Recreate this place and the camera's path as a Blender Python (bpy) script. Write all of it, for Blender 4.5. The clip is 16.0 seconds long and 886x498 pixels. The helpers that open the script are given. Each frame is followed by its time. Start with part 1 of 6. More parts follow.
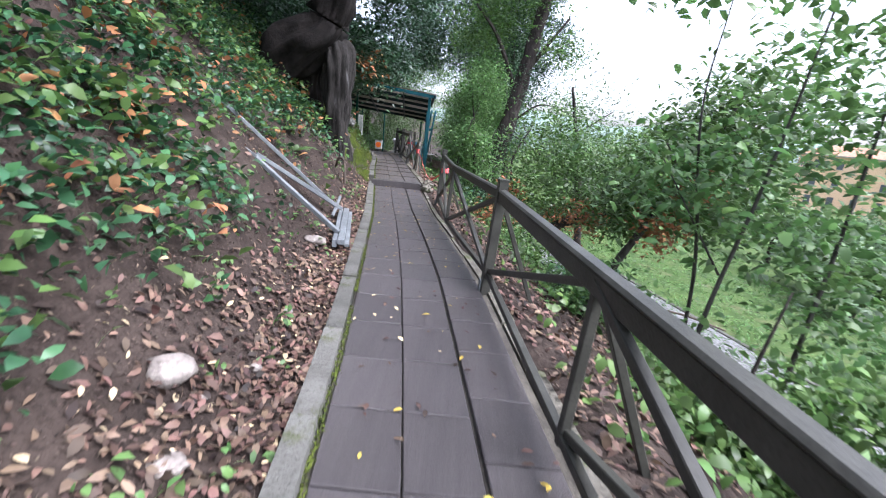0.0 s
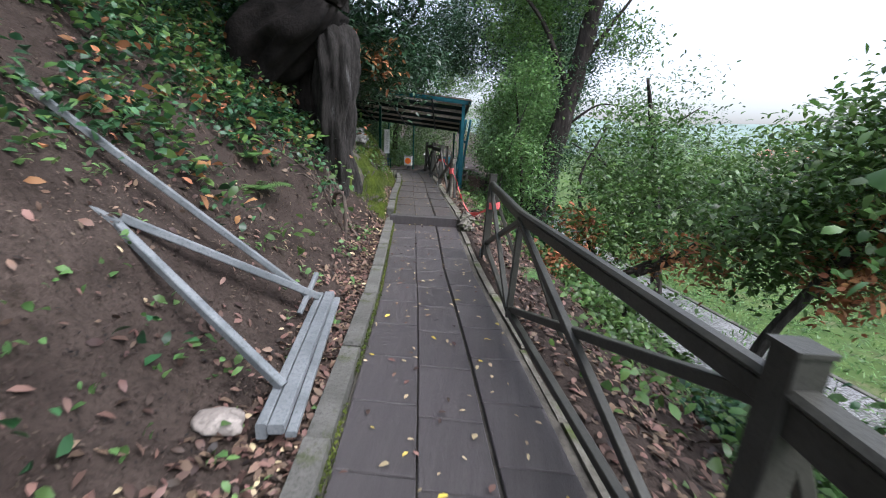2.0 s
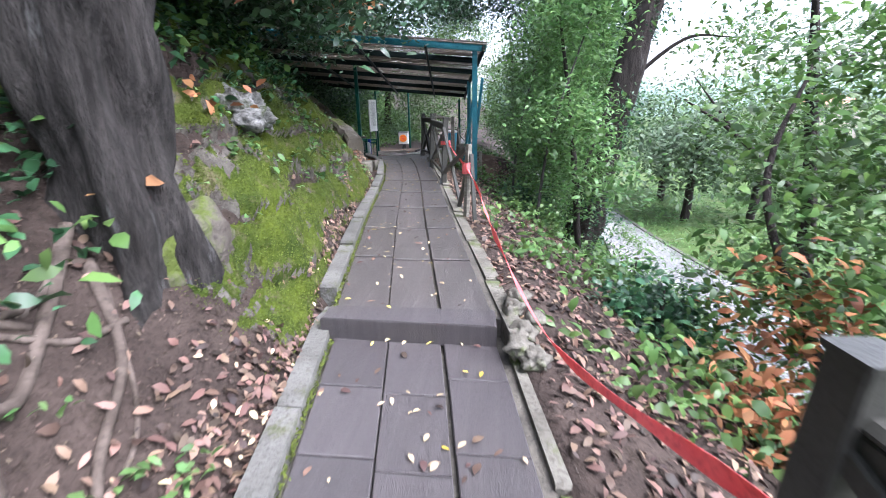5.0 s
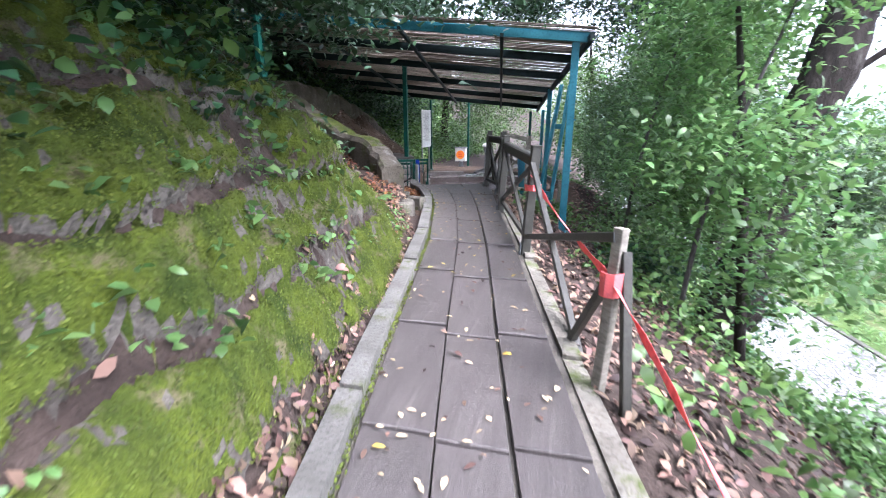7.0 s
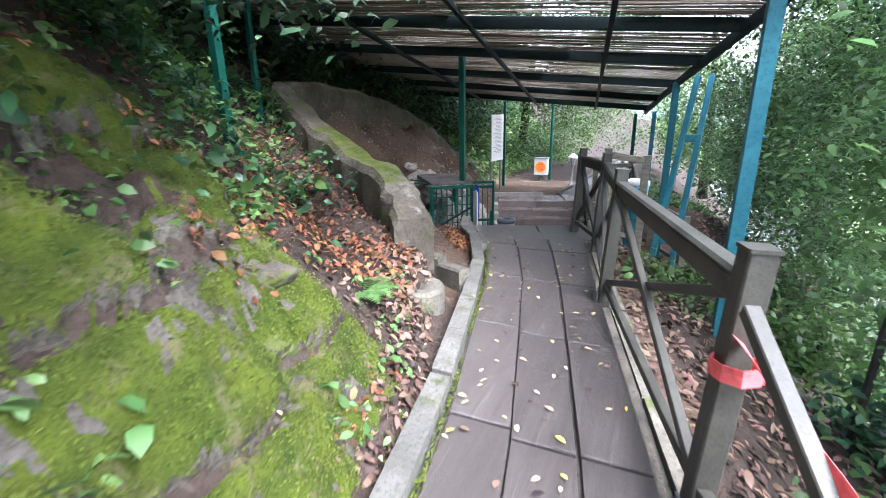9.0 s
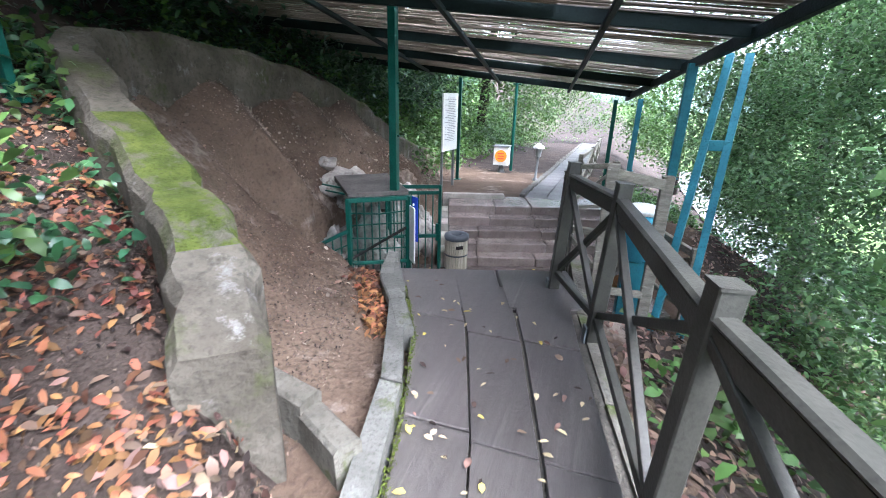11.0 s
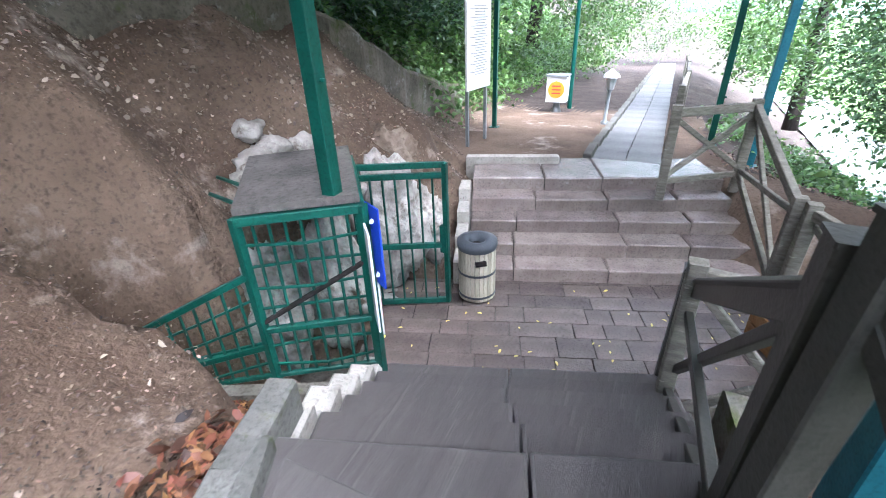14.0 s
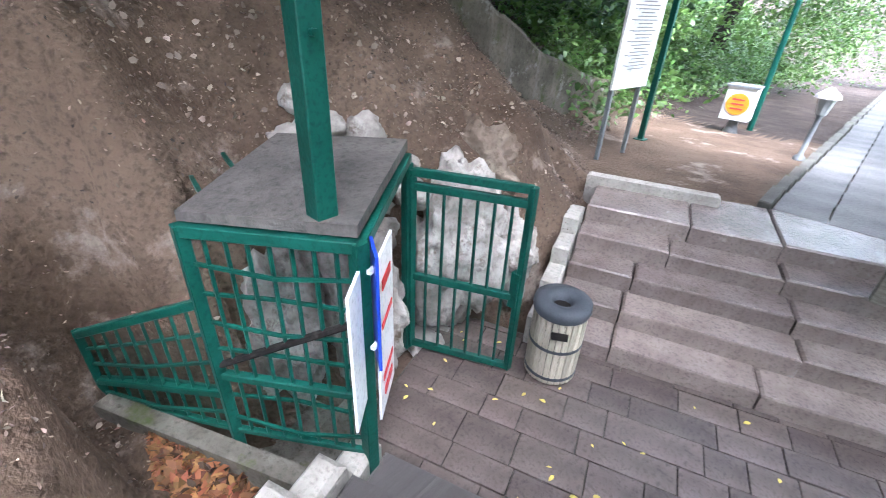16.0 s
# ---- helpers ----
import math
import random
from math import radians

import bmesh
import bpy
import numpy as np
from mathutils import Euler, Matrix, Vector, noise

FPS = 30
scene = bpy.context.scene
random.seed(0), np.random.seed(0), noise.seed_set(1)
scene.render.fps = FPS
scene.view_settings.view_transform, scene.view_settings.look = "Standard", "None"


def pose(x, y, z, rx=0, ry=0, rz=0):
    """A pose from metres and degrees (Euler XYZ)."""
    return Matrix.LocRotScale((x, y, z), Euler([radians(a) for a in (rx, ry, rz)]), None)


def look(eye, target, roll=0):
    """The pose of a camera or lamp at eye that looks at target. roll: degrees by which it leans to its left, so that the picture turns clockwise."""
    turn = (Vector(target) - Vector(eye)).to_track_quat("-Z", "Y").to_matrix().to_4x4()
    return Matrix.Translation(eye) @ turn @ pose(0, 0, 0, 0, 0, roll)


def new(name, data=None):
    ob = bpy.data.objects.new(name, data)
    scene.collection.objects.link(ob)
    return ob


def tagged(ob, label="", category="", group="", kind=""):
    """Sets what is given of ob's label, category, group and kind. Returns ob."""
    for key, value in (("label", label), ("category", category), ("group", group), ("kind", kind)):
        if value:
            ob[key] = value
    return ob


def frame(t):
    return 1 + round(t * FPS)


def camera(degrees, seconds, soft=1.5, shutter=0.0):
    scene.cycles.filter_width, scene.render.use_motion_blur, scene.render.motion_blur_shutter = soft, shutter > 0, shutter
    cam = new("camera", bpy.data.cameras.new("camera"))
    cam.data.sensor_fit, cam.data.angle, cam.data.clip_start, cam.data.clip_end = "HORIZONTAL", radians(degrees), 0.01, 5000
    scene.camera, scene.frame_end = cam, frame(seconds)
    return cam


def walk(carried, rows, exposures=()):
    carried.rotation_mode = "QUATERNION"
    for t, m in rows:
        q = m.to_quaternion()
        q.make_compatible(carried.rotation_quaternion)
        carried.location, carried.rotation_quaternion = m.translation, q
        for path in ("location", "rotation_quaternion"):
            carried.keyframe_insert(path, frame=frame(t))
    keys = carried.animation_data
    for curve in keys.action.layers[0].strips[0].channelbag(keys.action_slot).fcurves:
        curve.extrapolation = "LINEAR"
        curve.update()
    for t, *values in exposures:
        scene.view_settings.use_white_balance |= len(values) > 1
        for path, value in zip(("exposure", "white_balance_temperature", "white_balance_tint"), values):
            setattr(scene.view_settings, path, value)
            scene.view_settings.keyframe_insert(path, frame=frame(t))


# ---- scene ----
cam = camera(90.3, 16.0, soft=1.0, shutter=0.25)
PATH = [
    (0, (0.571, 0.488, 1.401), (0.557, 2.417, 0.873), 5.5),
    (0.5, (0.583, 1.189, 1.548), (0.452, 3.123, 1.055), 4.9),
    (1, (0.493, 1.853, 1.543), (0.349, 3.787, 1.056), 5.2),
    (1.5, (0.468, 2.579, 1.473), (0.318, 4.511, 0.98), 4.0),
    (2, (0.317, 3.394, 1.423), (0.134, 5.324, 0.93), 2.3),
    (2.5, (0.249, 4.206, 1.38), (0.066, 6.128, 0.86), 1.9),
    (3, (0.174, 5.04, 1.331), (-0.021, 6.951, 0.775), -0.0),
    (3.5, (0.083, 5.74, 1.377), (-0.125, 7.636, 0.775), -0.6),
    (4, (-0.005, 6.484, 1.378), (-0.214, 8.376, 0.763), -0.7),
    (4.2, (-0.027, 6.782, 1.365), (-0.248, 8.671, 0.748), -1.5),
    (6.3, (-0.643, 10.047, 1.423), (-0.887, 11.939, 0.825), 0.2),
    (6.5, (-0.715, 10.301, 1.413), (-0.995, 12.194, 0.831), 0.4),
    (7, (-0.809, 11.022, 1.472), (-1.254, 12.885, 0.896), -0.1),
    (7.5, (-0.859, 11.742, 1.607), (-1.496, 13.55, 1.037), 0.2),
    (8, (-1.023, 12.428, 1.599), (-1.76, 14.2, 1.037), 0.5),
    (8.5, (-1.146, 13.113, 1.57), (-1.919, 14.87, 1.007), -0.4),
    (9, (-1.287, 13.816, 1.59), (-2.068, 15.568, 1.023), -1.1),
    (9.5, (-1.475, 14.401, 1.643), (-2.111, 16.197, 1.037), 1.4),
    (10, (-1.628, 14.931, 1.718), (-2.231, 16.731, 1.086), 2.3),
    (12.5, (-2.058, 17.361, 1.617), (-2.657, 19.104, 0.841), -1.2),
    (13, (-2.194, 17.773, 1.588), (-2.869, 19.47, 0.772), -1.6),
    (13.5, (-2.24, 18.175, 1.547), (-2.959, 19.848, 0.719), -1.1),
    (14, (-2.304, 18.621, 1.502), (-3.07, 20.21, 0.56), -2.2),
    (14.5, (-2.355, 19.031, 1.466), (-3.055, 20.622, 0.479), 0.7),
    (15, (-2.456, 19.352, 1.433), (-3.447, 20.788, 0.455), 4.1),
    (15.5, (-2.548, 19.587, 1.387), (-3.563, 21.005, 0.405), 4.2),
    (16, (-2.58, 19.73, 1.333), (-3.759, 21.004, 0.339), 2.8),
]
walk(cam, [(t, look(eye, target, roll)) for t, eye, target, roll in PATH],
     [(0, 1.95, 5770, 18), (0.5, 1.55, 5820, 17), (1, 1.3, 5880, 16), (1.5, 1.2, 5880, 15), (2, 1.4, 5900, 14), (3, 1.85, 5880, 15), (3.5, 2.25, 5800, 17), (4, 2.4, 5750, 18), (6.5, 2.45, 5620, 21), (7, 2.95, 5670, 22), (7.5, 3.3, 5700, 21), (8.5, 3.4, 5700, 19), (9, 3.3, 5700, 17), (10, 3.45, 5620, 16), (12.5, 4.05, 5500, 14), (13, 4.2, 5480, 14), (14.5, 4.3, 5520, 15), (15.5, 4.25, 5570, 15), (16, 4.25, 5570, 15)])

# ---- light ----
SUN_EL, SUN_AZ = 56.0, 112.0
world = bpy.data.worlds.new("overcast_sky")
scene.world = world
world.use_nodes = True
wn = world.node_tree
sky = wn.nodes.new("ShaderNodeTexSky")
sky.sky_type = "NISHITA"
sky.sun_disc = False
sky.sun_elevation, sky.sun_rotation = radians(SUN_EL), radians(SUN_AZ)
sky.dust_density, sky.ozone_density, sky.air_density = 4.0, 0.6, 1.0
pale = wn.nodes.new("ShaderNodeHueSaturation")
pale.inputs["Saturation"].default_value = 0.42
wn.links.new(sky.outputs[0], pale.inputs["Color"])
back = wn.nodes["Background"]
back.inputs["Strength"].default_value = 0.15
wn.links.new(pale.outputs[0], back.inputs["Color"])
sun = new("sun", bpy.data.lights.new("sun", "SUN"))
sun.data.energy, sun.data.angle, sun.data.color = 1.3, radians(40), (1.0, 0.98, 0.97)
sun.matrix_world = look((0, 0, 30), (-10 * math.sin(radians(SUN_AZ)), -10 * math.cos(radians(SUN_AZ)), 30 - 10 * math.tan(radians(SUN_EL))))
tagged(sun, "soft overcast daylight", "sun", kind="structure")


# ---- materials ----
def material(name, c1, c2, scale=6.0, rough=0.8, metal=0.0, bump=0.3, fine=60.0, stretch=(1, 1, 1), spot=None, spot_scale=2.0, spot_at=0.55, spot2=None,
             vary=0.0, island=False, translucent=0.0, spec=0.18, coords="Object"):
    """Two-scale noise between two colours, optional third colour in spots, random variation by object or island, fine bump."""
    m = bpy.data.materials.new(name)
    m.use_nodes = True
    nt = m.node_tree
    bsdf = nt.nodes["Principled BSDF"]
    tc = nt.nodes.new("ShaderNodeTexCoord")
    mp = nt.nodes.new("ShaderNodeMapping")
    mp.inputs["Scale"].default_value = stretch
    nt.links.new(tc.outputs[coords], mp.inputs[0])

    def noisy(s, detail=6.0, rough_n=0.6):
        n = nt.nodes.new("ShaderNodeTexNoise")
        n.inputs["Scale"].default_value, n.inputs["Detail"].default_value, n.inputs["Roughness"].default_value = s, detail, rough_n
        nt.links.new(mp.outputs[0], n.inputs["Vector"])
        return n

    def mix(a, b, fac):
        x = nt.nodes.new("ShaderNodeMix")
        x.data_type = "RGBA"
        for sock, v in ((x.inputs[6], a), (x.inputs[7], b)):
            if isinstance(v, tuple):
                sock.default_value = (*v, 1)
            else:
                nt.links.new(v, sock)
        nt.links.new(fac, x.inputs[0])
        return x.outputs[2]

    def ramp(src, lo, hi):
        r = nt.nodes.new("ShaderNodeMapRange")
        r.inputs[1].default_value, r.inputs[2].default_value = lo, hi
        nt.links.new(src, r.inputs[0])
        return r.outputs[0]

    big, small = noisy(scale), noisy(fine, 3.0)
    col = mix(c1, c2, ramp(big.outputs[0], 0.35, 0.65))
    dark = tuple(v * 0.55 for v in c1)
    col = mix(col, dark, ramp(small.outputs[0], 0.5, 0.85))
    if spot:
        col = mix(col, spot, ramp(noisy(spot_scale, 8.0, 0.7).outputs[0], spot_at, spot_at + 0.1))
    if spot2:
        col = mix(col, spot2, ramp(noisy(spot_scale * 2.3, 10.0, 0.75).outputs[0], 0.57, 0.64))
    if vary:
        if island:
            g = nt.nodes.new("ShaderNodeNewGeometry")
            rnd = g.outputs["Random Per Island"]
        else:
            g = nt.nodes.new("ShaderNodeObjectInfo")
            rnd = g.outputs["Random"]
        h = nt.nodes.new("ShaderNodeHueSaturation")
        nt.links.new(col, h.inputs["Color"])
        v = nt.nodes.new("ShaderNodeMapRange")
        v.inputs[3].default_value, v.inputs[4].default_value = 1 - vary, 1 + vary
        nt.links.new(rnd, v.inputs[0])
        nt.links.new(v.outputs[0], h.inputs["Value"])
        hu = nt.nodes.new("ShaderNodeMath")
        hu.operation = "MULTIPLY_ADD"
        hu.inputs[1].default_value, hu.inputs[2].default_value = 0.06 * vary, 0.5 - 0.03 * vary
        frac = nt.nodes.new("ShaderNodeMath")
        frac.operation = "FRACT"
        mul = nt.nodes.new("ShaderNodeMath")
        mul.operation = "MULTIPLY"
        mul.inputs[1].default_value = 17.3
        nt.links.new(rnd, mul.inputs[0])
        nt.links.new(mul.outputs[0], frac.inputs[0])
        nt.links.new(frac.outputs[0], hu.inputs[0])
        nt.links.new(hu.outputs[0], h.inputs["Hue"])
        col = h.outputs[0]
    nt.links.new(col, bsdf.inputs["Base Color"])
    bsdf.inputs["Roughness"].default_value = rough
    bsdf.inputs["Metallic"].default_value = metal
    bsdf.inputs["Specular IOR Level"].default_value = spec
    if bump:
        b = nt.nodes.new("ShaderNodeBump")
        b.inputs["Strength"].default_value, b.inputs["Distance"].default_value = bump, 0.02
        nt.links.new(small.outputs[0], b.inputs["Height"])
        nt.links.new(b.outputs[0], bsdf.inputs["Normal"])
    if translucent:
        tr = nt.nodes.new("ShaderNodeBsdfTranslucent")
        nt.links.new(col, tr.inputs["Color"])
        ms = nt.nodes.new("ShaderNodeMixShader")
        ms.inputs[0].default_value = translucent
        nt.links.new(bsdf.outputs[0], ms.inputs[1])
        nt.links.new(tr.outputs[0], ms.inputs[2])
        nt.links.new(ms.outputs[0], nt.nodes["Material Output"].inputs["Surface"])
    return m


def plain(name, c, rough=0.5, metal=0.0):
    return material(name, c, tuple(v * 0.85 for v in c), 8.0, rough, metal, 0.08, 90.0)


M_SOIL = material("dark_forest_soil", (0.025, 0.018, 0.0145), (0.056, 0.042, 0.034), 2.2, 0.95, 0, 1.0, 38.0, spot=(0.026, 0.019, 0.014), spot_scale=5.0, spot_at=0.56)
M_DUST = material("bare_trampled_earth", (0.056, 0.036, 0.024), (0.120, 0.086, 0.061), 1.1, 0.95, 0, 1.0, 30.0, spot=(0.205, 0.168, 0.138), spot_scale=1.6, spot_at=0.56)
M_GRASS = material("meadow_grass", (0.042, 0.078, 0.020), (0.080, 0.125, 0.034), 1.5, 0.95, 0, 0.8, 22.0, spot=(0.10, 0.11, 0.05), spot_scale=0.8)
M_MOSSROCK = material("mossy_tuff_rock", (0.055, 0.046, 0.037), (0.14, 0.128, 0.108), 2.6, 0.95, 0, 1.0, 30.0, spot=(0.065, 0.085, 0.018), spot_scale=2.6, spot_at=0.47, spot2=(0.06, 0.045, 0.035))
M_MOSS = material("bright_moss", (0.026, 0.042, 0.006), (0.072, 0.096, 0.010), 5.0, 1.0, 0, 1.0, 75.0, spot=(0.095, 0.085, 0.045), spot_scale=6.0, spot_at=0.55)
M_ROCKBARE = material("grey_brown_tuff", (0.042, 0.037, 0.030), (0.105, 0.096, 0.082), 4.0, 0.95, 0, 1.0, 45.0, spot=(0.20, 0.195, 0.18), spot_scale=5.0, spot_at=0.62)
M_SLAB = material("dark_ribbed_paving_slab", (0.063, 0.056, 0.056), (0.084, 0.075, 0.074), 2.0, 0.45, 0, 0.6, 40.0, (14, 0.5, 1), spot=(0.100, 0.094, 0.094), spot_scale=1.2, spot_at=0.62, vary=0.14, spec=0.5)
M_DECK = material("worn_brown_grey_paving_slab", (0.066, 0.058, 0.054), (0.092, 0.082, 0.076), 2.0, 0.38, 0, 0.6, 40.0, (14, 0.5, 1), spot=(0.135, 0.122, 0.112), spot_scale=1.2, spot_at=0.6, vary=0.12, spec=0.5)
M_LAND = material("reddish_paving_stone", (0.140, 0.110, 0.096), (0.235, 0.194, 0.172), 2.5, 0.24, 0, 0.4, 45.0, spot=(0.34, 0.305, 0.28), spot_scale=3.0, spot_at=0.6, vary=0.22, spec=0.5)
# darker copy of M_LAND: damp stone, with canopy shade put into the colour
M_LANDING = material("damp_shaded_brown_paving_stone", (0.080, 0.062, 0.054), (0.140, 0.112, 0.098), 2.5, 0.24, 0, 0.4, 45.0, spot=(0.21, 0.18, 0.16), spot_scale=3.0, spot_at=0.62, vary=0.25, spec=0.5)
M_KERB = material("weathered_kerb_concrete", (0.075, 0.074, 0.064), (0.135, 0.132, 0.118), 4.0, 0.85, 0, 0.6, 50.0, spot=(0.055, 0.065, 0.022), spot_scale=3.0, spot_at=0.57, vary=0.16)
M_CONC = material("old_mossy_concrete", (0.085, 0.078, 0.062), (0.165, 0.155, 0.128), 3.0, 0.9, 0, 0.7, 34.0, spot=(0.065, 0.085, 0.022), spot_scale=2.2, spot_at=0.56)
# mossy concrete darker than M_CONC: shade below the roof is in its colour
M_WALL = material("shaded_mossy_retaining_wall", (0.055, 0.048, 0.036), (0.115, 0.104, 0.082), 2.6, 0.95, 0, 0.9, 26.0, spot=(0.050, 0.058, 0.020), spot_scale=1.8, spot_at=0.54, spot2=(0.16, 0.155, 0.14))
M_WALLMOSS = material("patchy_moss_on_concrete", (0.040, 0.056, 0.010), (0.085, 0.105, 0.020), 6.0, 1.0, 0, 1.0, 60.0, spot=(0.085, 0.078, 0.060), spot_scale=4.0, spot_at=0.52)
M_PALECONC = material("pale_worn_concrete", (0.27, 0.25, 0.22), (0.42, 0.395, 0.35), 3.0, 0.85, 0, 0.6, 40.0, spot=(0.22, 0.22, 0.15), spot_scale=2.5, spot_at=0.6)
M_FARSLAB = material("pale_path_slab", (0.09, 0.088, 0.084), (0.155, 0.15, 0.144), 2.0, 0.6, 0, 0.4, 40.0, vary=0.15)
M_GROUT = material("dirty_joint_bed", (0.055, 0.050, 0.042), (0.125, 0.115, 0.092), 5.0, 0.95, 0, 0.6, 50.0)
M_RAIL = material("olive_grey_painted_rail", (0.030, 0.030, 0.0245), (0.052, 0.051, 0.042), 5.0, 0.45, 0, 0.12, 70.0, spot=(0.075, 0.073, 0.062), spot_scale=3.5, spot_at=0.64, spec=0.3)
M_GREYRAIL = material("faded_grey_rail_profile", (0.115, 0.128, 0.132), (0.185, 0.20, 0.205), 5.0, 0.55, 0, 0.2, 60.0)
M_WOODRAIL = material("weathered_fence_wood", (0.13, 0.12, 0.095), (0.24, 0.225, 0.185), 4.0, 0.8, 0, 0.4, 30.0, (3, 3, 12), spot=(0.45, 0.43, 0.37), spot_scale=3.0, spot_at=0.62)
M_BLUEGREEN = material("blue_green_painted_steel", (0.020, 0.115, 0.145), (0.034, 0.165, 0.20), 4.0, 0.45, 0, 0.1, 50.0, spot=(0.03, 0.12, 0.13), spot_scale=2.0, spot_at=0.6)
M_GREENPOST = material("dark_green_painted_steel", (0.004, 0.044, 0.032), (0.008, 0.074, 0.054), 4.0, 0.42, 0, 0.1, 50.0)
# near-black green: the shade below the slats is put into the beam colour
M_BEAM = material("shaded_green_canopy_beam", (0.005, 0.011, 0.011), (0.009, 0.019, 0.018), 4.0, 0.6, 0, 0.2, 40.0)
M_REED = material("grey_reed_slat", (0.15, 0.125, 0.10), (0.27, 0.235, 0.19), 5.0, 0.85, 0, 0.5, 30.0, (0.6, 12, 12), vary=0.4, translucent=0.24)
M_BARK = material("dark_bark", (0.022, 0.018, 0.016), (0.050, 0.042, 0.037), 5.0, 0.95, 0, 1.0, 20.0, (3, 3, 0.7), spot=(0.085, 0.078, 0.07), spot_scale=2.0, spot_at=0.62)
M_GREYBARK = material("grey_lichen_bark", (0.038, 0.035, 0.031), (0.095, 0.088, 0.08), 4.0, 0.95, 0, 1.0, 20.0, (3, 3, 0.7), spot=(0.17, 0.17, 0.16), spot_scale=3.0, spot_at=0.6)
M_OLDBARK = material("furrowed_dark_bark", (0.014, 0.0125, 0.011), (0.044, 0.040, 0.036), 7.0, 0.95, 0, 1.0, 26.0, (4, 4, 0.7), spot=(0.125, 0.125, 0.12), spot_scale=1.6, spot_at=0.60)
M_HOLLOW = material("charred_hollow_bark", (0.008, 0.007, 0.006), (0.022, 0.018, 0.016), 5.0, 0.9, 0, 0.9, 18.0)
M_ROOT = material("exposed_root", (0.055, 0.043, 0.034), (0.125, 0.10, 0.082), 6.0, 0.9, 0, 0.6, 30.0)
M_STONE = material("pale_loose_stone", (0.19, 0.165, 0.145), (0.33, 0.295, 0.26), 6.0, 0.9, 0, 0.7, 30.0)
M_CLIFF = material("pale_crumbling_tuff", (0.175, 0.155, 0.135), (0.40, 0.37, 0.335), 3.4, 0.95, 0, 1.0, 16.0, spot=(0.10, 0.075, 0.055), spot_scale=3.2, spot_at=0.57)
M_LICHEN = material("grey_lichen_rock", (0.045, 0.043, 0.036), (0.27, 0.268, 0.25), 9.0, 0.95, 0, 1.0, 34.0, spot=(0.04, 0.05, 0.018), spot_scale=4.0, spot_at=0.56)
M_COBBLE = material("pale_cobbled_road", (0.17, 0.17, 0.17), (0.26, 0.26, 0.255), 1.2, 0.5, 0, 0.5, 30.0, spec=0.5)
nt = M_COBBLE.node_tree
pr = nt.nodes["Principled BSDF"]
tcn, vo, mr, mx, bp = [nt.nodes.new(k) for k in ("ShaderNodeTexCoord", "ShaderNodeTexVoronoi", "ShaderNodeMapRange", "ShaderNodeMix", "ShaderNodeBump")]
vo.feature = "DISTANCE_TO_EDGE"
vo.inputs["Scale"].default_value, vo.inputs["Randomness"].default_value = 9.0, 0.6
mr.inputs[1].default_value, mr.inputs[2].default_value = 0.03, 0.12
mx.data_type = "RGBA"
mx.inputs[6].default_value = (0.07, 0.072, 0.06, 1)
nt.links.new(tcn.outputs["Object"], vo.inputs["Vector"])
nt.links.new(vo.outputs["Distance"], mr.inputs[0])
nt.links.new(mr.outputs[0], mx.inputs[0])
nt.links.new(pr.inputs["Base Color"].links[0].from_socket, mx.inputs[7])
nt.links.new(mx.outputs[2], pr.inputs["Base Color"])
bp.inputs["Strength"].default_value, bp.inputs["Distance"].default_value = 0.8, 0.03
nt.links.new(mr.outputs[0], bp.inputs["Height"])
nt.links.new(bp.outputs[0], pr.inputs["Normal"])


def leafmat(name, c1, c2, vary, tr=0.3, rough=0.45):
    return material(name, c1, c2, 0.9, rough, 0, 0.0, 6.0, vary=vary, island=True, translucent=tr, spec=0.36)


L_DARK = leafmat("dark_laurel_leaf", (0.026, 0.062, 0.029), (0.048, 0.100, 0.046), 0.55, 0.2, 0.33)
L_MID = leafmat("green_leaf", (0.064, 0.128, 0.034), (0.116, 0.202, 0.054), 0.5, 0.38, 0.36)
L_LIGHT = leafmat("light_green_leaf", (0.088, 0.175, 0.052), (0.132, 0.240, 0.078), 0.5, 0.42, 0.38)
L_LAUREL = leafmat("green_laurel_leaf", (0.074, 0.142, 0.050), (0.125, 0.215, 0.082), 0.6, 0.42, 0.33)
L_OLIVE = leafmat("silvery_oak_leaf", (0.100, 0.155, 0.085), (0.150, 0.21, 0.125), 0.4, 0.38)
L_IVY = leafmat("ivy_leaf", (0.022, 0.070, 0.030), (0.050, 0.125, 0.052), 0.6, 0.2, 0.36)
L_DEAD = leafmat("dry_orange_leaf", (0.28, 0.115, 0.045), (0.38, 0.18, 0.085), 0.5, 0.25, 0.7)
L_LITTER = leafmat("fallen_brown_leaf", (0.066, 0.039, 0.028), (0.165, 0.104, 0.074), 0.9, 0.1, 0.6)
L_PALE = leafmat("pale_fallen_leaf", (0.42, 0.32, 0.20), (0.55, 0.46, 0.26), 0.35, 0.15, 0.6)
L_ORANGE = leafmat("russet_fallen_leaf", (0.095, 0.036, 0.018), (0.22, 0.098, 0.040), 0.85, 0.15, 0.6)
L_YELLOW = leafmat("yellow_fallen_leaf", (0.60, 0.44, 0.06), (0.66, 0.55, 0.16), 0.3, 0.2, 0.5)
L_MOSS = leafmat("moss_tuft", (0.045, 0.068, 0.008), (0.098, 0.122, 0.016), 0.28, 0.2, 0.9)
L_CRUMB = leafmat("soil_crumb_and_bark_chip", (0.020, 0.014, 0.011), (0.105, 0.075, 0.055), 0.85, 0.0, 0.9)
L_CHIP = leafmat("pale_earth_chip", (0.052, 0.034, 0.023), (0.185, 0.142, 0.110), 0.75, 0.0, 0.9)
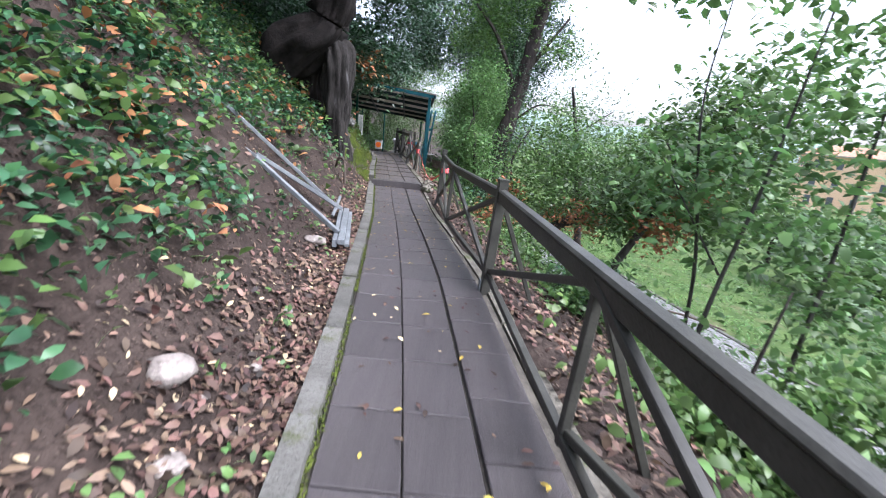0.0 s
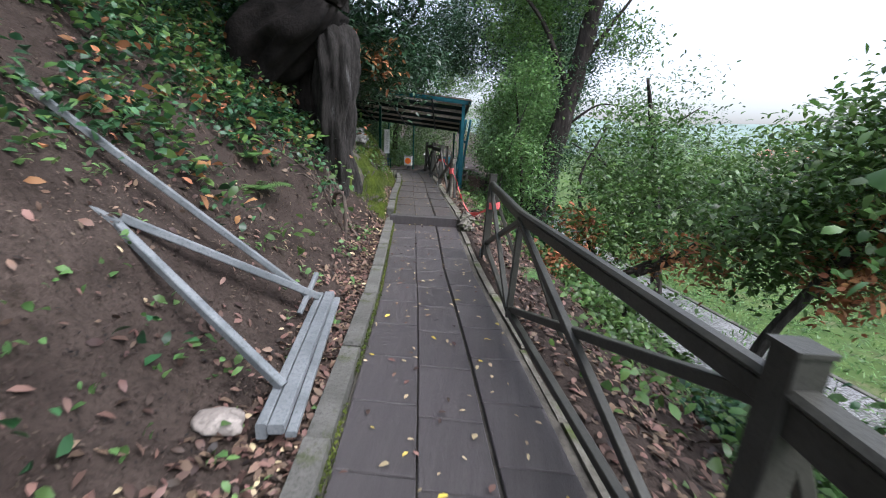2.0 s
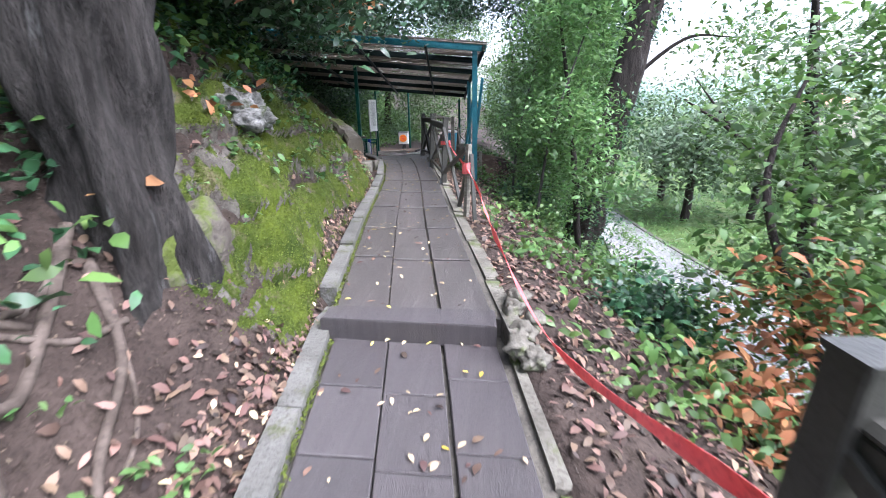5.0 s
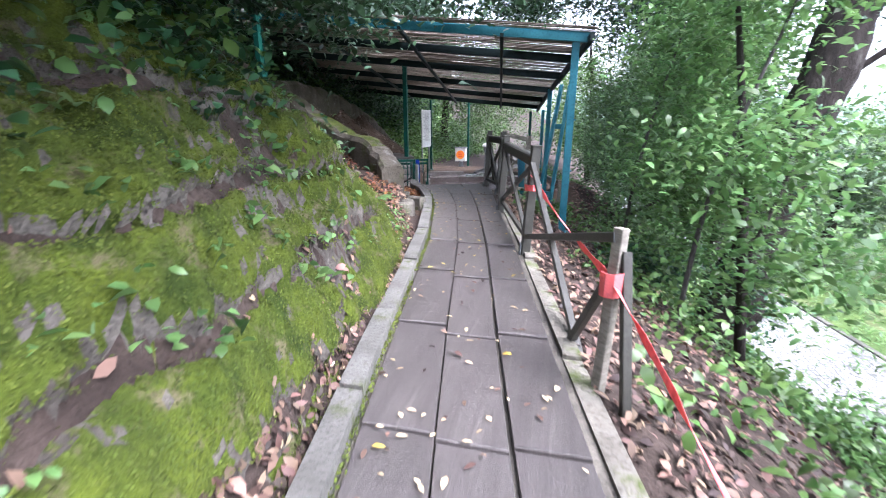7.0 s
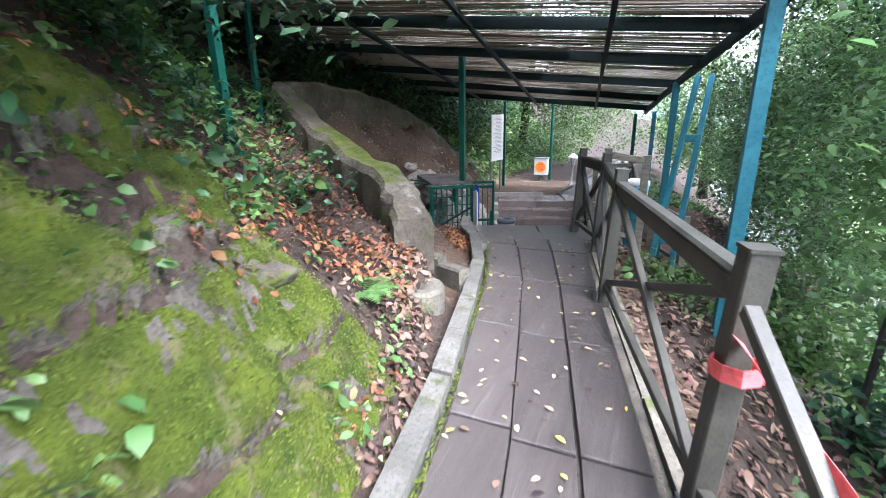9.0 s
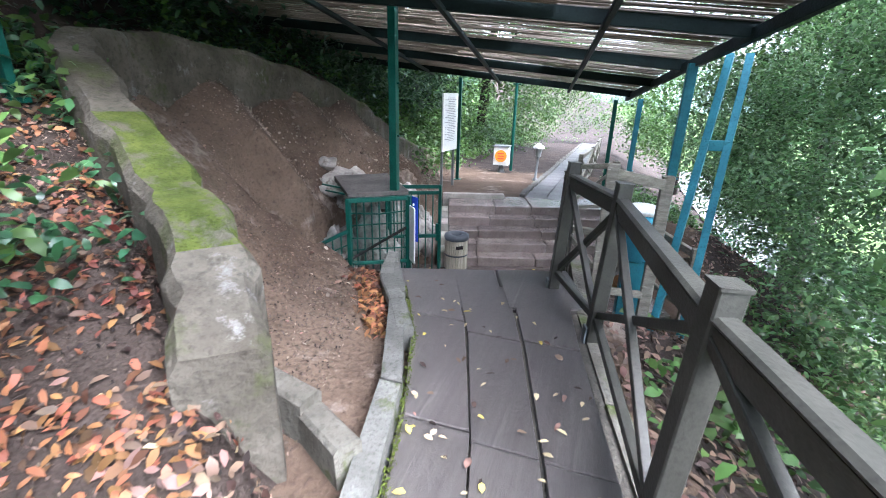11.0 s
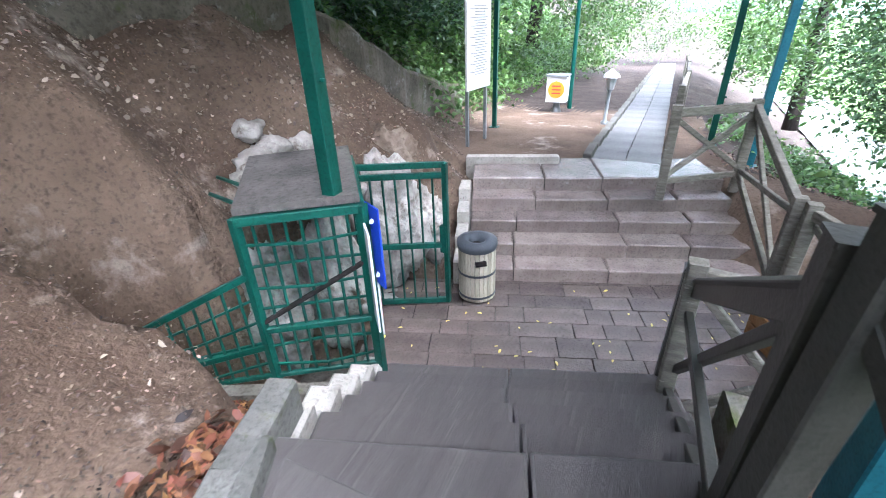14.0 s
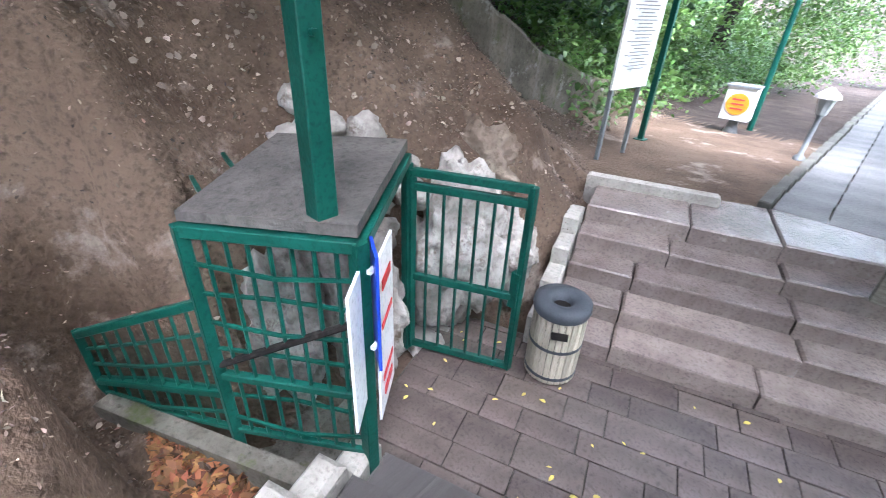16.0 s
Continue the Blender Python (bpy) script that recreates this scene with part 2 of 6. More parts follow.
L_STONE = leafmat("pale_stone_chip", (0.13, 0.098, 0.075), (0.30, 0.25, 0.205), 0.5, 0.0, 0.9)
L_FAR = leafmat("distant_foliage", (0.085, 0.15, 0.065), (0.14, 0.215, 0.10), 0.4, 0.3)


# ---- mesh helpers ----
def link(name, me, mats, parent=None, label=""):
    for m in (mats if isinstance(mats, (list, tuple)) else [mats]):
        me.materials.append(m)
    ob = new(name, me)
    if parent is not None:
        ob.parent = parent
    if label:
        ob["label"] = label
    return ob


def part(name, bm, mat, parent=None, label="", smooth=False):
    me = bpy.data.meshes.new(name)
    if smooth:
        for f in bm.faces:
            f.smooth = True
    bm.normal_update()
    bm.to_mesh(me)
    bm.free()
    return link(name, me, mat, parent, label)


def empty(name, loc=(0, 0, 0)):
    ob = new(name)
    ob.location = loc
    return ob


def beam(bm, p, q, w, h, bevel=0.0, up=(0, 0, 1)):
    """A squared bar from p to q, w across and h deep."""
    p, q = Vector(p), Vector(q)
    d = (q - p).normalized()
    side = d.cross(Vector(up))
    if side.length < 1e-3:
        side = d.cross(Vector((0, 1, 0)))
    side.normalize()
    top = side.cross(d).normalized()
    b = bevel
    prof = [(-w / 2 + b, -h / 2), (w / 2 - b, -h / 2), (w / 2, -h / 2 + b), (w / 2, h / 2 - b), (w / 2 - b, h / 2), (-w / 2 + b, h / 2), (-w / 2, h / 2 - b), (-w / 2, -h / 2 + b)] if b else \
        [(-w / 2, -h / 2), (w / 2, -h / 2), (w / 2, h / 2), (-w / 2, h / 2)]
    a = [bm.verts.new(p + side * x + top * y) for x, y in prof]
    c = [bm.verts.new(q + side * x + top * y) for x, y in prof]
    n = len(prof)
    for i in range(n):
        bm.faces.new((a[i], a[(i + 1) % n], c[(i + 1) % n], c[i]))
    bm.faces.new(a[::-1])
    bm.faces.new(c)
    return bm


def bar(p, q, w, h, bevel=0.004, up=(0, 0, 1)):
    return beam(bmesh.new(), p, q, w, h, bevel, up)


def tube(bm, pts, radii, seg=8, rough=0.0, furrow=0.0):
    """A tapering limb along points."""
    rings, pts = [], [Vector(p) for p in pts]
    for i, p in enumerate(pts):
        d = (pts[min(i + 1, len(pts) - 1)] - pts[max(i - 1, 0)]).normalized()
        a = d.orthogonal().normalized() if abs(d.z) > 0.9 else d.cross(Vector((0, 0, 1))).normalized()
        if abs(d.z) > 0.9:
            a = (Vector((1, 0, 0)) - d * d.x).normalized()
        b = d.cross(a)
        ring = []
        for k in range(seg):
            t = 2 * math.pi * k / seg
            r = radii[i] * (1 + (rough * (noise.noise(p * 1.7 + Vector((math.cos(t), math.sin(t), 0)) * 1.5)) if rough else 0))
            if furrow:
                r *= 1 + furrow * (noise.noise(Vector((math.cos(t) * 3.5, math.sin(t) * 3.5, p.z * 0.9))) + 0.5 * noise.noise(Vector((math.cos(t) * 9, math.sin(t) * 9, p.z * 2.5))))
            ring.append(bm.verts.new(p + a * (math.cos(t) * r) + b * (math.sin(t) * r)))
        rings.append(ring)
    for u, v in zip(rings, rings[1:]):
        for k in range(seg):
            bm.faces.new((u[k], u[(k + 1) % seg], v[(k + 1) % seg], v[k]))
    bm.faces.new(rings[0][::-1])
    bm.faces.new(rings[-1])
    return bm


def smooth_line(pts, n):
    """Catmull-Rom through points of any width."""
    P = np.array(pts, float)
    P = np.vstack([2 * P[0] - P[1], P, 2 * P[-1] - P[-2]])
    out = []
    for i in range(1, len(P) - 2):
        for t in np.linspace(0, 1, n, endpoint=False):
            a, b, c, d = P[i - 1:i + 3]
            out.append(0.5 * (2 * b + (c - a) * t + (2 * a - 5 * b + 4 * c - d) * t * t + (3 * b - a - 3 * c + d) * t ** 3))
    out.append(P[-2])
    return np.array(out)


def raw_mesh(name, verts, tris):
    me = bpy.data.meshes.new(name)
    n, k = len(verts), len(tris)
    me.vertices.add(n)
    me.vertices.foreach_set("co", np.ascontiguousarray(verts, dtype=np.float32).ravel())
    me.loops.add(3 * k)
    me.loops.foreach_set("vertex_index", np.ascontiguousarray(tris, dtype=np.int32).ravel())
    me.polygons.add(k)
    me.polygons.foreach_set("loop_start", np.arange(0, 3 * k, 3, dtype=np.int32))
    me.update(calc_edges=True)
    return me


RNG = np.random.default_rng(11)


def leaves(centres, size, spread=0.35, lie=None, width=0.45, droop=0.35, curl=0.12):
    """Verts and tris of one folded leaf at each place. lie: normals along which they lie flat."""
    n = len(centres)
    if lie is None:
        nrm = RNG.normal(size=(n, 3))
        nrm[:, 2] = np.abs(nrm[:, 2]) + 0.85
    else:
        nrm = lie + RNG.normal(size=(n, 3)) * spread
    nrm /= np.linalg.norm(nrm, axis=1)[:, None]
    d = RNG.normal(size=(n, 3))
    if lie is None:
        d[:, 2] -= droop
    d -= nrm * (d * nrm).sum(1)[:, None]
    d /= np.linalg.norm(d, axis=1)[:, None] + 1e-9
    s = np.cross(nrm, d)
    L = size * RNG.uniform(0.6, 1.35, n)[:, None]
    W = L * width * RNG.uniform(0.75, 1.2, n)[:, None]
    c = np.asarray(centres)
    b = c - d * L * 0.5
    tip = c + d * L * 0.5 - nrm * L * curl
    q = s * W * 0.5
    up = nrm * W * 0.22
    l1, r1 = c - q * 0.86 + up - d * L * 0.20, c + q * 0.86 + up - d * L * 0.20
    l2, r2 = c - q * 0.80 + up * 0.6 + d * L * 0.17 - nrm * L * curl * 0.3, c + q * 0.80 + up * 0.6 + d * L * 0.17 - nrm * L * curl * 0.3
    v = np.stack([b, l1, l2, tip, r2, r1], 1).reshape(-1, 3)
    base = np.arange(n)[:, None] * 6
    t = np.concatenate([base + np.array([[k]]).reshape(1, 3) for k in ((0, 5, 1), (1, 5, 4), (1, 4, 2), (2, 4, 3))], 1).reshape(-1, 3)
    return v, t


def clumps(blobs, n, clump=0.28, per=26, shell=0.55):
    """Leaf places: ellipsoids (centre, radii) filled with clumps, thicker towards their skin."""
    vol = np.array([b[1][0] * b[1][1] * b[1][2] for b in blobs]) ** 0.7
    out = []
    for (c, r), w in zip(blobs, vol / vol.sum()):
        k = max(1, int(n * w / per))
        d = RNG.normal(size=(k, 3))
        d /= np.linalg.norm(d, axis=1)[:, None]
        rad = (shell + (1 - shell) * RNG.random(k) ** 0.6)[:, None] * RNG.uniform(0.75, 1.12, k)[:, None]
        cc = np.array(c) + d * rad * np.array(r)
        pts = cc[:, None, :] + RNG.normal(size=(k, per, 3)) * clump * np.array([1, 1, 0.7])
        out.append(pts.reshape(-1, 3))
    return np.concatenate(out)


def crown(name, blobs, n, size, mat, parent, clump=0.28, per=26, width=0.45, label=""):
    v, t = leaves(clumps(blobs, n, clump, per), size, width=width)
    return link(name, raw_mesh(name, v, t), mat, parent, label)


# ---- plan of the place ----
L_TAB = [(-12, 1.6), (0, 0.34), (2.9, 0.0), (4.5, -0.22), (7.2, -0.60), (10.7, -1.22), (13.0, -1.64), (15.5, -2.03), (17.4, -2.46), (18.3, -2.74), (19.3, -3.27)]
R_TAB = [(-12, 2.8), (0, 1.40), (2.2, 1.17), (4.5, 0.90), (5.9, 0.65), (8.0, 0.22), (10.3, -0.12), (13.3, -0.70), (15.4, -1.09), (17.0, -1.41), (18.7, -1.75), (19.8, -1.93)]
STEP_Y = 10.62
O = Vector((-3.30, 19.33, 0))            # left end of the top nosing
D = Vector((0.946, 0.324, 0))            # along the nosings
N = Vector((-0.324, 0.946, 0))           # down the stairs
DECK, LAND, UPPER = 0.19, -0.885, -0.185


def tab(T, y):
    return np.interp(y, [a for a, b in T], [b for a, b in T])


def left_edge(y):
    return tab(L_TAB, y)


def right_edge(y):
    return tab(R_TAB, y)


def floor_z(y):
    return np.where(y < STEP_Y, 0.0, np.interp(y, [STEP_Y, 16.0, 19.3], [0.13, 0.19, DECK]))


def sq(s, q, z):
    p = O + D * s + N * q
    return Vector((p.x, p.y, z))


# left border of level ground, right border, and its height
LB = [(-12, 1.5), (0, 0.2), (2.9, -0.14), (4.5, -0.36), (7.2, -0.74), (10.7, -1.36), (13.0, -1.78), (15.5, -2.17), (17.2, -2.9), (18.3, -3.2), (19.3, -3.6), (20.3, -4.55), (21.4, -4.62), (22.2, -4.25), (23.0, -4.05),
      (23.8, -4.3), (24.6, -4.95), (26, -5.2), (30, -5.4), (60, -6)]
RB = [(-12, 3.0), (0, 1.56), (2.2, 1.33), (4.5, 1.06), (5.9, 0.81), (8.0, 0.38), (10.3, 0.04), (13.3, -0.54), (15.4, -0.93), (17.0, -1.25), (18.7, -1.58), (19.8, -1.5), (20.4, -0.9), (21.0, -0.2), (23.6, -0.2), (24.6, -1.4), (26, -1.7), (46, -1.2), (60, -1)]
ZB = [(-12, 0.0), (10.55, 0.0), (10.75, 0.10), (16, 0.15), (19.2, 0.13), (19.6, -0.1), (20.6, -0.98), (22.2, -0.98), (23.0, -0.6), (23.7, -0.26), (24.4, -0.22), (45, -1.3), (60, -1.8)]
DS = [0, .25, .5, .75, 1, 1.5, 2, 3, 5, 8, 15, 60]
HILL = [(-12, [0, 0, .12, .28, .50, 1.05, 1.6, 2.6, 4.2, 6, 9, 20]),
        (7.0, [0, .02, .15, .32, .58, 1.18, 1.75, 2.8, 4.4, 6.2, 9.5, 20]),
        (9.2, [0, .04, .25, .58, .95, 1.5, 1.95, 2.9, 4.6, 6.4, 9.5, 20]),
        (10.2, [0, .25, .65, 1.0, 1.28, 1.75, 2.15, 3.05, 4.6, 6.4, 9.5, 20]),
        (11.6, [0, .45, .98, 1.28, 1.55, 1.95, 2.35, 3.2, 4.6, 6.4, 9.5, 20]),
        (14.2, [0, .40, .85, 1.12, 1.35, 1.75, 2.2, 3.1, 4.6, 6.4, 9.5, 20]),
        (15.8, [0, .16, .36, .58, .80, 1.20, 1.65, 2.6, 4.2, 6.2, 9.5, 20]),
        (17.3, [0, .02, .06, .12, .22, .60, 1.0, 2.0, 4.0, 6.2, 9.5, 20]),
        (19.2, [0, .05, .14, .26, .42, .80, 1.2, 2.1, 4.0, 6.2, 9.5, 20]),
        (20.4, [.65, 1.1, 1.46, 1.78, 2.06, 2.52, 2.85, 3.5, 5.0, 7, 10.4, 20]),
        (21.6, [.90, 1.3, 1.64, 1.94, 2.2, 2.64, 2.95, 3.6, 5.0, 7, 10.4, 20]),
        (22.6, [.65, 1.0, 1.2, 1.36, 1.52, 1.95, 2.4, 3.2, 4.6, 6.6, 10, 20]),
        (24.0, [0, .12, .25, .4, .55, .85, 1.5, 2.4, 4.2, 6.2, 9.5, 20]),
        (26.0, [0, .05, .15, .3, .5, 1.0, 1.5, 2.5, 4.4, 6.4, 9.5, 20]),
        (60.0, [0, .05, .15, .3, .5, 1.0, 1.5, 2.5, 4.4, 6.4, 9.5, 20])]
VS = [0, .2, .5, 1, 2, 3.2, 4.4, 5.4, 8.6, 14, 40, 120, 300, 700]
FALL = [0, -.03, -.15, -.42, -1.05, -1.9, -2.75, -3.2, -3.25, -3.6, -6.5, -9, 4, 40]


def ground_z(x, y):
    x, y = np.asarray(x, float), np.asarray(y, float)
    z0 = tab(ZB, y)
    d, v = tab(LB, y) - x, x - tab(RB, y)
    ys = np.array([h[0] for h in HILL])
    cols = np.stack([np.interp(d, DS, h[1]) for h in HILL], 0)
    i = np.clip(np.searchsorted(ys, y) - 1, 0, len(ys) - 2)
    t = np.clip((y - ys[i]) / (ys[i + 1] - ys[i]), 0, 1)
    t = t * t * (3 - 2 * t)
    j = np.arange(i.size).reshape(i.shape)
    flat = cols.reshape(len(ys), -1)
    hill = flat[i.ravel(), j.ravel()] * (1 - t.ravel()) + flat[i.ravel() + 1, j.ravel()] * t.ravel()
    hill = hill.reshape(x.shape)
    fall = np.interp(v, VS, FALL) + np.interp(v, [0, 5.4], [0, 1]) * (-z0)
    z = z0 + np.where(d > 0, hill, 0) + np.where(v > 0, fall, 0)
    # soil banked up against the retaining wall's outer side
    off = 17.05 - 0.58 * (x + 2.98) - y
    bank = np.interp(-x, [2.6, 2.96, 3.35, 4.1, 5.0, 5.7, 6.0], [0.48, 0.56, 0.72, 0.90, 1.30, 1.72, 1.9]) - 0.35 * np.clip(off - 0.3, 0, 3)
    k = np.clip(off / 0.12, 0, 1) * np.clip((-2.5 - x) / 0.3, 0, 1) * np.clip((1.6 - off) / 0.8, 0, 1)
    z = z * (1 - k) + np.maximum(z, bank) * k
    # pit with steps below the grating
    s, q = (x - O.x) * D.x + (y - O.y) * D.y, (x - O.x) * N.x + (y - O.y) * N.y
    pit = np.clip((-s - 0.05) / 0.1, 0, 1) * np.clip((1.75 + s) / 0.3, 0, 1) * np.clip((q - 0.98) / 0.12, 0, 1) * np.clip((2.0 - 0.75 * np.clip((-s - 0.95) / 0.3, 0, 1) - q) / 0.15, 0, 1)
    under = np.clip((x - tab(L_TAB, y) + 0.10) / 0.05, 0, 1) * np.clip((tab(R_TAB, y) + 0.10 - x) / 0.05, 0, 1) * (y < 19.5)
    flight = np.clip((s + 0.02) / 0.08, 0, 1) * np.clip((3.3 - s) / 0.08, 0, 1) * np.clip((q + 0.2) / 0.1, 0, 1) * np.clip((4.55 - q) / 0.1, 0, 1)
    hole = np.clip((-s - 0.14) / 0.06, 0, 1) * np.clip((1.75 + s) / 0.25, 0, 1) * np.clip((q - 0.16 - 0.62 * np.clip(-s - 0.15, 0, 0.6)) / 0.12, 0, 1) * np.clip((1.12 - q) / 0.06, 0, 1)
    z = z * (1 - hole) + np.minimum(z, -0.72) * hole
    z = z - 0.16 * under - 0.25 * flight * (1 - under)
    return z * (1 - pit) + np.minimum(z, -1.0 + 0.75 * np.clip(s, -1.6, 0)) * pit


def rise(x, y):
    """Fine unevenness of open ground, none on the level strip."""
    d = np.maximum(tab(LB, y) - x, x - tab(RB, y))
    k = np.clip(d / 0.5, 0, 1)
    a = np.array([noise.fractal((px * 0.9, py * 0.9, 0), 1.0, 2.0, 4) for px, py in zip(x.ravel(), y.ravel())]).reshape(x.shape)
    rocky = np.clip((y - 9.9) / 0.6, 0, 1) * np.clip((15.8 - y) / 0.6, 0, 1) * np.clip((tab(LB, y) - x) / 0.3, 0, 1) * np.clip((2.4 - tab(LB, y) + x) / 0.6, 0, 1)
    lumps = np.array([abs(noise.fractal((px * 1.1, py * 1.1, 7), 0.9, 2.1, 5)) for px, py in zip(x.ravel(), y.ravel())]).reshape(x.shape)
    return a * 0.11 * k + (0.16 - lumps * 0.42) * rocky


def g1(x, y):
    return float(ground_z(np.array([x]), np.array([y]))[0])


wx = np.concatenate([-np.geomspace(60, 6.2, 16), np.arange(-6, -4, 0.25), np.arange(-4, 3.0, 0.11), np.arange(3.0, 11, 0.3), np.geomspace(11.5, 700, 26)])
wy = np.concatenate([-np.geomspace(300, 12.5, 9), np.arange(-12, -1, 0.6), np.arange(-1, 27, 0.13), np.arange(27.2, 48, 0.6), np.geomspace(49, 800, 16)])
WX, YY = np.meshgrid(wx, wy)
CX = 0.5 * (tab(LB, YY) + tab(RB, YY))
XX = CX + WX
ZZ = ground_z(XX, YY)
near = (np.abs(WX) < 14) & (YY > -3) & (YY < 40)
ZZ[near] += rise(XX[near], YY[near])
ny, nx = XX.shape
gv = np.stack([XX, YY, ZZ], -1).reshape(-1, 3)
idx = np.arange(ny * nx).reshape(ny, nx)
a, b, c, d = idx[:-1, :-1].ravel(), idx[:-1, 1:].ravel(), idx[1:, 1:].ravel(), idx[1:, :-1].ravel()
gt = np.concatenate([np.stack([a, b, c], 1), np.stack([a, c, d], 1)])
gm = raw_mesh("ground", gv, gt)
ground = link("ground", gm, [M_SOIL, M_DUST, M_GRASS, M_MOSSROCK])
tagged(ground, "dark leaf-strewn earth of a wooded hillside", "ground", kind="structure")
mid = gv[gt].mean(1)
jit = np.array([noise.noise((p[0] * 1.3, p[1] * 1.3, 3)) for p in mid]) * 0.8
vmid = mid[:, 0] - tab(RB, mid[:, 1])
dmid = tab(LB, mid[:, 1]) - mid[:, 0]
mi = np.zeros(len(mid), np.int32)
mi[(mid[:, 1] > 17.05 - 0.58 * (mid[:, 0] + 2.98)) & (vmid < 0.2) & (mid[:, 0] > -6.15) & (mid[:, 1] + 2 * jit < 31)] = 1
mi[(vmid + jit > 4.9)] = 2
mi[(vmid + jit > 1.5) & (mid[:, 1] > 18)] = 2
mi[(mid[:, 1] + 1.5 * jit > 29) & (vmid < 5)] = 0
gm.polygons.foreach_set("material_index", mi)
gm.polygons.foreach_set("use_smooth", np.ones(len(mid), bool))

# cobbled road below the slope
rp = smooth_line([(11.8, -6), (9.0, 3), (7.05, 10), (5.3, 17), (4.4, 21), (3.9, 26), (3.7, 34), (4.5, 50)], 8)
bm = bmesh.new()
prev = None
for i, p in enumerate(rp):
    dd = rp[min(i + 1, len(rp) - 1)] - rp[max(i - 1, 0)]
    n2 = np.array([dd[1], -dd[0]]) / np.linalg.norm(dd)
    w = [bm.verts.new((p[0] + n2[0] * k, p[1] + n2[1] * k, max(g1(p[0] + n2[0] * k, p[1] + n2[1] * k), -3.3) + 0.07 + zz)) for k, zz in ((-1.35, 0.0), (-0.7, 0.03), (0, 0.045), (0.7, 0.03), (1.35, 0.0))]
    if prev:
        for u in range(4):
            bm.faces.new((prev[u], w[u], w[u + 1], prev[u + 1]))
    prev = w
road = part("road", bm, M_COBBLE)
tagged(road, "pale grey cobbled lane below the wooded slope", "road", kind="structure")
bm = bmesh.new()
for p, q in zip(rp[:-6], rp[1:-5]):
    dd = (q - p) / np.linalg.norm(q - p)
    n2 = np.array([dd[1], -dd[0]]) * 1.43
    a, b = [Vector((w[0] + n2[0], w[1] + n2[1], max(g1(w[0] + n2[0], w[1] + n2[1]), -3.3) + 0.02)) for w in (p, q)]
    beam(bm, a, b - (b - a) * 0.01, 0.14, 0.16, 0.015)
tagged(part("lane_kerb", bm, M_KERB), "weathered stone kerb along the far side of the lane", "kerb", kind="structure")

# ---- railings ----
def railing(name, posts, mids, label, mat=M_RAIL, height=0.96, lean=0.05, group="walkway railings", props=0.0, skip=()):
    """posts: (x, y, z) of main posts in order; mids: uprights between, as fractions of a bay. Cross braces fill each bay."""
    root = empty(name, posts[0][:3])
    inv = Matrix.Translation(-Vector(posts[0][:3]))
    side = Vector((posts[-1][1] - posts[0][1], -(posts[-1][0] - posts[0][0]), 0)).normalized()

    def top(p, z):
        return Vector(p) + Vector((0, 0, z)) + side * lean * z
    bends = [p for p in posts if len(p) == 4]
    posts = [p[:3] for p in posts]
    for i, p in enumerate(posts):
        if any(p == b[:3] for b in bends):
            bm = bar(top(p, 0.12), top(p, height - 0.08), 0.045, 0.045, 0.004, up=side)
            bm.transform(inv)
            part("upright", bm, mat, root)
            continue
        bm = bar(top(p, -0.06), top(p, height + 0.05), 0.085, 0.085, 0.006, up=side)
        bm.transform(inv)
        ob = part("post", bm, mat, root)
        bm = bar(top(p, height + 0.05), top(p, height + 0.062), 0.094, 0.094, 0.004, up=side)
        bm.transform(inv)
        part("post_cap", bm, mat, ob)
        bm = bar(top(p, -0.04) - side * 0.055, top(p, 0.10) - side * 0.055, 0.07, 0.012, 0.002, up=side)
        bm.transform(inv)
        part("foot_bracket", bm, M_GREYRAIL, ob, "grey steel bracket bolted to the kerb")
    for p, q, fr in zip(posts, posts[1:], mids):
        cuts = [0.0, *fr, 1.0]
        P = [Vector(p).lerp(Vector(q), f) for f in cuts]
        slim = 0.70 if props and posts.index(p) else 1.0
        bm = beam(bmesh.new(), top(p, height - 0.055 - 0.04 * slim), top(q, height - 0.055 - 0.04 * slim), 0.055 * slim, 0.085 * slim, 0.004)
        bm.transform(inv)
        rail = part("top_rail", bm, mat, root)
        bm = beam(bmesh.new(), top(p, height - 0.04), top(q, height - 0.04), 0.08 * slim, 0.032, 0.013)
        bm.transform(inv)
        part("handrail", bm, mat, rail)
        bm = beam(bmesh.new(), top(p, 0.16), top(q, 0.16), 0.045, 0.045, 0.004)
        bm.transform(inv)
        part("bottom_rail", bm, mat, root)
        for k, w in enumerate(P[1:-1]):
            bm = bar(top(w, 0.12), top(w, height - 0.08), 0.045, 0.045, 0.004, up=side)
            bm.transform(inv)
            part("upright", bm, mat, root)
        for h_, (u, w) in enumerate(zip(P, P[1:])):
            for a, b in ((0.18, height - 0.09), (height - 0.09, 0.18)):
                if (posts.index(p), h_, a < b) in skip:
                    continue
                off = side * (0.012 if a > b else -0.012)
                bm = beam(bmesh.new(), top(u, a) + off, top(w, b) + off, 0.04, 0.045, 0.004)
                bm.transform(inv)
                part("brace", bm, mat, root)
    if props:
        feet = [*posts[1:], *[Vector(p).lerp(Vector(q), f) for p, q, fr in zip(posts, posts[1:], mids) for f in fr]]
        for w in feet:
            w = Vector(w)
            f = w + side * (props + 0.05)
            bm = bar(top(w, height - 0.16) + side * 0.04, Vector((f.x, f.y, g1(f.x, f.y) - 0.06)), 0.04, 0.04, 0.004, up=side)
            bm.transform(inv)
            part("back_stay", bm, mat, root)
    return tagged(root, label, "railing", group)


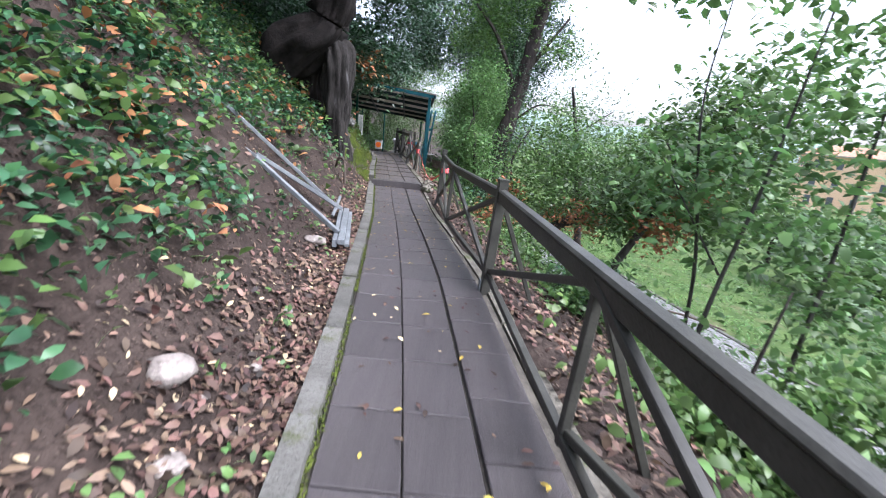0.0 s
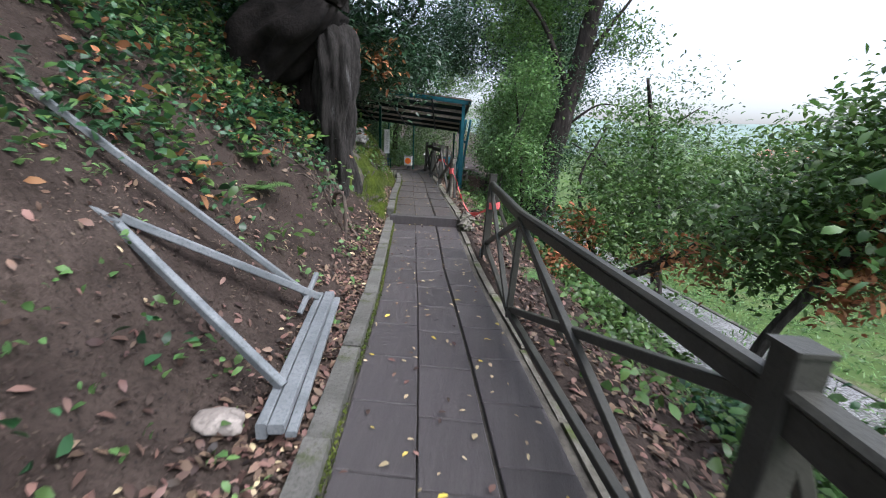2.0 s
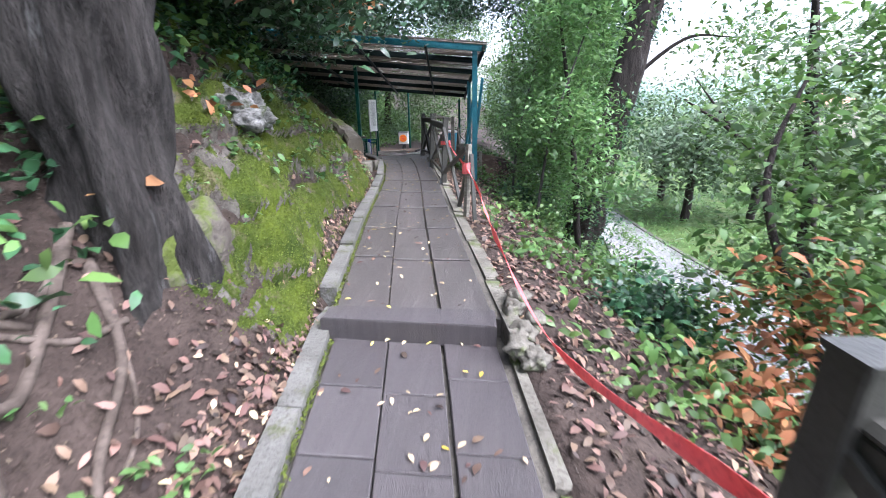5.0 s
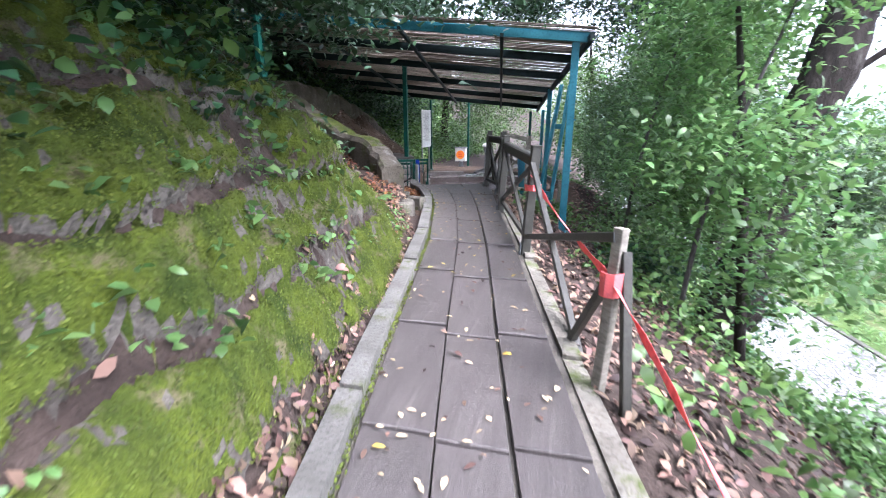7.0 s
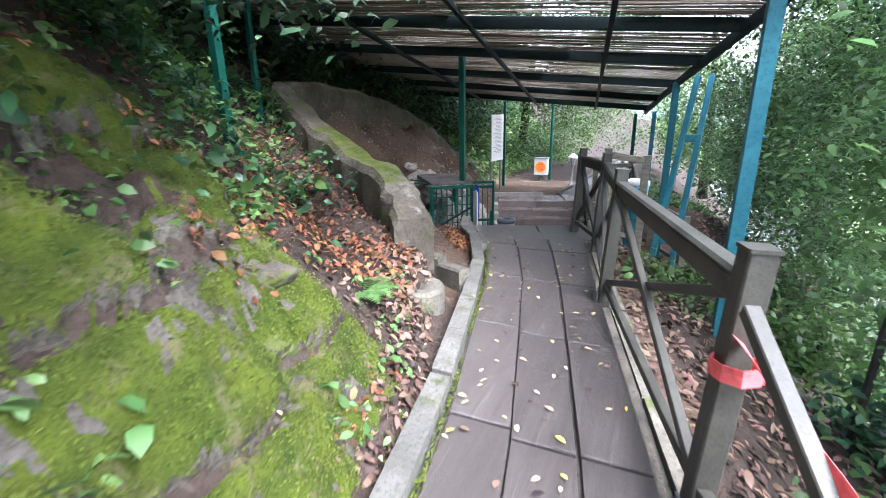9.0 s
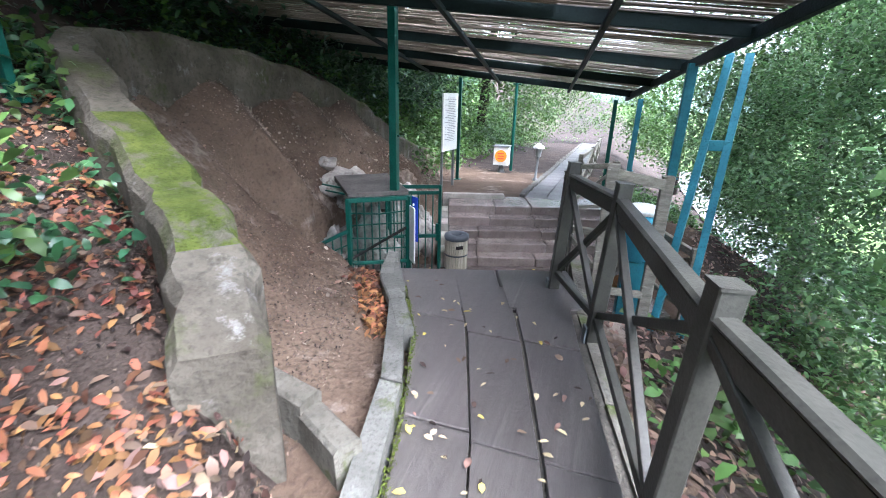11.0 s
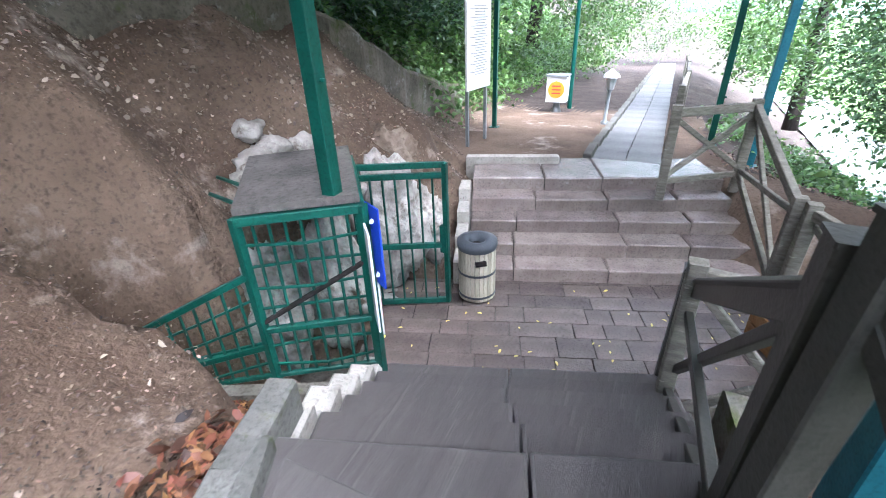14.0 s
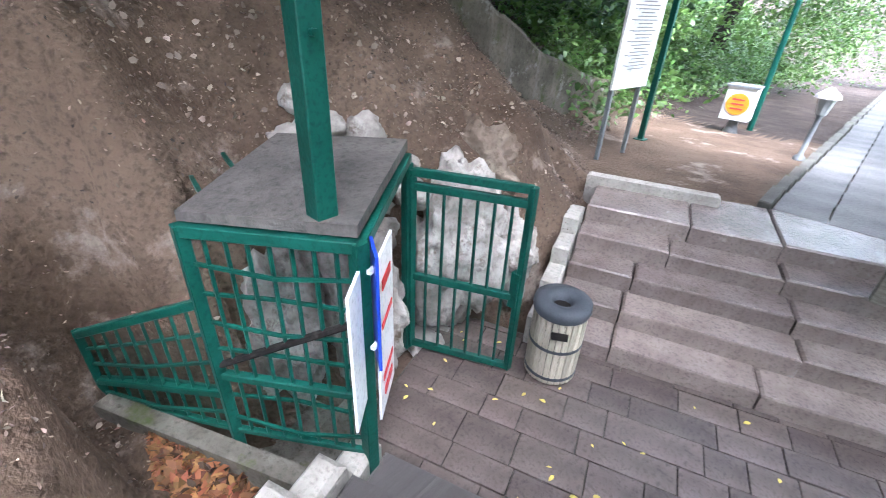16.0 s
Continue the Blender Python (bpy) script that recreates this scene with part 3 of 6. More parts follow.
railing("railing", [(1.33, -0.05, 0.0), (0.96, 4.33, 0), (0.53, 6.55, 0, 0), (0.33, 8.70, 0)], [(0.5,), (), ()], "olive-grey painted steel railing with crossed braces, standing on the kerb", props=0.42, skip=((0, 1, True),))
railing("railing", [(1.73, -4.4, 0.0), (1.34, -0.17, 0.0)], [(0.5,)], "olive-grey painted steel railing with crossed braces, standing on the kerb")
railing("railing", [(-0.99, 15.32, 0.16), (-1.45, 17.25, 0.17), (-1.65, 18.70, 0.17), (-1.97, 19.42, 0.17)], [(), (), ()], "olive-grey painted railing with crossed braces beside the covered walkway", height=0.99)
railing("stair_railing", [(-1.965, 19.53, 0.12), (-1.96, 21.25, LAND)], [()], "dark painted handrail descending beside the stone steps", lean=0.02)


# a stump of railing left where a bay is missing, wound with barrier tape
def stump():
    root = empty("railing_stump", (-0.47, 13.1, 0))
    inv = Matrix.Translation((0.47, -13.1, 0))
    for nm, p, q, w in (("post", (-0.50, 13.12, -0.15), (-0.46, 13.16, 0.97), 0.055), ("brace", (-0.62, 13.62, 0.10), (-0.45, 13.18, 0.80), 0.045), ("brace", (-0.43, 13.15, 0.86), (-0.36, 12.86, -0.22), 0.045),
                        ("arm", (-0.98, 15.25, 0.35), (-0.47, 13.15, 0.93), 0.05), ("arm", (-0.96, 15.22, 1.05), (-0.54, 13.4, 0.05), 0.045)):
        bm = bar(p, q, w, w, 0.004)
        bm.transform(inv)
        part(nm, bm, M_WOODRAIL if nm == "post" else M_RAIL, root)
    return tagged(root, "broken end of a painted railing with bent braces", "railing")


stump()

M_TAPE = material("red_barrier_tape", (0.80, 0.13, 0.14), (0.86, 0.22, 0.21), 6.0, 0.45, 0, 0.2, 40.0, translucent=0.25)


def tape_run(pts, width, name="barrier_tape", twist=0.6):
    P = smooth_line(pts, 10)
    bm = bmesh.new()
    prev = None
    for i, p in enumerate(P):
        t = Vector(P[min(i + 1, len(P) - 1)] - P[max(i - 1, 0)]).normalized()
        s = t.cross(Vector((1, 0, 0.3))).normalized()
        ang = math.sin(i * 0.35) * twist
        s = s * math.cos(ang) + t.cross(s) * math.sin(ang)
        w = width * (0.75 + 0.25 * math.sin(i * 0.9))
        a, b = bm.verts.new(Vector(p) + s * w / 2), bm.verts.new(Vector(p) - s * w / 2)
        if prev:
            bm.faces.new((prev[0], a, b, prev[1]))
        prev = (a, b)
    ob = part(name, bm, M_TAPE)
    md = ob.modifiers.new("thick", "SOLIDIFY")
    md.thickness = 0.002
    return tagged(ob, "red and white plastic barrier tape, sagging and twisted", "barrier tape", "barrier tapes")


def tape_wrap(c, r, h, turns=2):
    bm = bmesh.new()
    prev = None
    for i in range(turns * 8 + 1):
        t = i * math.pi / 4
        z = c[2] + (i / (turns * 8) - 0.5) * h
        rr = r * (1.12 + 0.05 * math.sin(i * 2.3))
        a, b = [bm.verts.new((c[0] + rr * math.cos(t), c[1] + rr * math.sin(t), z + k)) for k in (-h * 0.33, h * 0.33)]
        if prev:
            bm.faces.new((prev[0], a, b, prev[1]))
        prev = (a, b)
    ob = part("tape_wrap", bm, M_TAPE)
    md = ob.modifiers.new("thick", "SOLIDIFY")
    md.thickness = 0.003
    return tagged(ob, "red barrier tape wound round a railing post", "barrier tape", "barrier tapes")


tape_run([(0.40, 8.72, 0.62), (0.10, 9.9, 0.33), (-0.12, 11.2, 0.37), (-0.24, 12.1, 0.42), (-0.33, 12.7, 0.52), (-0.48, 13.12, 0.72)], 0.055)
tape_run([(-0.48, 13.12, 0.72), (-0.62, 13.8, 0.74), (-0.80, 14.6, 0.82), (-0.96, 15.28, 0.93)], 0.05)
tape_wrap((0.405, 8.70, 0.64), 0.068, 0.07)
tape_wrap((-0.48, 13.13, 0.70), 0.05, 0.09, 3)
tape_wrap((-0.945, 15.30, 0.82), 0.07, 0.05)

# ---- covered walkway: posts, beams and reed slats ----


def roof_z(x, y):
    return np.interp(y, [17.0, 17.75, 22.2, 25.4, 26.2], [2.57, 2.50, 2.06, 1.72, 1.64]) + 0.10 * (-0.42 - x)


def eave(y):
    return np.interp(y, [17.2, 17.75, 22.2, 25.4, 26.2], [-0.36, -0.42, -0.92, -1.25, -1.32])


canopy = empty("canopy", (-2.5, 19, 0))
ci = Matrix.Translation((2.5, -19, 0))


def cpart(name, bm, mat, label=""):
    bm.transform(ci)
    return part(name, bm, mat, canopy, label)


for y0 in (17.62, 18.9, 20.4, 22.2, 23.8, 25.5):
    xr = float(eave(y0))
    z = lambda x: float(roof_z(x, y0)) - 0.06
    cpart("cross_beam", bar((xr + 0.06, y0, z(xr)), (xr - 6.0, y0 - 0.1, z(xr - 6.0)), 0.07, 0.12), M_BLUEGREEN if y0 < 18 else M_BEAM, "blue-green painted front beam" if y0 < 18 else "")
for a, b in ((17.4, 22.2), (22.2, 26.0)):
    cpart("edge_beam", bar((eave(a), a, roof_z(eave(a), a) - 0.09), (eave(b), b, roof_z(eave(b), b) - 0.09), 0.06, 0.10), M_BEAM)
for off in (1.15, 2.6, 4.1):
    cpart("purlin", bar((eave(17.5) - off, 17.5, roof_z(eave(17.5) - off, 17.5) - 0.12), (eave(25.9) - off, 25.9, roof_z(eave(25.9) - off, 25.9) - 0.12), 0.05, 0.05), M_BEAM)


def steel_post(name, x, y, z0, z1, mat, w, label, dx=0.0, plate=True):
    root = empty(name, (x, y, z0))
    part("shaft", bar((0, 0, 0), (dx, 0, z1 - z0), w, w, 0.004), mat, root)
    if plate:
        part("base_plate", bar((0, 0, -0.02), (0, 0, 0.015), w * 2.2, w * 2.2, 0.004), mat, root)
    for hh in (0.35, 0.62):
        part("bolt", bar((w * 0.45, 0, (z1 - z0) * hh), (w * 0.45 + 0.03, 0, (z1 - z0) * hh), 0.022, 0.022, 0.005), mat, root)
    return tagged(root, label, "post", "canopy posts")


steel_post("canopy_post", -0.57, 17.66, g1(-0.57, 17.66), 2.42, M_BLUEGREEN, 0.10, "blue-green painted square steel post carrying the canopy")
steel_post("canopy_post", -0.90, 21.7, g1(-0.90, 21.7), 2.05, M_BLUEGREEN, 0.10, "blue-green painted square steel post carrying the canopy")
steel_post("canopy_post", -1.10, 25.2, g1(-1.1, 25.2), 1.66, M_BLUEGREEN, 0.09, "blue-green painted square steel post carrying the canopy")
steel_post("canopy_post", -1.5, 26.0, g1(-1.5, 26.0), 1.62, M_GREENPOST, 0.08, "dark green steel post at the far end of the canopy")
steel_post("canopy_post", -3.89, 20.49, 0.53, 2.52, M_GREENPOST, 0.085, "dark green steel post standing on the roof of the grating", plate=False)
steel_post("canopy_post", -4.85, 26.2, g1(-4.85, 26.2), 2.0, M_GREENPOST, 0.07, "dark green steel post at the far end of the canopy")
steel_post("canopy_post", -4.85, 16.92, g1(-4.85, 16.92), 2.9, M_GREENPOST, 0.08, "dark green steel post standing on the leafy bank")
steel_post("canopy_post", -5.5, 17.98, g1(-5.5, 17.98), 3.0, M_GREENPOST, 0.06, "dark green steel post standing on the leafy bank")
# braced double post beside the stairs
br = empty("braced_post", (-0.68, 20.9, -0.8))
for dx in (-0.14, 0.14):
    part("leg", bar((dx - 0.3, -0.9, -0.3), (dx * 0.6 + 0.1, 0.35, 2.9), 0.07, 0.07), M_BLUEGREEN, br)
for k in (0.32, 0.74):
    part("tie", bar((-0.14 - 0.3 + 0.44 * k, -0.9 + 1.25 * k, -0.3 + 3.2 * k), (0.14 - 0.3 + 0.36 * k, -0.9 + 1.25 * k, -0.3 + 3.2 * k), 0.05, 0.10), M_BLUEGREEN, br)
tagged(br, "blue-green braced steel strut leaning against the canopy", "post", "canopy posts")

slat_mesh = []
for k in range(5):
    bm = bmesh.new()
    beam(bm, (0, 0, 0), (1, 0, 0), 0.027 + 0.004 * (k % 3), 0.010, 0.003)
    me = bpy.data.meshes.new("slat")
    bm.to_mesh(me)
    bm.free()
    me.materials.append(M_REED)
    slat_mesh.append(me)

# ---- retaining wall curving round the bare bank ----
wl = smooth_line([(-2.96, 16.98, 0.80), (-3.35, 17.35, 1.10), (-4.1, 17.8, 1.30), (-5.0, 18.2, 1.70), (-5.7, 18.6, 2.05), (-6.0, 19.4, 2.15), (-6.1, 20.6, 2.1), (-6.15, 21.7, 1.97), (-6.15, 22.7, 1.76), (-6.05, 23.6, 1.45), (-6.0, 24.3, 1.1), (-6.0, 25.4, 0.65), (-6.0, 27.4, 0.2)], 8)
bm = bmesh.new()
prev = None
for i, p in enumerate(wl):
    dd = wl[min(i + 1, len(wl) - 1)] - wl[max(i - 1, 0)]
    n2 = np.array([dd[1], -dd[0]]) / np.hypot(dd[0], dd[1])
    wd = 0.16 + 0.02 * math.sin(i * 1.3)
    gz = min(g1(p[0] + n2[0] * 0.3, p[1] + n2[1] * 0.3), g1(p[0] - n2[0] * 0.3, p[1] - n2[1] * 0.3), p[2] - 0.3) - 0.25
    top = p[2] + 0.02 * math.sin(i * 0.8)
    ring = [bm.verts.new((p[0] + n2[0] * k * wd + 0.015 * math.sin(i * 2.1 + k), p[1] + n2[1] * k * wd, zz)) for k, zz in ((1, gz), (1.0, top - 0.06), (0.75, top - 0.005), (-0.75, top), (-1.0, top - 0.07), (-1, gz))]
    if prev:
        for u in range(5):
            fc = bm.faces.new((prev[u], ring[u], ring[u + 1], prev[u + 1]))
            fc.material_index = 1 if u in (1, 2) and 7 < i < 22 else 0
    else:
        bm.faces.new(ring[::-1])
    prev = ring
bm.faces.new(prev)
wall = part("retaining_wall", bm, [M_WALL, M_WALLMOSS], smooth=False)
tagged(wall, "low curved concrete retaining wall with moss on its end", "wall", kind="structure")
# moss cushion on the wall's end
def cushion(name, c, r, mat, label, cat, seed=0, sub=3, rough=0.25, flat=0.0):
    bm = bmesh.new()
    bmesh.ops.create_icosphere(bm, subdivisions=sub, radius=1.0)
    for v in bm.verts:
        k = 1 + rough * noise.fractal(v.co * 1.4 + Vector((seed, seed * 2, 0)), 0.8, 2.1, 4 if sub < 4 else 6)
        co = v.co * k
        if flat and co.z < -flat:
            co.z = -flat
        v.co = Vector((co.x * r[0], co.y * r[1], co.z * r[2]))
    ob = part(name, bm, mat, smooth=True)
    ob.location = c
    return tagged(ob, label, cat)



# low kerb joining the wall to the walkway
lk = empty("low_kerb_wall", (-2.6, 17.3, 0.2))
part("kerb_block", bar((-0.28, 0.05, -0.05), (0.02, -0.12, -0.03), 0.13, 0.34, 0.02), M_CONC, lk)
part("kerb_block", bar((-0.62, 0.12, 0.02), (-0.28, 0.05, 0.0), 0.13, 0.36, 0.02), M_CONC, lk)
tagged(lk, "short mossy concrete kerb between wall and walkway", "kerb")
# broken concrete drum on the leaf litter
drum = empty("concrete_drum", (-2.72, 16.58, g1(-2.72, 16.58) - 0.18))
bm = bmesh.new()
tube(bm, [(0, 0, -0.2), (0, 0, 0.05), (0.01, 0, 0.14), (0.01, 0, 0.16)], [0.2, 0.2, 0.19, 0.17], 18, 0.10)
part("body", bm, M_CONC, drum, smooth=False)
bm = bmesh.new()
tube(bm, [(0.01, 0, 0.15), (0.01, 0, 0.168)], [0.12, 0.10], 14, 0.2)
part("hollow", bm, M_GROUT, drum, "dirt-filled hollow")
tagged(drum, "broken round concrete stub with a mossy top", "drum")

# ---- cage over the descending steps, open gate ----
cage = empty("grating_enclosure", (-3.75, 20.53, LAND))
PT, PR = Vector((-4.28, 20.115, 0)), Vector((-3.735, 20.53, 0))
BK, HG = Vector((-4.90, 20.85, 0)), Vector((-4.40, 21.36, 0))
cinv = Matrix.Translation((3.75, -20.53, -LAND))


def gpart(name, bm, mat=M_GREENPOST, parent=cage, label=""):
    bm.transform(cinv)
    return part(name, bm, mat, parent, label)


def at(p, z):
    return Vector((p.x, p.y, z))


def panel(a, b, z0a, z0b, z1a, z1b, nv, nh, frame_w=0.05):
    """A framed grating between two uprights with vertical and level bars, some bent."""
    gpart("corner_post", bar(at(a, z0a - 0.1), at(a, z1a + 0.02), frame_w, frame_w))
    gpart("top_bar", bar(at(a, z1a), at(b, z1b), frame_w, frame_w))
    gpart("bottom_bar", bar(at(a, z0a + 0.05), at(b, z0b + 0.05), 0.03, 0.03))
    m = 0.36
    gpart("middle_bar", bar(at(a, z0a + (z1a - z0a) * m), at(b, z0b + (z1b - z0b) * m), 0.04, 0.04))
    for i in range(1, nv):
        f = i / nv
        p = a.lerp(b, f)
        gpart("grating_bar", bar(at(p, z0a + (z0b - z0a) * f + 0.05), at(p, z1a + (z1b - z1a) * f), 0.014, 0.014, 0))
    for i in range(1, nh):
        f = i / nh
        za, zb = z0a + (z1a - z0a) * f, z0b + (z1b - z0b) * f
        mid_p = a.lerp(b, 0.5) + Vector((0.02 * math.sin(i * 2), 0.02 * math.cos(i * 3), 0))
        w = at(mid_p, (za + zb) / 2 - 0.02 * (i % 2))
        bm = bmesh.new()
        beam(bm, at(a, za), w, 0.014, 0.014)
        beam(bm, w, at(b, zb), 0.014, 0.014)
        gpart("grating_wire", bm)


panel(PT, PR, -0.62, -0.66, 0.54, 0.54, 8, 8)
gpart("corner_post", bar(at(PR, -0.75), at(PR, 0.56), 0.06, 0.06))
# lower wing of the grating running down the bank
WG = Vector((-5.05, 19.72, 0))
panel(PT, WG, -0.62, -0.72, 0.20, -0.22, 9, 5, 0.04)
gpart("corner_post", bar(at(WG, -0.75), at(WG, -0.2), 0.04, 0.04))
gpart("corner_post", bar(at(HG, LAND), at(HG, 0.50), 0.055, 0.055))
gpart("lintel", bar(at(PR, 0.53), at(HG, 0.53), 0.05, 0.05))
# asphalt-covered roof slab
bm = bmesh.new()
low = [bm.verts.new(at(p, 0.575)) for p in (PT, PR, HG, BK)]
up = [bm.verts.new(at(p, 0.615 + 0.01 * i)) for i, p in enumerate((PT, PR, HG, BK))]
bm.faces.new(low[::-1])
bm.faces.new(up)
for i in range(4):
    bm.faces.new((low[i], low[(i + 1) % 4], up[(i + 1) % 4], up[i]))
M_TAR = material("cracked_tar_roofing", (0.062, 0.057, 0.052), (0.115, 0.105, 0.094), 3.0, 0.85, 0, 0.7, 30.0, spot=(0.03, 0.03, 0.03), spot_scale=7.0, spot_at=0.62)
gpart("roof_slab", bm, M_TAR, label="cracked grey tar roofing slab")
for k in (0.2, 0.5):
    p = PT.lerp(BK, k)
    gpart("rod_end", bar(at(p, 0.56 + 0.05 * k), at(p + Vector((-0.28, 0.05, 0)), 0.57 + 0.05 * k), 0.018, 0.018, 0))
# loose handrail bar inside
gpart("loose_pipe", tube(bmesh.new(), [at(PT, -0.15), at(PR, 0.20)], [0.018, 0.018], 8), M_HOLLOW)
tagged(cage, "dark green steel grating over a stairwell, roofed with tar slab", "cage")

gate = empty("open_gate", (HG.x, HG.y, LAND + 0.06))
GT = Vector((-3.745, 21.69, 0)) - HG
gate.location = (HG.x, HG.y, LAND)
for nm, z in (("bottom_frame", 0.05), ("middle_frame", 0.62), ("inner_top_frame", 1.25), ("top_frame", 1.335)):
    part(nm, bar((0.03, 0.02, z), (GT.x, GT.y, z), 0.035, 0.05), M_GREENPOST, gate)
for k in (0.04, 1.0):
    part("stile", bar((GT.x * k, GT.y * k, 0.03), (GT.x * k, GT.y * k, 1.35), 0.04, 0.05), M_GREENPOST, gate)
for i in range(1, 7):
    k = 0.04 + 0.96 * i / 7
    part("gate_bar", bar((GT.x * k, GT.y * k, 0.05), (GT.x * k, GT.y * k, 1.25), 0.014, 0.014, 0), M_GREENPOST, gate)
part("lock_box", bar((GT.x * 0.97, GT.y * 0.97, 0.55), (GT.x * 0.97, GT.y * 0.97, 0.80), 0.06, 0.05), M_GREENPOST, gate)
tagged(gate, "dark green barred gate standing open against the rock", "gate")

# notices hung on the grating's corner
M_BLUE = plain("blue_sign_enamel", (0.02, 0.055, 0.42), 0.35)
M_WHITE = material("white_sign_panel", (0.70, 0.71, 0.70), (0.80, 0.80, 0.79), 3.0, 0.45, 0, 0.05, 40.0)
M_RED = plain("red_sign_print", (0.62, 0.05, 0.05), 0.5)
M_GREYPRINT = plain("grey_print", (0.22, 0.22, 0.22), 0.7)
sd = (HG - PR).normalized()
bs = empty("blue_sign", (PR.x + 0.05, PR.y + 0.03, 0.0))
part("plate", bar((0, 0, 0.02), (0, 0, 0.55), 0.012, 0.16, 0.002, up=(-0.866, 0.5, 0)), M_BLUE, bs)
for z in (0.10, 0.46):
    part("fixing", bar((0, 0, z), (0.012, -0.035, z), 0.02, 0.02, 0.003), M_WHITE, bs)
tagged(bs, "narrow blue enamel sign on the grating's corner post", "sign")
ws = empty("white_notice", (PR.x + 0.03, PR.y + 0.07, -0.45))
pl = part("board", bar((0, 0, 0), (0.0, 0.0, 0.86), 0.012, 0.30, 0.002, up=(sd.x, sd.y, 0)), M_WHITE, ws)
ws.location = (PR.x + 0.045 + sd.x * 0.2, PR.y + 0.02 + sd.y * 0.2, -0.42)
nrm = Vector((-sd.y, sd.x, 0)) * -1
if nrm.x < 0:
    nrm = -nrm
for i in (0, 1, 4, 6):
    z = 0.12 + i * 0.10
    ln = 0.10 if i % 3 else 0.08
    for sgn in (1,):
        c = nrm * 0.010 * sgn + Vector((0, 0, z))
        part("red_bar", bar(c - sd * ln, c + sd * ln, 0.004, 0.03 if i % 3 else 0.05, 0), M_RED, ws, "bar of red print")
lean_to = Vector((0.66, -0.75, 0))
foot = Vector((-3.665, 20.455, -0.20)) - ws.location
part("board", bar(foot, foot + Vector((0, 0, 0.66)), 0.012, 0.22, 0.002, up=lean_to), M_WHITE, ws, "blank white board")
tagged(ws, "white notice board with red print hung on the grating", "sign")

# ---- rubbish bin ----
bx = empty("litter_bin", (-3.55, 21.915, LAND))
bm = bmesh.new()
tube(bm, [(0, 0, 0.02), (0, 0, 0.30), (0, 0, 0.55)], [0.145, 0.155, 0.155], 24)
part("liner", bm, M_HOLLOW, bx)
M_BINSLAT = material("pale_weathered_bin_slat", (0.36, 0.32, 0.24), (0.52, 0.48, 0.38), 4.0, 0.75, 0, 0.5, 30.0, (4, 4, 0.6), vary=0.25)
bm = bmesh.new()
beam(bm, (0, 0, 0.03), (0, 0, 0.54), 0.014, 0.036, 0.004)
sm = bpy.data.meshes.new("slat")
bm.to_mesh(sm)
bm.free()
sm.materials.append(M_BINSLAT)
for i in range(26):
    t = 2 * math.pi * i / 26
    ob = new("bin_slat", sm)
    ob.parent = bx
    ob.matrix_local = Matrix.Rotation(t, 4, "Z") @ Matrix.Translation((0.163, 0, 0)) @ Matrix.Rotation(radians(90), 4, "Z") @ Matrix.Rotation(radians(90), 4, "Z")
M_LID = plain("dark_grey_bin_lid", (0.055, 0.062, 0.07), 0.5)
bm = bmesh.new()
prof = [(0.175, 0.53), (0.185, 0.56), (0.180, 0.60), (0.12, 0.615), (0.075, 0.60), (0.06, 0.55)]
for (r0, z0), (r1, z1) in zip(prof, prof[1:]):
    for i in range(24):
        t0, t1 = 2 * math.pi * i / 24, 2 * math.pi * (i + 1) / 24
        bm.faces.new([bm.verts.new((r * math.cos(t), r * math.sin(t), z)) for r, z, t in ((r0, z0, t0), (r0, z0, t1), (r1, z1, t1), (r1, z1, t0))])
bmesh.ops.remove_doubles(bm, verts=bm.verts, dist=0.0005)
part("lid", bm, M_LID, bx, "dark grey ring lid with a round hole", smooth=True)
for z in (0.29, 0.06):
    bm = bmesh.new()
    tube(bm, [(0, 0, z), (0, 0, z + 0.022)], [0.174, 0.174], 24)
    part("hoop", bm, M_LID, bx, "dark steel hoop")
part("slot", bar((0.05, -0.176, 0.44), (0.14, -0.135, 0.45), 0.02, 0.05, 0.004), M_HOLLOW, bx, "dark side opening")
tagged(bx, "round wooden-slatted litter bin with a dark lid on the landing", "bin")

# ---- information board ----
ib = empty("information_board", (-4.67, 24.83, UPPER))
for dy in (-0.27, 0.27):
    part("leg", bar((-0.035 * (dy / -0.27), dy, -0.05), (-0.035 * (dy / -0.27), dy, 1.85), 0.045, 0.045), M_GREYRAIL, ib, "galvanised square leg")
bd = part("panel", bar((-0.02, -0.33, 1.29), (0.075, 0.33, 1.29), 0.03, 1.12, 0.004), M_WHITE, ib, "white printed panel")
for i in range(26):
    w = 0.24 * (0.75 + 0.25 * math.sin(i * 1.9))
    yv = -0.02
    for sg in (1, -1):
        part("text_line", bar((0.028 + sg * 0.018, -w + yv, 1.76 - i * 0.033), (0.028 + sg * 0.018 + 0.035, w + yv, 1.76 - i * 0.033), 0.003, 0.009, 0), M_GREYPRINT, bd, "row of small grey print")
tagged(ib, "white information board on two metal legs", "sign")

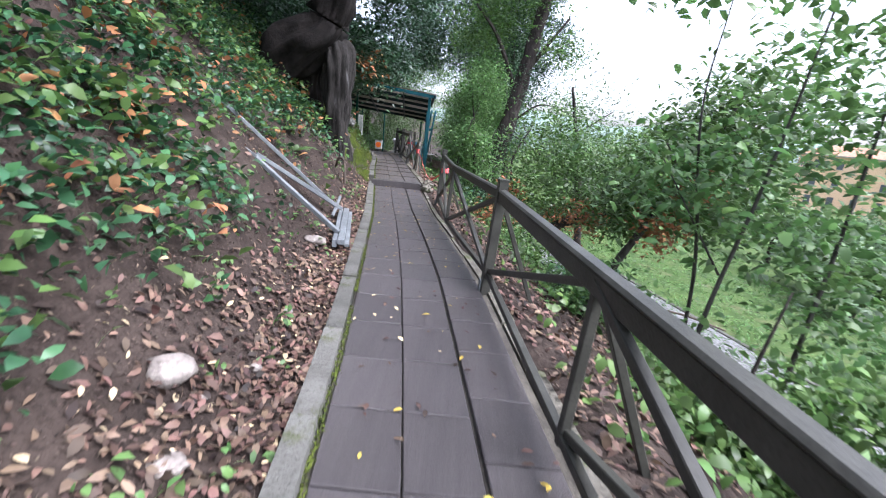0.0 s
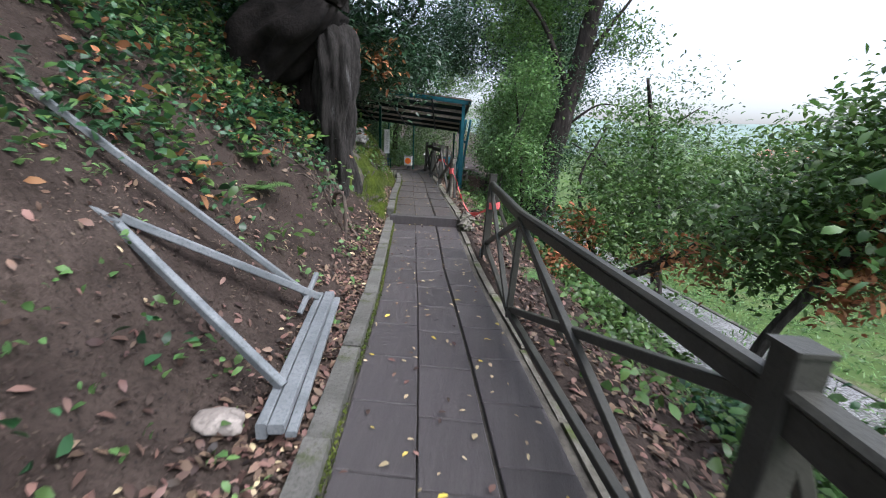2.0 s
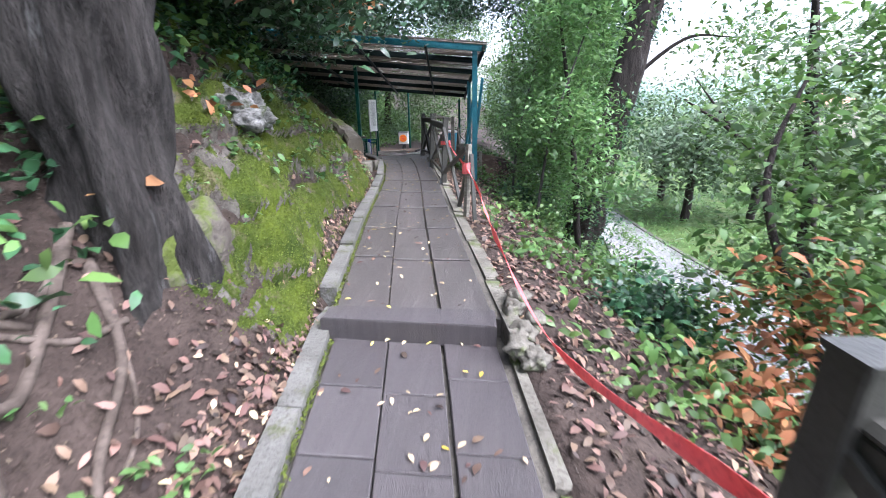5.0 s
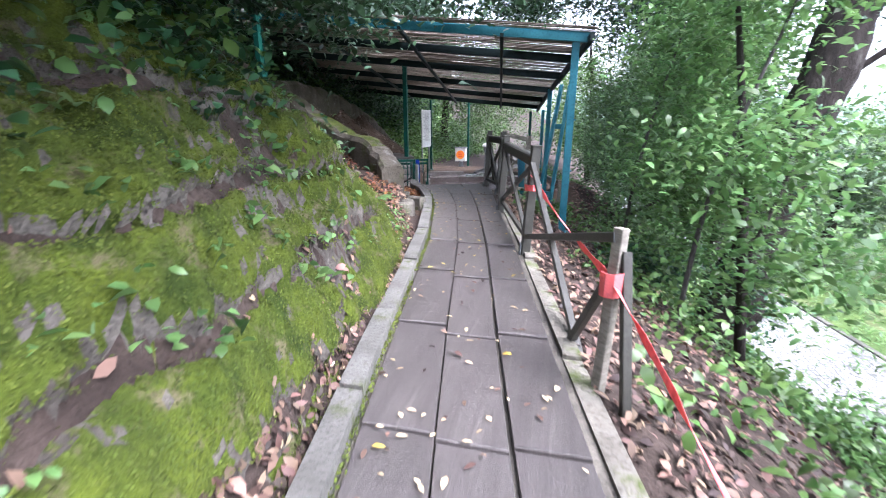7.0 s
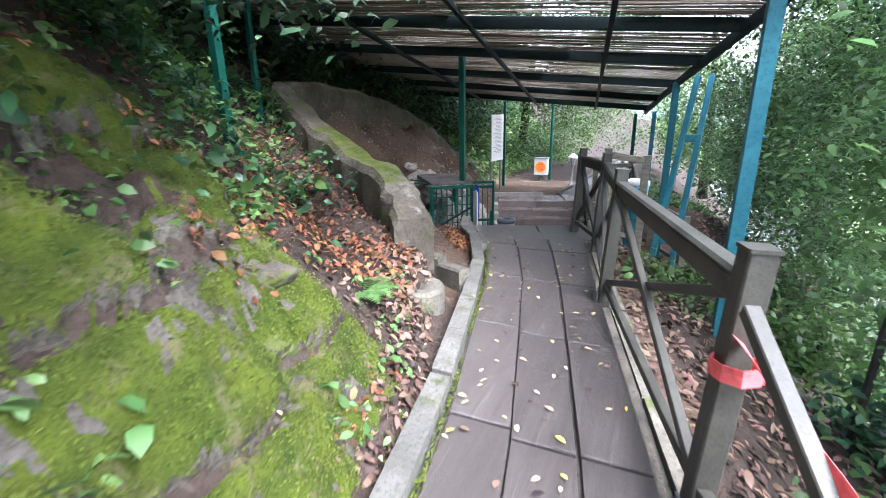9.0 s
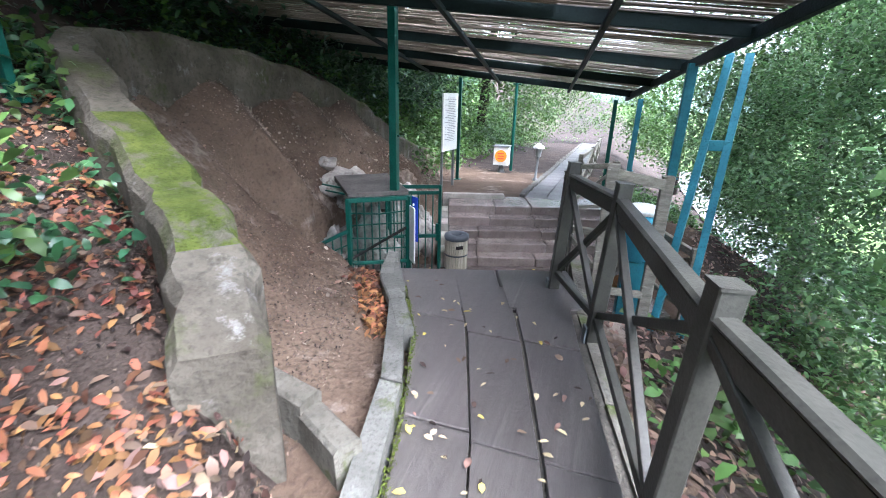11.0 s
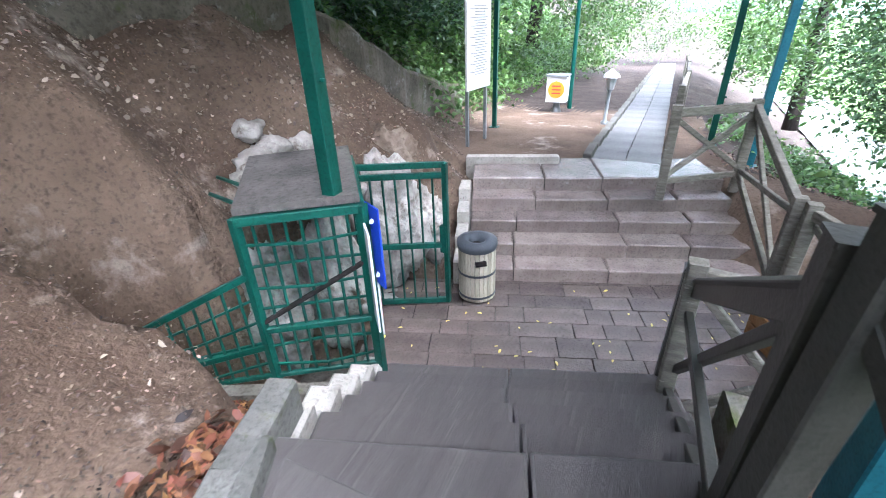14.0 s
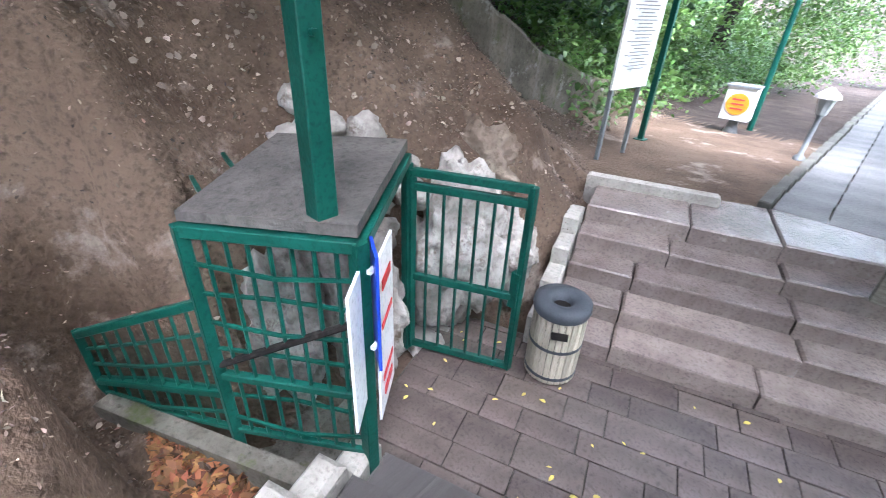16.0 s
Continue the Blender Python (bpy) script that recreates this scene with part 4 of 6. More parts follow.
# ---- electric box with an orange disc, garden lamp ----
eb = empty("meter_box", (-4.22, 28.4, g1(-4.22, 28.4)))
part("box", bar((0, 0, 0.22), (0, 0, 0.72), 0.42, 0.30, 0.015, up=(0, 1, 0)), plain("pale_grey_plastic", (0.55, 0.56, 0.54)), eb)
bm = bmesh.new()
tube(bm, [(0, 0, -0.05), (0, 0, 0.10), (0, 0, 0.22)], [0.13, 0.08, 0.07], 12)
part("pedestal", bm, M_GREYRAIL, eb, smooth=True)
bm = bmesh.new()
tube(bm, [(0, -0.152, 0.47), (0, -0.162, 0.47)], [0.165, 0.165], 24)
dk = part("disc", bm, plain("orange_disc", (0.80, 0.24, 0.02), 0.5), eb, "orange round sticker")
for z in (0.54, 0.47, 0.40):
    part("mark", bar((-0.09, -0.165, z), (0.09, -0.165, z), 0.004, 0.025, 0), M_RED, dk, "bar of dark print")
part("cap", bar((0, 0, 0.72), (0, 0, 0.75), 0.46, 0.34, 0.01, up=(0, 1, 0)), M_GREYRAIL, eb)
tagged(eb, "pale grey meter box with an orange disc on a pedestal", "box")
gl = empty("garden_lamp", (-3.10, 27.2, g1(-3.1, 27.2)))
bm = bmesh.new()
tube(bm, [(0, 0, -0.05), (0, 0, 0.05), (0, 0, 0.07), (0.02, 0, 0.55), (0.02, 0, 0.6)], [0.07, 0.065, 0.03, 0.028, 0.05], 12)
part("post", bm, M_GREYRAIL, gl, smooth=True)
bm = bmesh.new()
tube(bm, [(0.02, 0, 0.6), (0.02, 0, 0.8)], [0.06, 0.10], 8)
part("lantern", bm, plain("frosted_lamp_glass", (0.30, 0.32, 0.32), 0.3), gl, "frosted glass lantern")
bm = bmesh.new()
tube(bm, [(0.02, 0, 0.8), (0.02, 0, 0.84), (0.02, 0, 0.93)], [0.14, 0.13, 0.02], 8)
part("cap", bm, plain("pale_lamp_cap", (0.55, 0.56, 0.55)), gl, "pale peaked cap")
tagged(gl, "low garden lamp with a lantern head beside the path", "lamp")
pole = empty("utility_pole", (-4.05, 29.0, g1(-4.05, 29.0)))
part("shaft", tube(bmesh.new(), [(0, 0, -0.1), (0, 0, 2.6)], [0.05, 0.04], 10), M_GREENPOST, pole)
part("crossarm", bar((-0.12, 0, 2.4), (0.12, 0, 2.4), 0.03, 0.03), M_GREENPOST, pole)
tagged(pole, "slim dark metal pole behind the meter box", "pole")


# ---- grey wooden fences round the landing ----
def fence(posts, label, height=0.78, cross=True):
    root = empty("wooden_fence", posts[0])
    inv = Matrix.Translation(-Vector(posts[0]))

    def put(nm, p, q, w, h):
        bm = bar(p, q, w, h, 0.006)
        bm.transform(inv)
        part(nm, bm, M_WOODRAIL, root)
    for p in posts:
        put("post", Vector(p) - Vector((0, 0, 0.1)), Vector(p) + Vector((0, 0, height + 0.07)), 0.09, 0.09)
    for p, q in zip(posts, posts[1:]):
        p, q = Vector(p), Vector(q)
        z = Vector((0, 0, 1))
        put("top_rail", p + z * height, q + z * height, 0.06, 0.08)
        put("bottom_rail", p + z * 0.10, q + z * 0.10, 0.045, 0.06)
        if cross:
            put("brace", p + z * 0.14, q + z * (height - 0.06), 0.04, 0.05)
            put("brace", p + z * (height - 0.06) + Vector((0.012, 0.012, 0)), q + z * 0.14 + Vector((0.012, 0.012, 0)), 0.04, 0.05)
    return tagged(root, label, "fence", "wooden fences")


fence([(-2.11, 23.45, UPPER), (-1.40, 23.95, UPPER), (-1.22, 22.45, -0.62)], "weathered grey wooden fence with crossed braces above the steps")
fence([(-1.16, 22.33, -0.62), (-0.55, 21.3, -0.75)], "weathered grey wooden fence descending beside the steps")
fence([(-1.97, 20.9, LAND + 0.02), (-1.05, 20.75, LAND + 0.02)], "grey wooden fence closing off the side of the landing", 1.15)
fence([(-1.64, 19.5, 0.1), (-1.22, 19.75, 0.0)], "grey wooden fence panel beside the stair head", 1.05, False)
fence([(-2.02, 25.6, -0.3), (-1.82, 29.0, -0.48), (-1.68, 33.0, -0.68), (-1.55, 38.0, -0.95)], "olive wooden fence along the far path")

# crate on the landing and blue bottle crate behind the fence
ct = empty("wooden_crate", (-1.12, 22.1, LAND))
for i in range(4):
    a = i * math.pi / 2 + 0.4
    dvec, nv = Vector((math.cos(a), math.sin(a), 0)), Vector((-math.sin(a), math.cos(a), 0))
    for k in range(2):
        z = 0.08 + 0.13 * k
        part("board", bar(nv * 0.16 - dvec * 0.17 + Vector((0, 0, z)), nv * 0.16 + dvec * 0.17 + Vector((0, 0, z)), 0.02, 0.12, 0.003), material("brown_crate_wood", (0.26, 0.14, 0.06), (0.36, 0.21, 0.10), 4.0, 0.8, 0, 0.4, 30.0), ct)
part("filling", bar((0, 0, 0.02), (0, 0, 0.20), 0.30, 0.30, 0.02, up=(math.cos(0.4), math.sin(0.4), 0)), plain("dark_blue_liner", (0.02, 0.03, 0.07)), ct, "dark blue plastic liner")
tagged(ct, "square brown wooden planter box with a dark liner", "crate")
bc = empty("blue_container", (-1.30, 20.25, -0.3))
M_CYAN = plain("light_blue_plastic", (0.10, 0.42, 0.62), 0.4)
part("tub", tube(bmesh.new(), [(0, 0, 0.55), (0, 0, 0.95), (0, 0, 1.0)], [0.12, 0.15, 0.16], 16), M_CYAN, bc, smooth=True)
part("lid", tube(bmesh.new(), [(0, 0, 1.0), (0, 0, 1.05), (0, 0, 1.07)], [0.165, 0.16, 0.10], 16), M_WHITE, bc, "white domed lid", smooth=True)
part("stand", bar((0, 0, -0.1), (0, 0, 0.56), 0.2, 0.2, 0.01), M_BLUEGREEN, bc)
tagged(bc, "light blue plastic tub with a white lid on a stand", "container")

# ---- trees ----
def tree(name, limbs, blobs, n, size, leaf, label, bark=M_BARK, extra=(), clump=0.28, per=26, width=0.45, group="trees", barks=()):
    """limbs: lists of (x, y, z, radius); blobs: leaf masses (centre, radii)."""
    base = Vector(limbs[0][0][:3])
    root = empty(name, base)
    inv = Matrix.Translation(-base)
    for i, lm in enumerate(limbs):
        P = smooth_line(lm, 16 if barks else 6)
        bm = tube(bmesh.new(), P[:, :3], np.maximum(P[:, 3], 0.004), 56 if barks else 20 if lm[0][3] > 0.08 else 7, 0.55 if lm[0][3] > 0.08 else 0.2, 0.32 if barks else 0.0)
        bm.transform(inv)
        part("trunk" if i == 0 else "limb", bm, barks[i] if barks else bark, root, smooth=True)
    if n:
        cr = crown("crown", blobs, n, size, leaf, root, clump, per, width)
        cr.data.transform(inv)
    for lf, bl, k, sz, lab in extra:
        cr = crown("spray", bl, k, sz, lf, root, clump * 0.7, per, width, lab)
        tagged(cr, lab, kind="stuff")
        cr.data.transform(inv)
    return tagged(root, label, "tree", group)


def B(x, y, z, rx, ry, rz):
    return ((x, y, z), (rx, ry, rz))


# tall ivy-clad tree on the right slope
tree("tall_tree", [[(1.72, 17.66, g1(1.72, 17.66) - 0.2, 0.40), (1.93, 17.74, -0.63, 0.31), (2.45, 17.86, 1.95, 0.27), (3.0, 18.0, 4.6, 0.23), (3.5, 18.2, 8.0, 0.14), (3.7, 18.3, 10.5, 0.06)], [(2.62, 17.9, 2.8, 0.09), (1.7, 17.6, 4.6, 0.06), (0.8, 17.3, 5.6, 0.03)], [(2.8, 17.95, 3.6, 0.09), (4.2, 18.1, 5.6, 0.03)], [(2.4, 17.85, 1.7, 0.05), (3.4, 17.7, 2.5, 0.03), (4.2, 17.6, 2.5, 0.012)]],
     [B(2.2, 18.4, 6.6, 1.9, 1.7, 1.8), B(3.8, 18.4, 8.4, 1.9, 1.9, 1.7), B(1.0, 18.3, 5.2, 1.2, 1.2, 1.1), B(4.1, 18.0, 4.4, 0.9, 0.9, 0.6), B(4.4, 17.8, 2.4, 0.8, 0.8, 0.45)], 17000, 0.12, L_MID, "tall dark-trunked tree with ivy climbing its stem",
     extra=[(L_IVY, [B(1.80, 17.62, -1.3, 0.46, 0.46, 0.9), B(1.98, 17.66, -0.2, 0.40, 0.40, 0.9), B(2.25, 17.72, 1.0, 0.34, 0.34, 0.8), B(2.75, 17.9, 3.2, 0.30, 0.30, 0.7)], 4200, 0.085, "dark ivy round the stem")])
# evergreen laurels closing the right side of the walkway
tree("laurel", [[(1.4, 16.0, -1.2, 0.06), (1.2, 16.4, 1.0, 0.045), (0.9, 16.7, 3.0, 0.02)], [(1.3, 16.2, -0.2, 0.03), (1.9, 16.6, 1.5, 0.015)]],
     [B(0.9, 17.3, 0.9, 0.75, 1.0, 1.2), B(1.2, 18.1, 2.2, 0.8, 0.8, 0.8), B(0.9, 18.9, 1.2, 0.7, 1.0, 1.0), B(1.8, 20.0, 1.8, 0.9, 1.3, 0.9), B(0.9, 16.6, -0.3, 0.6, 0.6, 0.6), B(1.0, 19.4, 4.4, 1.1, 1.2, 1.1), B(1.8, 20.6, 2.8, 0.8, 1.2, 0.9), B(2.0, 19.6, 2.4, 0.9, 1.0, 1.2)], 16000, 0.105, L_LIGHT, "dense glossy evergreen laurel beside the walkway")
tree("laurel", [[(2.3, 21.8, g1(2.3, 21.8) - 0.1, 0.07), (2.2, 22.0, 1.0, 0.05), (2.1, 22.2, 3.2, 0.02)]],
     [B(2.2, 21.8, 1.0, 0.8, 1.2, 1.2), B(2.2, 23.5, 1.3, 1.0, 1.3, 1.6), B(1.7, 25.8, 1.0, 1.1, 1.4, 1.6), B(2.4, 23.8, 2.8, 1.1, 1.7, 0.8), B(1.3, 27.8, 1.2, 1.2, 1.6, 1.8), B(2.2, 27.0, 2.4, 1.0, 2.2, 1.5), B(1.3, 22.0, -0.5, 0.8, 1.2, 0.75), B(1.1, 24.2, -0.1, 0.8, 1.3, 0.8), B(1.5, 20.4, -0.9, 0.7, 0.9, 0.7), B(1.2, 26.4, 0.2, 0.8, 1.3, 0.9)], 68000, 0.095, L_LAUREL, "dense evergreen shrubs behind the stair landing")
tree("sapling", [[(0.55, 15.6, -0.9, 0.028), (0.75, 15.8, 0.8, 0.024), (1.25, 16.1, 2.4, 0.014), (1.7, 16.4, 3.8, 0.007)]], [B(1.3, 16.0, 2.9, 0.6, 0.6, 0.7), B(1.0, 15.7, 1.1, 0.6, 0.6, 0.5), B(1.6, 15.5, 0.2, 0.5, 0.5, 0.4)], 3800, 0.12, L_LIGHT, "slender pale-stemmed sapling with light green leaves", M_GREYBARK)
tree("sapling", [[(0.2, 17.2, -0.6, 0.026), (0.35, 17.4, 0.9, 0.022), (0.75, 17.7, 2.6, 0.012)], [(0.3, 17.3, 0.2, 0.02), (1.1, 17.2, 0.7, 0.012), (1.9, 17.0, 1.1, 0.008)]], [B(0.9, 17.4, 2.4, 0.6, 0.7, 0.8), B(1.2, 17.0, 0.6, 0.7, 0.6, 0.6)], 5000, 0.105, L_LIGHT, "slender grey-stemmed sapling beside the railing", M_GREYBARK)

tree("tall_laurel", [[(3.0, 21.9, g1(3.0, 21.9) - 0.2, 0.16), (2.9, 21.8, 2.0, 0.12), (2.6, 21.8, 6.0, 0.06)], [(2.9, 21.8, 2.6, 0.06), (2.0, 22.8, 4.8, 0.03)]],
     [B(2.2, 21.6, 4.9, 1.2, 1.3, 1.2), B(1.9, 24.0, 5.2, 1.5, 1.8, 1.6), B(1.3, 22.4, 7.0, 1.5, 1.5, 1.3), B(2.8, 22.6, 7.6, 1.6, 1.5, 1.5), B(2.4, 21.6, 3.2, 1.0, 1.1, 1.4), B(3.0, 22.4, 1.2, 1.0, 1.1, 1.3)], 34000, 0.125, L_DARK, "tall dense evergreen tree rising over the canopy")
tree("tall_laurel", [[(3.2, 28.0, -3.0, 0.25), (3.0, 28.2, 2.0, 0.2), (2.6, 28.4, 8.0, 0.08)], [(3.0, 28.2, 3.0, 0.1), (1.4, 27.6, 5.6, 0.04)], [(2.9, 28.3, 4.0, 0.09), (4.6, 28.6, 7.0, 0.03)]],
     [B(1.4, 28.0, 5.6, 1.9, 1.5, 1.8), B(3.6, 28.4, 4.4, 2.0, 1.6, 2.4), B(2.6, 28.4, 8.4, 2.4, 1.8, 2.4), B(5.2, 28.6, 6.6, 1.6, 1.4, 1.8), B(-0.7, 28.6, 6.2, 1.6, 1.4, 1.7), B(-2.4, 30.0, 6.6, 1.9, 1.5, 1.8), B(1.8, 29.0, 11.4, 2.2, 1.8, 1.8), B(4.6, 29.0, 10.2, 1.8, 1.5, 1.5)], 42000, 0.17, L_DARK, "tall dense evergreen tree behind the covered walkway")
tree("tall_laurel", [[(-8.6, 35.0, 2.0, 0.25), (-7.4, 34.4, 5.5, 0.2), (-4.4, 33.4, 9.5, 0.08)], [(-6.4, 34.0, 7.0, 0.1), (-2.0, 33.0, 8.6, 0.04)]],
     [B(-3.6, 33.4, 9.0, 2.6, 1.8, 2.4), B(-1.4, 33.0, 8.4, 1.8, 1.6, 1.8), B(-0.6, 33.4, 11.6, 2.2, 1.8, 2.0), B(-4.4, 33.4, 12.4, 2.6, 1.8, 2.2)], 20000, 0.18, L_DARK, "tall dense evergreen tree over the far path")
# leaning small trees beyond the first railing
tree("leaning_tree", [[(3.9, 9.0, -2.3, 0.085), (3.85, 8.95, -1.2, 0.075), (4.25, 8.7, 0.0, 0.06), (4.75, 8.3, 1.2, 0.045), (5.1, 8.0, 2.6, 0.02)], [(4.2, 8.7, -0.2, 0.04), (4.9, 9.3, 0.8, 0.02)], [(4.6, 8.4, 0.9, 0.03), (4.0, 8.0, 1.5, 0.012)]],
     [B(4.8, 8.8, 0.9, 1.2, 1.0, 0.8), B(5.4, 8.2, 2.0, 1.0, 1.0, 0.9), B(4.2, 9.6, 0.2, 0.8, 0.8, 0.6), B(5.6, 9.4, 0.4, 1.0, 1.0, 0.7), B(5.2, 9.2, 1.5, 1.0, 1.0, 0.6)], 14000, 0.125, L_MID, "small leaning tree with broad green leaves", M_GREYBARK,
     extra=[(L_DEAD, [B(4.5, 8.6, -0.05, 0.30, 0.30, 0.35), B(4.75, 8.3, 0.7, 0.32, 0.30, 0.35)], 900, 0.13, "spray of dead orange leaves")])
tree("dark_bough_tree", [[(2.0, 10.9, -1.3, 0.12), (2.7, 10.9, -0.8, 0.10), (3.9, 11.2, -0.35, 0.085), (5.2, 11.4, 0.05, 0.06), (6.2, 11.6, 0.8, 0.03)], [(3.6, 11.1, -0.45, 0.04), (4.4, 10.6, 0.6, 0.02)], [(2.4, 10.9, -1.0, 0.05), (2.0, 11.8, 0.6, 0.03), (2.5, 12.4, 1.7, 0.012)]],
     [B(2.6, 11.6, 0.1, 1.0, 1.0, 0.8), B(4.2, 11.8, 0.4, 1.2, 1.0, 0.9), B(5.8, 11.8, 1.0, 1.2, 1.0, 0.9), B(3.2, 12.6, 1.2, 1.2, 1.0, 0.8), B(6.4, 10.6, 0.5, 1.0, 1.0, 0.8)], 17000, 0.11, L_MID, "spreading small tree with a dark bent bough",
     extra=[(L_DEAD, [B(1.6, 10.6, -0.5, 0.40, 0.35, 0.35), B(1.9, 11.0, 0.0, 0.28, 0.28, 0.28), B(3.3, 11.0, -0.5, 0.25, 0.2, 0.25), B(3.5, 9.9, -0.2, 0.30, 0.25, 0.28)], 1200, 0.12, "spray of dead orange leaves")])
tree("holm_oak", [[(5.2, 15.5, -3.0, 0.14), (4.9, 15.6, -0.5, 0.11), (4.4, 15.4, 1.6, 0.07), (4.0, 15.2, 3.0, 0.03)], [(4.8, 15.6, -0.2, 0.05), (3.2, 14.8, 0.9, 0.03), (2.2, 14.2, 1.4, 0.012)], [(3.2, 14.8, 0.9, 0.025), (2.6, 15.0, 1.7, 0.008)], [(4.4, 15.4, 1.6, 0.04), (5.5, 15.5, 2.4, 0.012)], [(4.9, 15.6, -0.4, 0.04), (6.6, 15.4, 0.5, 0.012)], [(4.6, 15.5, 0.9, 0.03), (4.2, 14.6, 0.7, 0.01)]],
     [B(4.4, 15.4, 2.4, 1.3, 1.2, 1.1), B(2.9, 14.8, 1.3, 0.7, 0.7, 0.5), B(5.6, 15.6, 1.6, 1.0, 1.0, 0.8), B(6.8, 15.4, 0.4, 1.2, 1.2, 1.0)], 3000, 0.10, L_OLIVE, "airy silvery-leaved oak on the slope", clump=0.34, per=18)
# bright young growth nearest the railing at the start
tree("young_tree", [[(3.3, 4.9, -1.9, 0.03), (3.35, 4.9, -0.4, 0.026), (3.6, 4.9, 1.2, 0.018), (3.9, 5.0, 3.2, 0.008)], [(3.5, 5.4, -1.8, 0.028), (3.5, 5.5, 0.0, 0.022), (3.2, 5.6, 1.8, 0.012), (3.3, 5.7, 3.0, 0.006)], [(3.4, 4.9, 0.2, 0.014), (2.9, 5.6, 1.3, 0.006)], [(4.1, 4.6, -1.9, 0.03), (4.4, 4.8, 0.6, 0.02), (4.6, 5.0, 2.6, 0.008)]],
     [B(3.7, 5.3, 1.0, 1.0, 0.9, 0.7), B(4.3, 5.0, 2.2, 1.0, 0.9, 0.7), B(3.4, 6.0, 1.1, 0.7, 0.7, 0.5), B(2.7, 4.4, -0.9, 0.7, 0.8, 0.5), B(4.6, 4.4, 0.3, 1.0, 1.0, 0.9), B(3.2, 5.2, 3.2, 1.0, 0.9, 0.35)], 5200, 0.125, L_LIGHT, "young broad-leaved tree with thin stems and light green leaves", M_GREYBARK, clump=0.3, per=14, width=0.6)
tree("young_tree", [[(2.4, 2.9, -1.2, 0.02), (2.6, 3.1, -0.2, 0.015), (2.8, 3.2, 0.6, 0.008)]], [B(2.6, 3.4, -0.6, 0.6, 0.7, 0.4), B(3.3, 3.1, -0.5, 0.7, 0.7, 0.5), B(2.5, 2.2, -0.9, 0.5, 0.6, 0.35)], 5200, 0.10, L_MID, "bright green shrub below the railing", clump=0.2, per=18, width=0.6)

# the old leaning tree on the left bank
old = [[(-1.95, 10.05, 0.2, 0.36), (-2.0, 10.02, 1.1, 0.26), (-1.98, 10.0, 1.7, 0.25), (-1.96, 10.0, 2.2, 0.28), (-2.0, 10.02, 2.6, 0.29), (-2.15, 10.05, 2.95, 0.2)],
       [(-3.45, 10.2, 1.7, 0.55), (-3.15, 10.1, 2.3, 0.48), (-2.7, 9.98, 2.7, 0.44), (-2.2, 9.9, 3.08, 0.43), (-1.97, 9.9, 3.75, 0.35), (-1.85, 9.95, 4.8, 0.31), (-1.8, 9.9, 7.0, 0.24)],
       [(-2.65, 10.35, 1.3, 0.22), (-2.6, 10.3, 2.0, 0.2), (-2.55, 10.2, 2.8, 0.24)]]
ot = tree("old_tree", old, [], 0, 0.1, L_DARK, "old hollow tree with a dark leaning trunk on the bank", barks=(M_OLDBARK, M_HOLLOW, M_HOLLOW))
# masses at y 5.6 and 2.2 are added overhead, unseen, to shade the bank
cr = crown("crown", [B(-2.3, 9.6, 6.2, 2.4, 2.4, 1.2), B(-1.2, 12.2, 4.7, 1.3, 1.6, 0.9), B(-3.4, 5.6, 6.2, 2.4, 2.4, 1.0), B(-2.9, 2.2, 6.3, 2.4, 2.2, 1.0), B(-3.8, 10.6, 5.4, 1.6, 1.8, 1.2), B(-1.9, 12.0, 3.0, 0.8, 0.9, 0.6), B(-2.6, 13.0, 3.3, 1.1, 1.0, 0.8)], 30000, 0.15, L_DARK, ot)
cr.data.transform(Matrix.Translation(-Vector(old[0][0][:3])))
# laurel boughs hanging over the mossy rock and the canopy's inner side
tree("laurel", [[(-4.6, 13.6, 3.3, 0.10), (-4.2, 13.8, 4.2, 0.08), (-3.2, 14.2, 4.6, 0.05), (-2.4, 14.4, 4.0, 0.02)], [(-3.9, 13.9, 4.4, 0.05), (-3.3, 12.6, 4.2, 0.03), (-2.8, 12.2, 3.4, 0.015)]],
     [B(-3.0, 12.6, 3.3, 0.9, 1.0, 0.7), B(-2.7, 14.4, 3.1, 0.8, 1.0, 0.55), B(-3.9, 15.4, 3.3, 0.9, 0.9, 0.6), B(-4.6, 14.4, 3.6, 1.2, 1.6, 1.0), B(-1.9, 16.7, 3.1, 0.8, 0.5, 0.3), B(-4.4, 12.4, 3.6, 1.2, 1.2, 0.9), B(-3.3, 15.9, 2.75, 0.7, 0.7, 0.45), B(-2.3, 13.2, 3.0, 0.7, 0.8, 0.5), B(-3.2, 11.2, 2.9, 0.8, 0.9, 0.55), B(-1.6, 11.7, 2.55, 0.4, 0.6, 0.5), B(-1.35, 13.2, 3.0, 0.5, 0.8, 0.4)], 38000, 0.115, L_DARK, "dark glossy laurel boughs hanging over the bank",
     extra=[(L_DEAD, [B(-2.2, 14.6, 2.75, 0.25, 0.3, 0.2), B(-1.65, 11.1, 2.6, 0.22, 0.25, 0.4)], 240, 0.12, "few dry orange leaves")])
